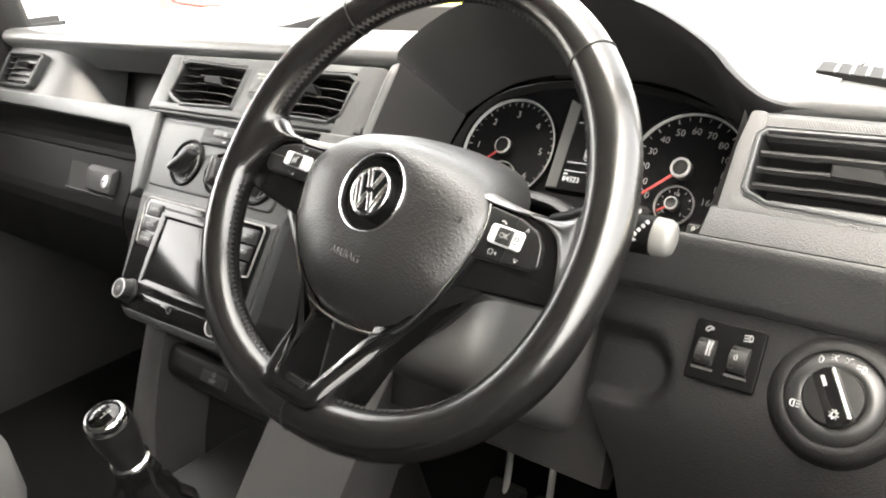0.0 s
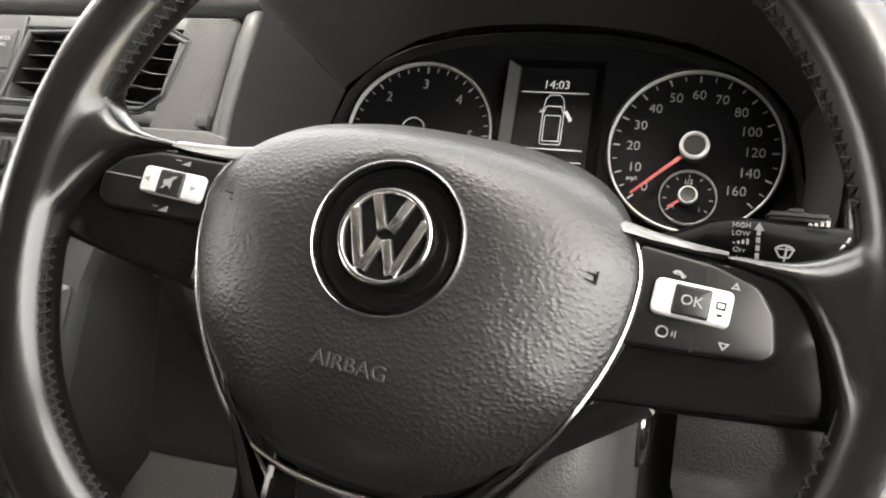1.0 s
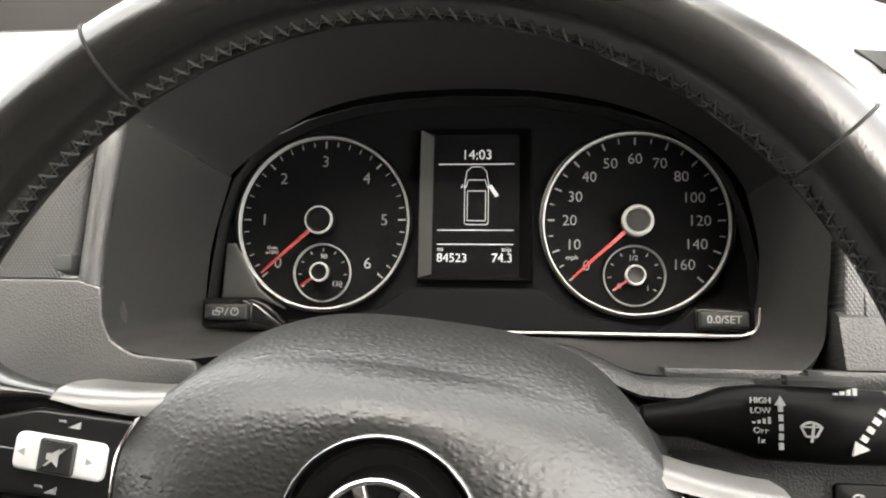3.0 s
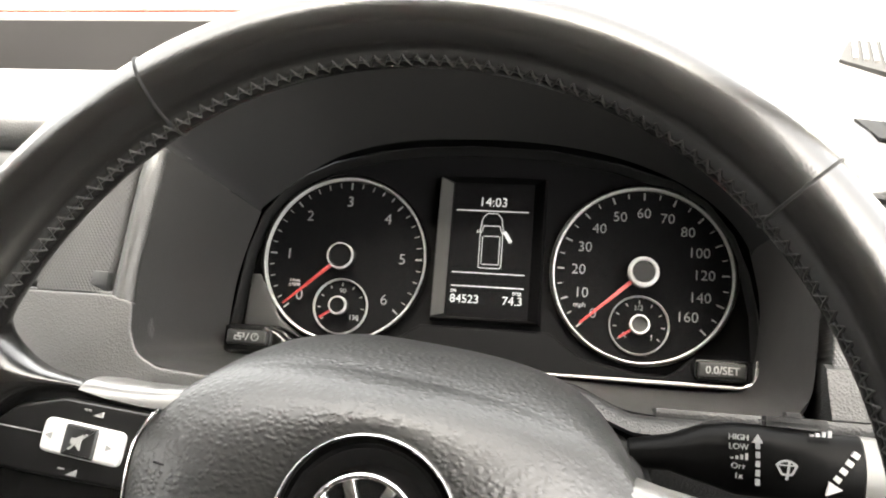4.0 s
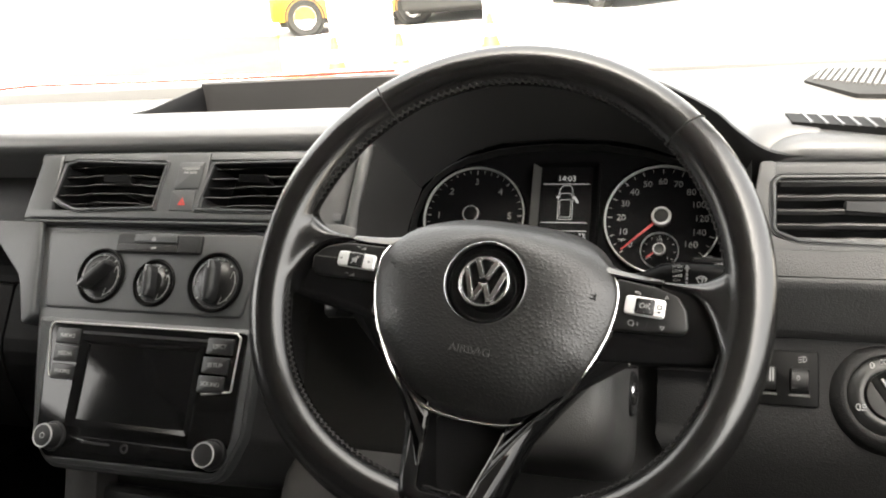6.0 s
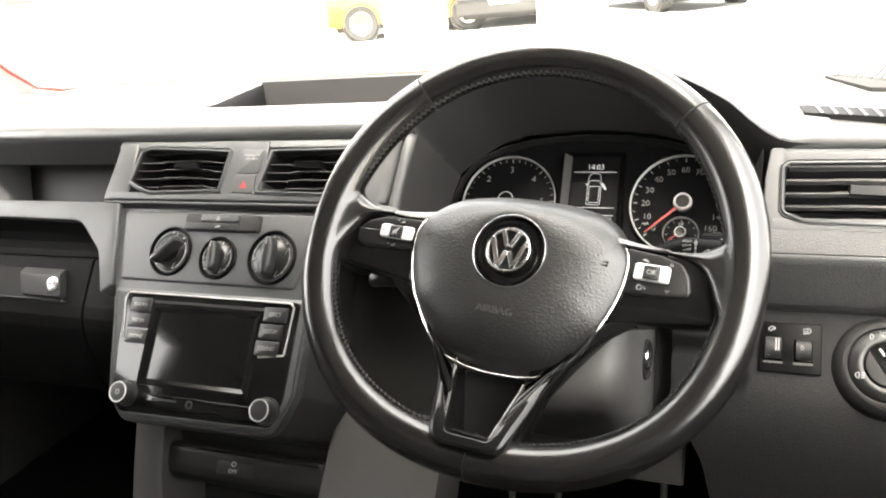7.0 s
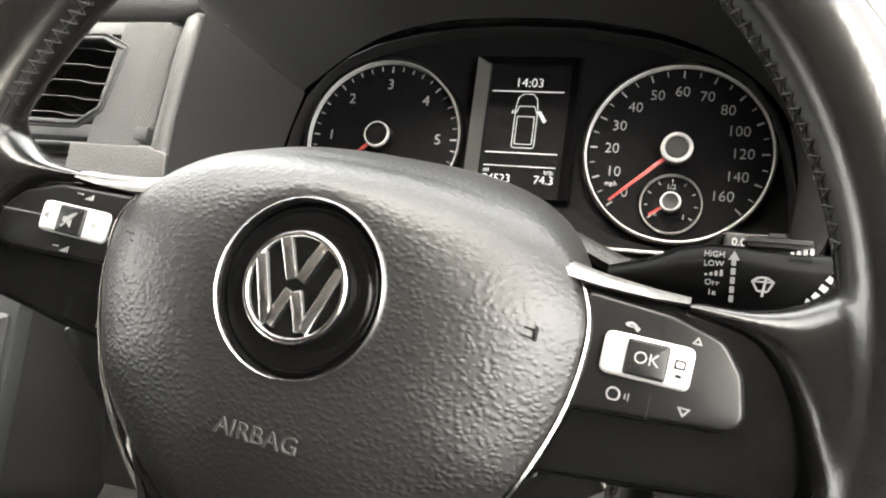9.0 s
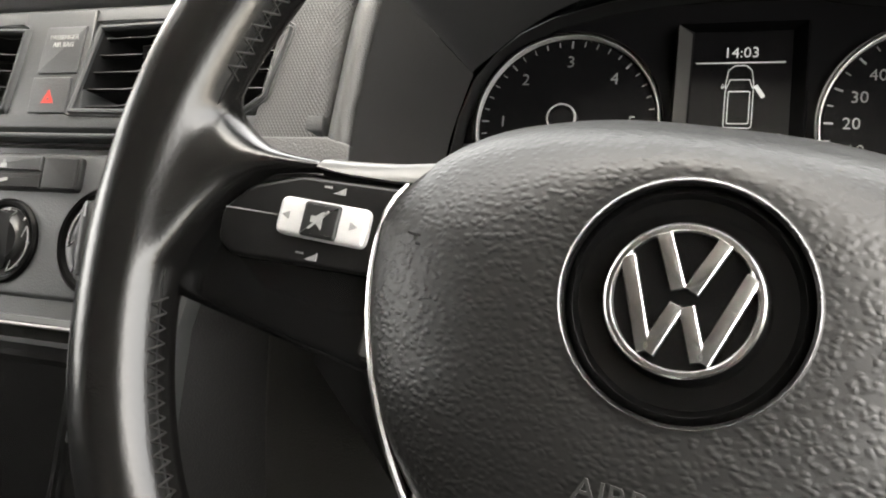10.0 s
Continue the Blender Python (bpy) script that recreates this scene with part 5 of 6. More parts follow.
small_dial(rev, 0.0005, -0.0325, (("90", 0.0005, 0.0105), ("130", 0.0095, -0.0070)), M_DIAL)
small_dial(spd, -0.0010, -0.0325, (("1/2", -0.0005, 0.0110), ("1", 0.0080, -0.0075), ("R", -0.0090, -0.0065)), M_HUB)

# display between the dials
ds = part("display", slab(box_poly(-0.0225, 0.0945, 0.0315, 0.1860), -0.004, -0.0008), M_LCDBACK, cl, "lit monochrome driver display")
part("display_frame", loft([[(-0.0325, 0.092, 0.002), (0.0395, 0.092, 0.002), (0.0395, 0.1885, 0.002), (-0.0325, 0.1885, 0.002)], [(-0.0310, 0.093, 0.009), (0.0380, 0.093, 0.009), (0.0380, 0.1875, 0.009), (-0.0310, 0.1875, 0.009)], [(-0.0225, 0.0955, -0.001), (0.0310, 0.0955, -0.001), (0.0310, 0.1865, -0.001), (-0.0225, 0.1865, -0.001)]], False, False), M_DIAL, cl, smooth=15)
part("display_side", loft([[(-0.0305, 0.0940, 0.0094), (-0.0305, 0.1868, 0.0094)], [(-0.0236, 0.0970, 0.0006), (-0.0236, 0.1850, 0.0006)], [(-0.0240, 0.0970, 0.0002), (-0.0240, 0.1850, 0.0002)], [(-0.0308, 0.0940, 0.0088), (-0.0308, 0.1868, 0.0088)]], closed=False), M_TAUPE, cl, "slanted grey side face")
letters("14:03", 0.0088, M_LCD, ds, 0.0040, 0.1730, -0.0006, "clock_digits", 0.0001, bold=-0.00004)
letters("84523", 0.0078, M_LCD, ds, -0.0110, 0.1072, -0.0006, "mileage_digits", 0.0001)
letters("74.3", 0.0078, M_LCD, ds, 0.0205, 0.1072, -0.0006, "trip_digits", 0.0001)
letters("mi", 0.0042, M_LCD, ds, -0.0185, 0.1128, -0.0006)
letters("trip", 0.0042, M_LCD, ds, 0.0232, 0.1128, -0.0006)
for y in (0.1672, 0.1250, 0.1160):
    part("line", bar(-0.0205, y, 0.0275, y, 0.0006, -0.0008, -0.0004), M_LCD, ds)


def line_path(pts, w=0.00042, closed=True):
    segs = list(zip(pts, pts[1:] + (pts[:1] if closed else [])))
    return [bar(a[0], a[1], b[0], b[1], w, -0.0008, -0.0004) for a, b in segs if a != b]


car = line_path(round_poly([(-0.0035, 0.1285), (0.0115, 0.1285), (0.0115, 0.1545), (0.0103, 0.1625), (0.0072, 0.1655), (0.0008, 0.1655), (-0.0023, 0.1625), (-0.0035, 0.1545)], 0.0018, 3))
car += line_path(round_poly([(-0.0018, 0.1310), (0.0098, 0.1310), (0.0098, 0.1500), (-0.0018, 0.1500)], 0.0008, 2))
car += line_path([(-0.0030, 0.1520), (-0.0012, 0.1570), (0.0092, 0.1570), (0.0110, 0.1520)], closed=False)
car += line_path([(-0.0035, 0.1535), (-0.0058, 0.1520), (-0.0050, 0.1545)], closed=False)
car += [bar(0.0125, 0.1535, 0.0170, 0.1465, 0.0024, -0.0008, -0.0004)]
part("van_icon", merged(car), M_LCD, ds, "white outline of a van with open door")

# ---------------------------------------------------------------- steering column with stalks
col = thing("steering_column", at(0, 0, 0), "dark plastic steering column shroud with ignition lock", "steering column")


def col_loop(n, x0, x1, u0, u1, r=0.03):
    return [(x, u, n) for x, u in round_poly([(x0, u0), (x1, u0), (x1, u1), (x0, u1)], r, 5)]


part("lower_shroud", loft([col_loop(-0.250, -0.085, 0.090, -0.130, 0.0), col_loop(-0.17, -0.085, 0.090, -0.124, 0.0), col_loop(-0.120, -0.083, 0.090, -0.119, 0.0), col_loop(-0.085, -0.080, 0.086, -0.112, 0.0), col_loop(-0.068, -0.070, 0.082, -0.102, -0.01), col_loop(-0.062, -0.055, 0.068, -0.09, -0.02)]), M_SHROUD, col, "grey lower shroud", smooth=60)
part("upper_shroud", loft([col_loop(-0.235, -0.070, 0.088, -0.02, 0.036, 0.018), col_loop(-0.16, -0.078, 0.094, -0.02, 0.034, 0.02), col_loop(-0.11, -0.082, 0.096, -0.02, 0.030, 0.022), col_loop(-0.080, -0.080, 0.092, -0.02, 0.026, 0.022), col_loop(-0.068, -0.070, 0.082, -0.02, 0.018, 0.018)]), M_DARK, col, "smooth dark upper shroud", smooth=60)
# ignition lock on the right flank
ig = part("ignition_lock", lathe([(0.0185, -0.003), (0.0180, 0.0012), (0.0165, 0.0020), (0.0150, 0.0010), (0.0125, -0.0020)], 40), M_DARK, col, "", pose(0.0912, -0.0555, -0.150, 0, 84, 0))
part("lock_well", lathe([(0.0150, 0.0005), (0.0118, -0.0008), (0.0, -0.0008)], 36), M_SHAFT, ig, "black well")
part("lock_cylinder", lathe([(0.0100, -0.002), (0.0098, 0.0014), (0.0086, 0.0026), (0.0, 0.0030)], 36), M_CHROME, ig, "bright lock cylinder")
part("key_slot", block(-0.0050, 0.0050, -0.0010, 0.0010, 0.0020, 0.0033, 0), M_DARK, ig)

# wiper stalk
st = thing("wiper_stalk", at(0.105, 0.028, -0.094, 0), "black wiper stalk with white printed symbols", "stalk")


def stalk_loop(x, u, n, h, d):
    return [(x, u + h * math.cos(a) * (1 if math.cos(a) > 0 else 1.0), n + d * math.sin(a)) for a in (2 * math.pi * k / 20 for k in range(20))]


part("lever", loft([stalk_loop(-0.020, -0.002, -0.012, 0.006, 0.008), stalk_loop(-0.004, 0.0, -0.006, 0.0075, 0.009), stalk_loop(0.008, 0.001, -0.002, 0.0115, 0.0095), stalk_loop(0.020, 0.0, 0.0, 0.0140, 0.010), stalk_loop(0.050, -0.001, 0.0, 0.0140, 0.010), stalk_loop(0.0655, -0.001, 0.0, 0.0138, 0.010)]), M_PLATE, st, smooth=60)
part("end_cap", loft([stalk_loop(0.066, -0.001, 0.0, 0.0136, 0.0100), stalk_loop(0.075, -0.001, 0.0, 0.0130, 0.0095), stalk_loop(0.0785, -0.001, 0.0, 0.0110, 0.0080), stalk_loop(0.0800, -0.001, 0.0, 0.007, 0.005)]), M_CAP, st, "light grey end cap", smooth=50)
part("slider", merged([block(0.030, 0.056, 0.0140, 0.0175, -0.006, 0.004, 0.0015), block(0.038, 0.046, 0.0165, 0.0195, -0.005, 0.003, 0.0012)]), M_DARK, st)
for i, w in enumerate(("HIGH", "LOW", "", "OFF", "1x")):
    if w:
        letters(w, 0.0031, M_GREYPRINT, st, 0.0200, 0.0084 - 0.0036 * i, 0.0092, "lettering", 0.0006)
part("interval_bars", merged([bar(0.0175 + 0.0018 * k, 0.0002, 0.0175 + 0.0018 * k, 0.0008 + 0.0006 * k, 0.0010, 0.0088, 0.0100) for k in range(4)]), M_GREYPRINT, st)
part("arrow", merged([bar(0.0270, 0.007 - 0.0034 * k, 0.0270, 0.0046 - 0.0034 * k, 0.0016, 0.0088, 0.0101) for k in range(5)] + [slab([(0.0250, 0.0068), (0.0290, 0.0068), (0.0270, 0.0102)], 0.0088, 0.0098)]), M_WHITE, st)
part("wiper_icon", merged([ring(arc(0.0420, -0.0035, 0.0050, 40, 140, 8), arc(0.0420, -0.0035, 0.0042, 40, 140, 8), 0.009, 0.0104), bar(0.0382, -0.0003, 0.0402, -0.0040, 0.0007, 0.009, 0.0104), bar(0.0458, -0.0003, 0.0438, -0.0040, 0.0007, 0.009, 0.0104), bar(0.0402, -0.0040, 0.0438, -0.0040, 0.0007, 0.009, 0.0104), bar(0.042, -0.006, 0.043, 0.001, 0.0008, 0.009, 0.0104)]), M_WHITE, st, "", pose(-0.0045, 0, 0))
part("sweep_arrow", merged([bar(0.0560 + 0.0022 * k, -0.0050 + 0.0031 * k, 0.0572 + 0.0022 * k, -0.0032 + 0.0031 * k, 0.0026, 0.009, 0.0104) for k in range(4)] + [slab([(0.0525, -0.0105), (0.0585, -0.0080), (0.0535, -0.0050)], 0.0085, 0.0100)]), M_GREYPRINT, st, "", pose(-0.001, 0, 0))
part("step_marks", merged([bar(0.0470 + 0.0022 * k, 0.0110, 0.0470 + 0.0022 * k, 0.0118 + 0.0006 * k, 0.0014, 0.0065, 0.0082) for k in range(4)]), M_WHITE, st)

# indicator stalk at the left
si = thing("indicator_stalk", at(-0.090, 0.006, -0.096), "dark indicator stalk behind the wheel", "stalk")
part("lever", loft([stalk_loop(0.010, 0.0, -0.008, 0.007, 0.007), stalk_loop(-0.010, -0.004, 0.0, 0.010, 0.009), stalk_loop(-0.050, -0.010, 0.0, 0.011, 0.009), stalk_loop(-0.062, -0.012, 0.0, 0.009, 0.008)]), M_SATIN, si, smooth=60)
part("end_cap", loft([stalk_loop(-0.0625, -0.012, 0.0, 0.0093, 0.0085), stalk_loop(-0.072, -0.0135, 0.0, 0.0085, 0.0075), stalk_loop(-0.075, -0.014, 0.0, 0.005, 0.004)]), M_SATIN, si, smooth=50)

# ---------------------------------------------------------------- steering wheel
WH = DASH @ pose(0, 0, 0, 0, 0, -6.6)
sw = thing("steering_wheel", WH, "black leather steering wheel turned slightly, with airbag and buttons", "steering wheel")
RC = 0.1740


def rim_pt(a):
    c, s = math.cos(a), math.sin(a)
    if s >= 0:
        return Vector((RC * c, RC * s * 1.0, 0))
    e = 0.90
    return Vector((math.copysign(RC * abs(c) ** e, c), -0.1605 * abs(s) ** e, 0))


def rim_size(a):
    d = math.degrees(a) % 360
    g = 0.0
    for c, w, k in ((28, 24, 0.0014), (152, 24, 0.0018), (342, 14, 0.0010), (198, 14, 0.0010), (270, 40, 0.0026)):
        q = (d - c + 180) % 360 - 180
        g += k * math.exp(-(q / w) ** 2)
    return 0.0157 + g, 0.0156 + 0.5 * g


def rim_frame(a):
    p, q = rim_pt(a - 0.002), rim_pt(a + 0.002)
    t = (q - p).normalized()
    return rim_pt(a), Vector((t.y, -t.x, 0)), t


def rim_skin(a, b, extra=0.0):
    """A point on the rim's skin: a round the wheel, b round the tube (0: outwards, quarter turn: to the driver)."""
    p, o, _ = rim_frame(a)
    w, d = rim_size(a)
    return p + o * ((w + extra) * math.cos(b)) + Vector((0, 0, -0.0180 + (d + extra) * math.sin(b)))


NR = 144
rl = [[tuple(rim_skin(2 * math.pi * k / NR, 2 * math.pi * j / 22)) for j in range(22)] for k in range(NR)]
rim_pieces = [loft(rl + [rl[0]], False, False)]
for s in (-1, 1):  # leather running from the rim onto each spoke
    web = []
    for x, yt, yb, zf in ((0.177, 0.054, -0.036, -0.0062), (0.172, 0.055, -0.038, -0.0050), (0.167, 0.053, -0.037, -0.0058), (0.161, 0.0465, -0.029, -0.0080), (0.156, 0.0400, -0.016, -0.0104), (0.151, 0.0345, -0.003, -0.0126), (0.144, 0.0295, 0.0095, -0.0150), (0.136, 0.0265, 0.0165, -0.0170), (0.126, 0.0255, 0.0190, -0.0190), (0.114, 0.0252, 0.0205, -0.0195)):
        q = min(0.012, (yt - yb) * 0.45)
        web.append([(s * x, y, z) for y, z in ((yt - 0.002, min(-0.032, zf - 0.0235)), (yt, -0.028), (yt - 0.12 * q, zf - 0.0075), (yt - 0.45 * q, zf - 0.0026), (yt - q, zf), (yb + 0.6 * q, zf), (yb + 0.2 * q, zf - 0.0015), (yb, zf - 0.006), (yb + 0.002, min(-0.032, zf - 0.0235)))])
    rim_pieces.append(loft(web))
rim = part("rim", merged(rim_pieces), M_LEATHER, sw, "worn black leather rim", smooth=180)
blend = rim.modifiers.new("blend", "REMESH")  # one skin over rim and webs
blend.mode, blend.voxel_size, blend.use_smooth_shade = "VOXEL", 0.0010, True
ease = rim.modifiers.new("ease", "SMOOTH")
ease.iterations, ease.factor = 110, 0.5
for d in (48.4, 130.5, 270.5):
    a = radians(d)
    loop = [rim_skin(a, 2 * math.pi * j / 28, -0.0001) for j in range(28)]
    part("seam", sweep([tuple(p) for p in loop], 0.0006, True, 6), M_SHAFT, rim)
# cross stitching along the inner side of the rim
stitches = []
NS = 196
for k in range(NS):
    a = 2 * math.pi * (k + 0.5) / NS
    d = math.degrees(a) % 360
    if any(abs((d - c + 180) % 360 - 180) < w for c, w in ((4, 13), (176, 13), (270, 11))):
        continue
    da = 2 * math.pi / NS * 0.5
    lo, hi = math.pi - 0.04, math.pi - 0.42
    for s, (b0, b1), thick in ((0, (lo, hi), 0.00052), (1, (hi, lo), 0.00030)):
        p, q = rim_skin(a - da + s * da, b0, -0.0001), rim_skin(a + s * da, b1, -0.0001)
        mid = (p + q) / 2
        mid += (mid - rim_pt(a) - Vector((0, 0, -0.018))).normalized() * 0.0004
        stitches.append(sweep([tuple(p), tuple(mid), tuple(q)], [0.0003, thick, 0.0003], False, 5))
tagged(part("stitching", merged(stitches), M_THREAD, rim, "dark zigzag stitching"), kind="stuff")
groove = [tuple(rim_skin(2 * math.pi * k / NR, math.pi - 0.23, -0.0005)) for k in range(NR)]
part("leather_joint", sweep(groove, 0.0006, True, 5), M_DARK, rim)

# airbag cover
half = [(0.0, 0.0450), (0.030, 0.0440), (0.056, 0.0392), (0.075, 0.0295), (0.0865, 0.0150), (0.0885, 0.0), (0.0855, -0.020), (0.0765, -0.0440), (0.0625, -0.0675), (0.0470, -0.0830), (0.0280, -0.0905), (0.0, -0.0930)]
PADO = even(flowing(half + [(-x, y) for x, y in reversed(half[1:-1])], 6, True), 132)


def top_weight(y):
    t = min(1.0, max(0.0, (y - 0.006) / 0.039))
    return t * t * (3 - 2 * t)


def foot_weight(y):
    """0 on the cover's sides, 1 along its foot."""
    t = min(1.0, max(0.0, (-0.040 - y) / 0.045))
    return t * t * (3 - 2 * t)


def skin(f0, z_side0, y_top, z_top, df=0.0, dz=0.0, cy=-0.018):
    """A loop of the cover: rolled at the sides, sloping far back along the top."""
    out = []
    for x, y in PADO:
        w = top_weight(y)
        low = foot_weight(y)
        f, z_side = f0 - df * low, z_side0 - dz * low
        out.append((x * f, cy + (y - cy) * f + w * (y_top - cy - (0.045 - cy) * f), z_side + w * (z_top - z_side)))
    return out


def well(r, z):
    """A round loop with as many points as the cover's outline, in the same directions."""
    out = []
    for x, y in PADO:
        d = math.hypot(x, y + 0.018 * 0)
        out.append((r * x / d, r * y / d, z))
    return out


SHOULDER = skin(0.992, -0.0168, 0.0480, -0.0250, 0.012, 0.0100)


def toward(s_):
    """A loop part of the way from the cover's edge in to the badge's well: a soft dome."""
    out, k = [], 1 - s_
    for a, b in zip(SHOULDER, well(0.0305, -0.0004)):
        low = min(1.0, max(0.0, (-0.030 - a[1]) / 0.050))
        g = 0.86 * k ** (2.0 + 0.6 * low) + 0.14 * k ** 7
        out.append((a[0] + (b[0] - a[0]) * s_, a[1] + (b[1] - a[1]) * s_, b[2] + (a[2] - b[2]) * g))
    return out


cover_loops = [skin(0.985, -0.066, 0.0640, -0.084), skin(0.99, -0.060, 0.0632, -0.076), skin(1.0, -0.045, 0.0615, -0.064), skin(1.0, -0.030, 0.0582, -0.051, 0, 0.0100), skin(1.0, -0.0225, 0.0540, -0.0395, 0, 0.0110), skin(1.0, -0.0185, 0.0500, -0.0285, 0.002, 0.0110), SHOULDER]
cov = part("airbag_cover", loft(cover_loops + [toward(s_) for s_ in (0.02, 0.05, 0.09, 0.14, 0.2, 0.28, 0.37, 0.47, 0.58, 0.7, 0.82, 0.92, 0.98)] + [well(0.0305, -0.0004), well(0.0290, -0.0004), well(0.0285, -0.008)], True, False), M_AIRBAG, sw, "pebbled dark grey airbag cover", smooth=60)
letters("AIRBAG", 0.0077, M_EMBOSS, cov, -0.0015, -0.0478, -0.0010, "lettering", 0.0006, label="embossed lettering", wide=1.12)
for s in (-1, 1):
    x = 0.0715 * s
    part("horn_mark", merged([bar(x - 0.0040, 0.0052, x + 0.0035, 0.0046, 0.0006, -0.013, -0.0079), bar(x - 0.0010, 0.0026, x + 0.0032, 0.0020, 0.0006, -0.013, -0.0077), bar(x + 0.0040, 0.0058, x + 0.0040, 0.0014, 0.0007, -0.013, -0.0079)]), M_DARK, cov, "small dark horn symbol")
# chrome line round the sides and foot of the cover
n0 = len(PADO)
k0 = next(i for i, p in enumerate(PADO) if p[0] > 0.07 and p[1] < 0.026)
seq = [PADO[(k0 + i) % n0] for i in range(n0)]
seq = [p for p in seq if p[1] < 0.026]
tl = [(x * (1.006 + 0.010 * foot_weight(y)), -0.018 + (y + 0.018) * (1.006 + 0.014 * foot_weight(y))) for x, y in seq]
part("chrome_trim", sweep([(x, y + top_weight(y) * 0.0050, -0.0182 - 0.0100 * top_weight(y) - 0.0060 * foot_weight(y)) for x, y in tl], [0.0007 + 0.0007 * min(1, 4 * min(i, len(tl) - 1 - i) / len(tl)) for i in range(len(tl))], False, 8, 1.1), M_CHROME, cov, "thin chrome line")

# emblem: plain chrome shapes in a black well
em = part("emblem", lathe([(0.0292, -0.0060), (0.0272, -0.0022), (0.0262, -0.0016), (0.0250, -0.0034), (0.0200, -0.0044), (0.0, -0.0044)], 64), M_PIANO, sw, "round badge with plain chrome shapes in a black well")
part("emblem_ring", lathe([(0.0298, -0.002), (0.0297, 0.0006), (0.0291, 0.0014), (0.0285, 0.0008), (0.0282, -0.001)], 72), M_BADGE, em, "chrome ring")
part("badge_body", lathe([(0.0190, -0.004), (0.0187, 0.0006), (0.0180, 0.0018), (0.0162, 0.0014), (0.0, 0.0020)], 56), M_PIANO, em)
part("badge_ring", lathe([(0.0181, 0.0006), (0.0179, 0.0028), (0.0174, 0.0033), (0.0164, 0.0033), (0.0160, 0.0028), (0.0159, 0.0010)], 56), M_BADGE, em)
for x0, y0, x1, y1 in ((-0.0070, 0.0148, -0.0014, 0.0022), (0.0070, 0.0148, 0.0014, 0.0022), (-0.0142, 0.0082, -0.0064, -0.0132), (0.0142, 0.0082, 0.0064, -0.0132), (-0.0058, -0.0132, -0.0010, -0.0012), (0.0058, -0.0132, 0.0010, -0.0012)):
    part("chrome_bar", bar(x0, y0, x1, y1, 0.0037, 0.0010, 0.0033, 0.0006), M_BADGE, em, smooth=25)

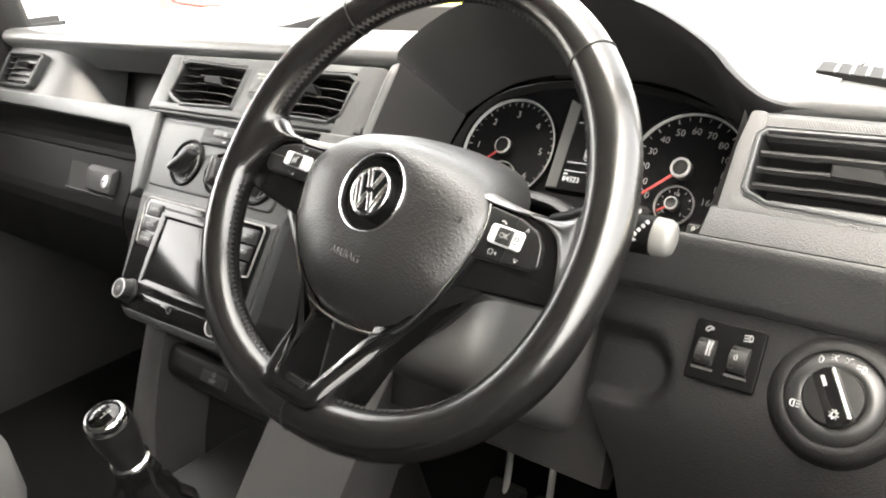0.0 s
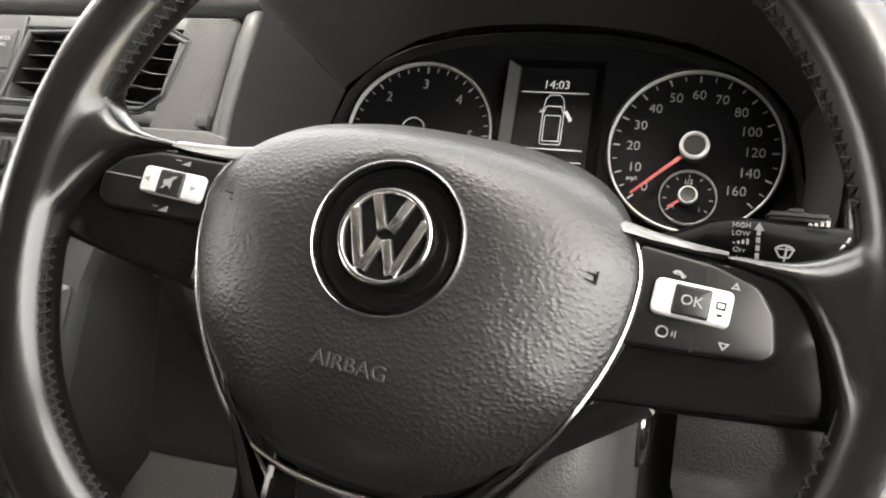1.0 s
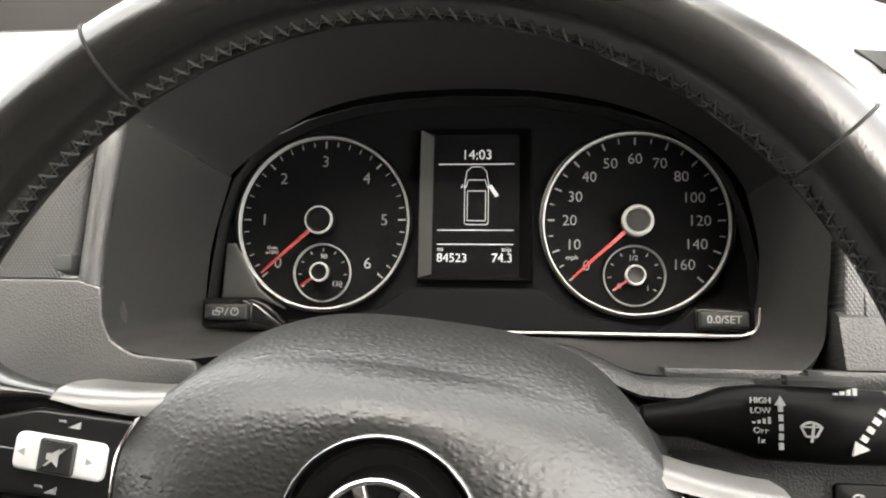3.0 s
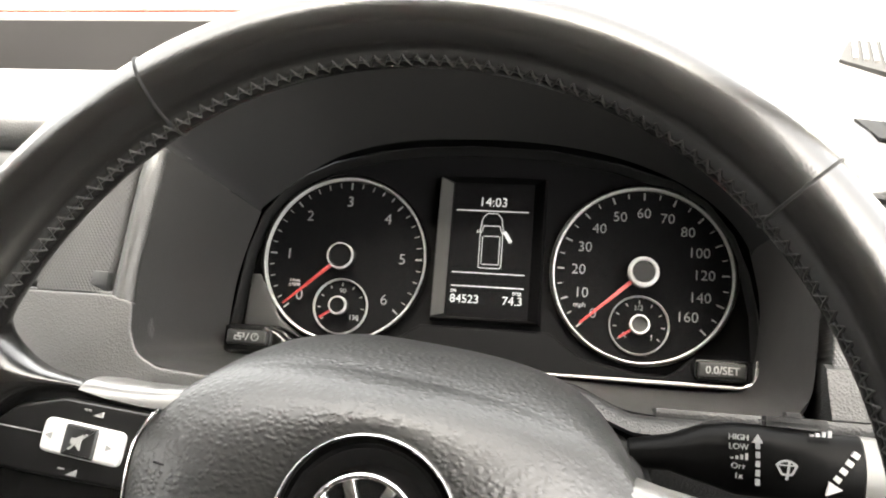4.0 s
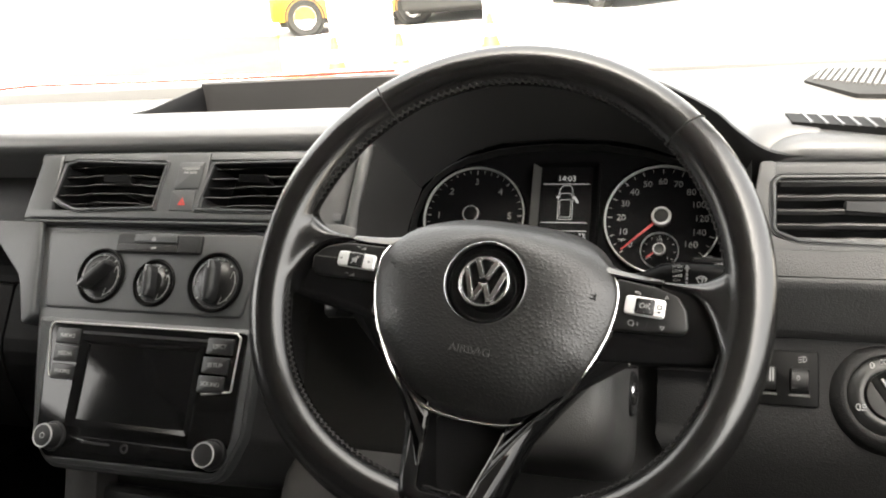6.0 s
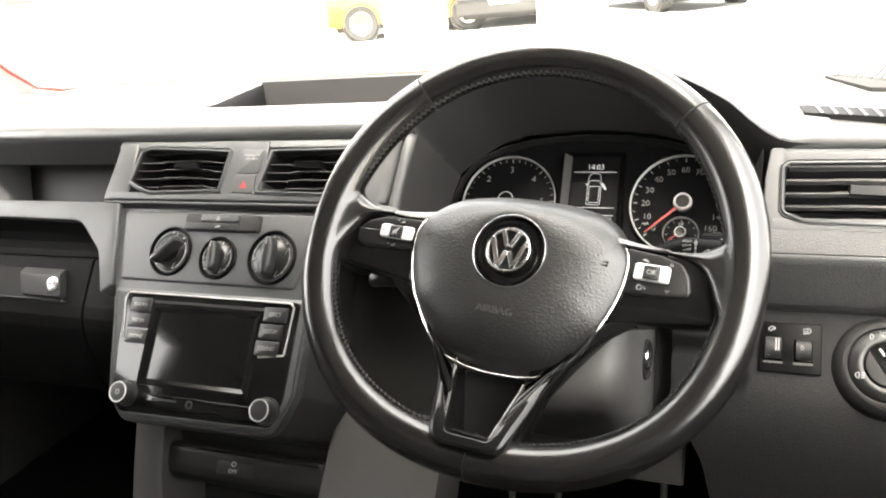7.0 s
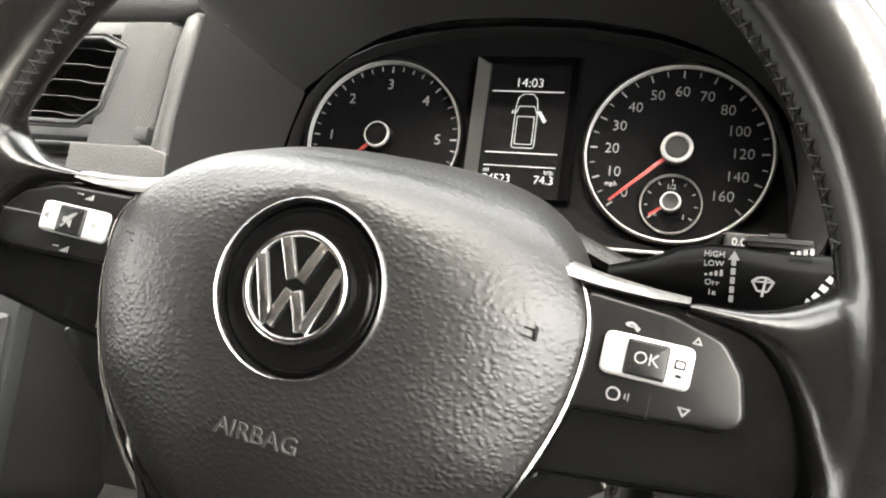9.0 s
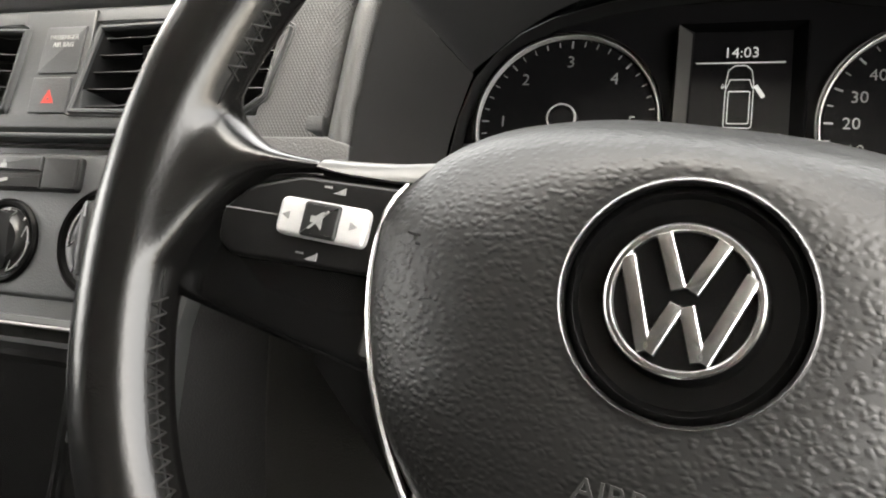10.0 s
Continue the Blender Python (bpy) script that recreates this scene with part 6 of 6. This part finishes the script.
# side spokes with button pads
for s in (-1, 1):
    def mx(pts):
        return [(p[0] * s, p[1]) for p in pts]

    sp_o = round_poly(mx([(0.060, 0.024), (0.118, 0.0225), (0.150, 0.020), (0.166, 0.012), (0.166, -0.026), (0.150, -0.0285), (0.118, -0.033), (0.070, -0.040)]), 0.006, 3)
    spoke = part("spoke", slab(sp_o, -0.044, -0.0225, 0.004), M_PIANO, sw, "gloss black spoke")
    bnd = []
    for x, yt, yb, zf in ((0.116, 0.0268, 0.0215, -0.0200), (0.105, 0.0272, 0.0205, -0.0195), (0.090, 0.0285, 0.0205, -0.0190), (0.075, 0.0310, 0.0215, -0.0188), (0.056, 0.0350, 0.0240, -0.0188)):
        yb = yb if s < 0 else 0.3 * yt + 0.7 * yb
        bnd.append([(s * x, y, z) for y, z in ((yt, -0.050), (yt, -0.034), (yt - 0.0008, zf - 0.008), (yt - 0.0022, zf - 0.0035), (yt - 0.0042, zf - 0.0008), (yb, zf), (yb, -0.050))])
    part("satin_band", loft(bnd), M_BAND, spoke, "satin band along the spoke", smooth=60)
    if s < 0:
        pad = round_poly([(-0.146, 0.0035), (-0.137, 0.0125), (-0.120, 0.0180), (-0.086, 0.0190), (-0.082, -0.0050), (-0.092, -0.0085), (-0.139, -0.0105), (-0.145, -0.0065)], [0.006, 0.01, 0.008, 0.002, 0.002, 0.004, 0.006, 0.004], 3)
        cx, cy = -0.1082, 0.0047
    else:
        pad = round_poly([(0.0865, 0.0210), (0.112, 0.0190), (0.128, 0.0145), (0.1345, 0.0060), (0.1375, -0.0070), (0.133, -0.0110), (0.112, -0.0130), (0.084, -0.0155)], [0.002, 0.004, 0.008, 0.008, 0.005, 0.005, 0.003, 0.002], 3)
        cx, cy = 0.1075, 0.0040
    bp = part("button_pad", slab(pad, -0.030, -0.0195, 0.0016), M_KEY, spoke, "smooth black button pad")
    hwk, hhk = (0.0156, 0.0060) if s < 0 else (0.0133, 0.0065)
    rk = round_poly(box_poly(cx - hwk, cy - hhk, cx + hwk, cy + hhk), 0.0028, 4)
    part("rocker", slab(rk, -0.022, -0.0170, 0.0016), M_SILVER, bp, "silver rocker surround")
    part("centre_key", slab(round_poly(box_poly(cx - 0.0062, cy - 0.0054, cx + 0.0062, cy + 0.0054), 0.001), -0.0185, -0.0158, 0.0010), M_SATIN, bp)
    if s > 0:
        letters("OK", 0.0052, M_GREYPRINT, bp, cx, cy, -0.0157, depth=0.0001)
        part("dividing_line", bar(0.1105, 0.0195, 0.1110, 0.0098, 0.0004, -0.0198, -0.0192), M_DARK, bp)
        part("dividing_line", bar(0.1105, -0.0036, 0.1105, -0.0130, 0.0004, -0.0198, -0.0192), M_DARK, bp)
        part("up_icon", ring([(0.1190, 0.0118), (0.1220, 0.0118), (0.1205, 0.0142)], [(0.1197, 0.0122), (0.1213, 0.0122), (0.1205, 0.0134)], -0.0198, -0.0190), M_GREYPRINT, bp)
        part("down_icon", ring([(0.1205, -0.0098), (0.1225, -0.0070), (0.1185, -0.0070)], [(0.1205, -0.0089), (0.1215, -0.0074), (0.1195, -0.0074)], -0.0198, -0.0190), M_WHITE, bp)
        part("phone_icon", merged([ring(arc(0.1010, 0.0120, 0.0022, 20, 150, 8), arc(0.1010, 0.0120, 0.0014, 20, 150, 8), -0.0198, -0.0190), bar(0.1027, 0.0118, 0.1033, 0.0130, 0.0012, -0.0198, -0.0190)]), M_GREYPRINT, bp)
        part("voice_icon", merged([ring(arc(0.1000, -0.0080, 0.0022, -60, 240, 12), arc(0.1000, -0.0080, 0.0016, -60, 240, 12), -0.0198, -0.0190), bar(0.1035, -0.0088, 0.1035, -0.0072, 0.0004, -0.0198, -0.0190), bar(0.1045, -0.0092, 0.1045, -0.0068, 0.0004, -0.0198, -0.0190)]), M_WHITE, bp)
        part("rocker_icon", merged([ring(box_poly(cx + 0.0080, cy - 0.0006, cx + 0.0112, cy + 0.0022), box_poly(cx + 0.0085, cy, cx + 0.0107, cy + 0.0016), -0.0172, -0.0166), bar(cx + 0.0087, cy - 0.0026, cx + 0.0105, cy - 0.0026, 0.0010, -0.0172, -0.0166)]), M_DARK, bp)
    else:
        part("mute_icon", merged([slab([(cx - 0.0028, cy - 0.0010), (cx - 0.0012, cy - 0.0010), (cx + 0.0012, cy - 0.0028), (cx + 0.0012, cy + 0.0028), (cx - 0.0012, cy + 0.0010), (cx - 0.0028, cy + 0.0010)], -0.0160, -0.0154), bar(cx - 0.003, cy - 0.003, cx + 0.0028, cy + 0.003, 0.0006, -0.0160, -0.0152)]), M_GREYPRINT, bp)
        part("volume_icon", merged([slab([(-0.1075, 0.0138), (-0.1035, 0.0138), (-0.1035, 0.0160)], -0.0198, -0.0190), bar(-0.1110, 0.0155, -0.1085, 0.0155, 0.0006, -0.0198, -0.0190)]), M_GREYPRINT, bp)
        part("volume_icon", merged([slab([(-0.1120, -0.0075), (-0.1080, -0.0075), (-0.1080, -0.0050)], -0.0198, -0.0190), bar(-0.1155, -0.0058, -0.1130, -0.0058, 0.0006, -0.0198, -0.0190)]), M_WHITE, bp)
        part("rocker_icon", slab([(cx + 0.0100, cy - 0.0012), (cx + 0.0125, cy), (cx + 0.0100, cy + 0.0012)], -0.0172, -0.0166), M_GREYPRINT, bp)
        part("rocker_icon", slab([(cx - 0.0112, cy - 0.0012), (cx - 0.0137, cy), (cx - 0.0112, cy + 0.0012)], -0.0172, -0.0166), M_GREYPRINT, bp)
        part("dividing_line", bar(-0.1445, 0.0040, -0.1245, 0.0045, 0.0004, -0.0198, -0.0192), M_GREYPRINT, bp)
        part("lower_tab", block(-0.0890, -0.0800, -0.0330, -0.0215, -0.032, -0.0210, 0.0015), M_CAP, spoke, "small grey tab")

# two-legged lower spoke
FOOT = [(0.100, -0.030), (0.114, -0.0325), (0.095, -0.0370), (0.083, -0.0450), (0.0610, -0.0760), (0.0445, -0.1020), (0.0365, -0.1300), (0.0310, -0.1510), (0.0235, -0.1585)]
leg_o = even(round_poly([(0.0, -0.030)] + FOOT + [(-x, y) for x, y in reversed(FOOT)], [0, 0.002, 0.002, 0.012, 0.012, 0.02, 0.02, 0.02, 0.006, 0.006, 0.006, 0.006, 0.02, 0.02, 0.02, 0.012, 0.012, 0.002, 0.002], 4), 96)
leg_i = even(round_poly([(0.0, -0.084), (0.0310, -0.084), (0.0272, -0.103), (0.0185, -0.1415), (0.0160, -0.1446), (-0.0160, -0.1446), (-0.0185, -0.1415), (-0.0272, -0.103), (-0.0310, -0.084)], [0, 0.003, 0.01, 0.006, 0.004, 0.004, 0.006, 0.01, 0.003], 3), 96)


def foot_z(y, front):
    t = min(1.0, max(0.0, (-0.088 - y) / 0.068))
    return front + 0.0262 * t * t * (3 - 2 * t)


lower = part("lower_spoke", loft([[(x, y, -0.048) for x, y in leg_o], [(x, y, foot_z(y, -0.0300)) for x, y in leg_o], [(x, y, foot_z(y, -0.0272)) for x, y in inset_poly(leg_o, 0.0014)], [(x, y, foot_z(y, -0.0246)) for x, y in inset_poly(leg_o, 0.0045)], [(x, y, foot_z(y, -0.0240)) for x, y in inset_poly(leg_o, 0.0060)], [(x, y, foot_z(y, -0.0240)) for x, y in inset_poly(leg_i, -0.0022)], [(x, y, foot_z(y, -0.0252)) for x, y in leg_i], [(x, y, -0.046) for x, y in leg_i]], False, False), M_PIANO, sw, "gloss black two-legged lower spoke", smooth=40)
edge_rows = [[(x, y, foot_z(y, z)) for x, y in inset_poly(leg_i, d) if y < -0.0965] for d, z in ((-0.0004, -0.0246), (0.0004, -0.0232), (0.0010, -0.0262))]
few = min(len(row) for row in edge_rows)
part("spoke_edge", loft([row[:few] for row in edge_rows], closed=False), M_CHROME, lower, "bright inner edge")
part("foot_back", slab(round_poly([(-0.030, -0.095), (0.030, -0.095), (0.020, -0.146), (-0.020, -0.146)], 0.004), -0.060, -0.050), M_SHAFT, lower)
part("hub_back", slab(round_poly([(-0.075, 0.020), (0.075, 0.020), (0.070, -0.040), (0.045, -0.088), (-0.045, -0.088), (-0.070, -0.040)], 0.02), -0.068, -0.034, 0.006), M_DARK, sw, "dark hub behind the cover")

# ---------------------------------------------------------------- gear lever, seat, pedals
gl_t = thing("gear_lever", pose(-0.317, -0.066, -0.362), "gear lever with chrome-topped black knob and leather boot", "gear lever")
part("knob", lathe([(0.0, 0.125), (0.012, 0.124), (0.019, 0.119), (0.0225, 0.110), (0.0225, 0.098), (0.0195, 0.080), (0.0175, 0.066), (0.0165, 0.058), (0.0, 0.058)], 40), M_SATIN, gl_t, "satin black knob", pose(0, 0, 0, 14, 6, 0), smooth=60)
part("knob_cap", lathe([(0.0, 0.1290), (0.008, 0.1284), (0.0145, 0.1262), (0.0172, 0.1240), (0.0172, 0.1200)], 40), M_PIANO, gl_t, "gloss black cap with gear pattern", pose(0, 0, 0, 14, 6, 0), smooth=60)
part("cap_ring", lathe([(0.0170, 0.1230), (0.0176, 0.1252), (0.0192, 0.1248), (0.0214, 0.1210), (0.0222, 0.1150), (0.0214, 0.1130)], 40), M_CHROME, gl_t, "chrome ring round the cap", pose(0, 0, 0, 14, 6, 0), smooth=60)
part("gear_pattern", merged([bar(-0.006, 0.0, 0.006, 0.0, 0.0008, 0.1262, 0.1288)] + [bar(x, -0.006, x, 0.006, 0.0008, 0.1262, 0.1286) for x in (-0.006, 0.0, 0.006)]), M_WHITE, gl_t, "", pose(0, 0, 0, 14, 6, 0))
part("collar", lathe([(0.0175, 0.060), (0.0200, 0.058), (0.0200, 0.052), (0.0175, 0.050)], 36), M_CHROME, gl_t, "chrome collar", pose(0, 0, 0, 14, 6, 0))
boot = []
for k in range(9):
    t = k / 8
    r = 0.018 + 0.045 * t ** 1.4 + 0.004 * math.sin(t * 20)
    boot.append([(r * (1 + 0.06 * math.sin(7 * a + 3 * t)) * math.cos(a) + 0.008 * (1 - t), r * (1 + 0.06 * math.sin(7 * a + 3 * t)) * math.sin(a) - 0.012 * (1 - t), 0.050 - 0.10 * t) for a in (2 * math.pi * j / 28 for j in range(28))])
part("boot", loft(boot), M_LEATHER, gl_t, "creased black leather boot", smooth=70)
part("surround", lathe([(0.060, -0.052), (0.064, -0.046), (0.072, -0.048), (0.074, -0.056)], 36), M_SATIN, gl_t)
tun = thing("gear_console", pose(0, 0, 0), "dark plastic console under the gear lever", "console")
hs = part("housing", loft([[(x, y, FLOOR) for x, y in round_poly(box_poly(-0.41, -0.42, -0.17, 0.25), 0.03)], [(x, y, -0.43) for x, y in round_poly(box_poly(-0.39, -0.40, -0.19, 0.22), 0.03)], [(x, y, -0.408) for x, y in round_poly(box_poly(-0.385, -0.39, -0.195, 0.21), 0.03)]]), M_DARK, tun, "black moulded housing", smooth=45)
part("top_plate", slab(round_poly(box_poly(-0.380, -0.380, -0.200, 0.200), 0.028), -0.410, -0.399, 0.004), M_SATIN, tun, "satin black top plate")
part("side_strip", block(-0.196, -0.190, -0.36, 0.19, -0.440, -0.412, 0.002), M_GREY, hs, "grey side strip")

seat = thing("passenger_seat", pose(-0.655, -0.370, -0.335), "grey cloth passenger seat beside the gear lever", "seat")
sq = round_poly(box_poly(-0.24, -0.26, 0.24, 0.24), 0.08, 5)
part("cushion", loft([[(x * 0.94, y * 0.94, -0.10) for x, y in sq], [(x, y, -0.04) for x, y in sq], [(x * 0.985, y * 0.985, 0.02) for x, y in sq], [(x * 0.93, y * 0.93, 0.048) for x, y in sq], [(x * 0.8, y * 0.8, 0.050) for x, y in sq], [(x * 0.6, y * 0.6, 0.040) for x, y in sq]]), M_CLOTH, seat, smooth=70)
part("base", block(-0.20, 0.20, -0.22, 0.20, -0.255, -0.09, 0.02), M_DARK, seat)

for x, y, w in ((-0.122, 0.335, 0.055), (-0.058, 0.335, 0.045), (0.075, 0.36, 0.045)):
    pd = thing("pedal", pose(x, y, -0.44), "dark foot pedal on a bright steel arm", "pedal", "foot pedals")
    part("pad", moved(block(-w / 2, w / 2, -0.032, 0.032, -0.006, 0.008, 0.004), pose(0, -0.05, -0.09, 50)), M_RUBBER, pd)
    part("arm", sweep([(0, -0.045, -0.085), (0, -0.02, 0.0), (0, 0.04, 0.10), (0, 0.08, 0.24)], 0.0045, False, 8), M_EDGE, pd, "bright steel arm")

# ---------------------------------------------------------------- the yard outside


def wheel_of(parent, x, y, r, side):
    t = part("wheel", moved(lathe([(r * 0.62, -0.09), (r * 0.93, -0.10), (r, -0.075), (r, 0.075), (r * 0.93, 0.10), (r * 0.62, 0.09), (r * 0.62, -0.09)], 40), pose(x, y, r, 0, 90, 0)), M_RUBBER, parent, "black tyre on alloy rim")
    sx = side
    part("rim", moved(lathe([(r * 0.64, 0.02), (r * 0.62, 0.085), (r * 0.56, 0.07), (r * 0.54, 0.01), (0, 0.01)], 36), pose(x, y, r, 0, 90 * sx, 0)), M_ALLOY, t, "silver alloy rim")
    sp_ = []
    for k in range(5):
        a = 2 * math.pi * k / 5 + 0.3
        for d in (-0.12, 0.12):
            sp_.append(bar(0.03 * math.cos(a), 0.03 * math.sin(a), r * 0.58 * math.cos(a + d), r * 0.58 * math.sin(a + d), 0.05, 0.03, 0.075))
    part("spokes", moved(merged(sp_), pose(x, y, r, 0, 90 * sx, 0)), M_ALLOY, t)
    part("arch", moved(lathe([(r * 1.02, -0.09), (r * 1.13, -0.09), (r * 1.13, 0.11), (r * 1.02, 0.11), (r * 1.02, -0.09)], 30), pose(x, y, r, 0, 90, 0)), M_RUBBER, t)


def car_thing(name, m, paint, label, length, width, height, wr, tall=False):
    """A parked car: side outline drawn across its width, with glass, wheels, lamps and plate."""
    c = thing(name, m, label, "car", "parked cars")
    h = height
    if tall:
        side = [(-0.50, 0.22), (-0.50, 0.55), (-0.47, 0.62), (-0.28, 0.66), (-0.18, 0.97), (-0.10, 1.0), (0.40, 1.0), (0.47, 0.95), (0.50, 0.60), (0.50, 0.22)]
    else:
        side = [(-0.50, 0.18), (-0.50, 0.45), (-0.46, 0.55), (-0.24, 0.64), (-0.10, 0.95), (-0.02, 1.0), (0.25, 1.0), (0.42, 0.80), (0.49, 0.62), (0.50, 0.20)]
    prof = round_poly([(a * length, b * h) for a, b in side], 0.09, 4)
    hw = width / 2
    cen = 0.5 * h
    first = [(-hw * 0.99, y * 0.97, (z - cen) * 0.96 + cen) for y, z in prof]
    last = [(hw * 0.99, y * 0.97, (z - cen) * 0.96 + cen) for y, z in prof]
    part("body", loft([first] + [[(x, y, z) for y, z in prof] for x in (-hw * 0.95, 0, hw * 0.95)] + [last]), paint, c, smooth=40)
    for s in (-1, 1):
        g = [(-0.16, 0.66), (-0.07, 0.93), (0.24, 0.93), (0.40, 0.70)] if not tall else [(-0.24, 0.68), (-0.14, 0.94), (0.44, 0.94), (0.46, 0.68)]
        gp_ = [(a * length, b * h) for a, b in g]
        part("window", loft([[(s * hw * 0.985, y, z) for y, z in gp_], [(s * (hw * 0.99 + 0.012), y, z) for y, z in gp_]]), M_CARGLASS, c)
        for y in (-0.31 * length, 0.31 * length):
            wheel_of(c, s * (hw - 0.09), y, wr, s)
        part("headlamp", block(s * hw * 0.60 - 0.17, s * hw * 0.60 + 0.17, -length * 0.5 - 0.015, -length * 0.5 + 0.10, h * 0.44, h * 0.53, 0.03), M_ALLOY, c)
    part("grille", block(-hw * 0.42, hw * 0.42, -length * 0.5 - 0.012, -length * 0.5 + 0.05, h * 0.36, h * 0.50, 0.01), M_RUBBER, c)
    part("bumper", block(-hw * 0.97, hw * 0.97, -length * 0.5 - 0.04, -length * 0.5 + 0.2, h * 0.14, h * 0.30, 0.04), M_RUBBER if tall else paint, c)
    part("number_plate", block(-0.26, 0.26, -length * 0.5 - 0.05, -length * 0.5 - 0.02, h * 0.25, h * 0.25 + 0.11, 0.003), M_WHITEPAINT, c, "blank white plate")
    part("floor_pan", block(-hw * 0.9, hw * 0.9, -length * 0.45, length * 0.45, 0.18, 0.32, 0.02), M_RUBBER, c)
    return c


car_thing("parked_car", pose(-6.51, 14.59, G, 0, 0, 120), M_YELLOW, "yellow parked hatchback with silver alloy wheels", 3.3, 1.70, 1.45, 0.33)
car_thing("parked_car", pose(-4.75, 16.4, G, 0, 0, 8), M_BLACKPAINT, "dark off-road car parked facing the van", 4.5, 1.85, 1.8, 0.38, True)
car_thing("parked_car", pose(-1.95, 16.9, G, 0, 0, 35), M_BLACKPAINT, "dark parked car seen across the yard", 4.3, 1.8, 1.6, 0.35, True)
car_thing("parked_car", pose(-6.7, 18.6, G, 0, 0, 10), M_ORANGE, "orange parked car beside the off-road car", 4.2, 1.75, 1.6, 0.34, True)


def white_board(x, y, turn):
    b = thing("display_board", pose(x, y, G, 0, 0, turn), "plain white upright board standing in the sunlit yard", "board", "white boards")
    part("panel", block(-0.54, 0.54, -0.03, 0.03, 0.06, 1.5, 0.012), M_WHITEPAINT, b)
    for s in (-1, 1):
        part("foot", block(s * 0.42 - 0.03, s * 0.42 + 0.03, -0.22, 0.22, 0.0, 0.06, 0.01), M_WHITEPAINT, b)


white_board(-5.5, 12.5, 23)
white_board(-2.75, 12.3, 12)


def cone(x, y):
    c = thing("traffic_cone", pose(x, y, G), "faded yellow traffic cone standing in the yard", "traffic cone", "traffic cones")
    part("base", slab(round_poly(box_poly(-0.19, -0.19, 0.19, 0.19), 0.04), 0, 0.035, 0.01), M_CONE, c)
    part("body", lathe([(0.135, 0.03), (0.12, 0.06), (0.035, 0.44), (0.028, 0.46), (0.0, 0.46)], 28), M_CONE, c)
    part("sleeve", lathe([(0.098, 0.17), (0.066, 0.31), (0.062, 0.31), (0.094, 0.17)], 28), M_WHITEPAINT, c, "pale reflective sleeve")
    return c


for x, y in ((-4.05, 8.3), (-3.22, 8.25), (-2.66, 10.2)):
    cone(x, y)

random.seed(7)
lf = bmesh.new()
for cx, cy, n in ((-0.55, 11.8, 60), (0.6, 11.4, 30), (-5.0, 12.4, 20)):
    for k in range(n):
        x, y, a = cx + random.gauss(0, 0.35), cy + random.gauss(0, 0.10), random.uniform(0, 6.3)
        m = pose(x, y, G + 0.012 + random.random() * 0.02, random.uniform(-25, 25), random.uniform(-25, 25), math.degrees(a))
        vs = [lf.verts.new(m @ Vector(p)) for p in ((-0.03, 0, 0), (0, -0.018, 0.006), (0.035, 0, 0), (0, 0.018, 0.006))]
        lf.faces.new(vs)
tagged(part("leaf_litter", lf, M_LEAF, None, "scattered dry leaf litter along the yard"), category="leaf litter", kind="stuff")
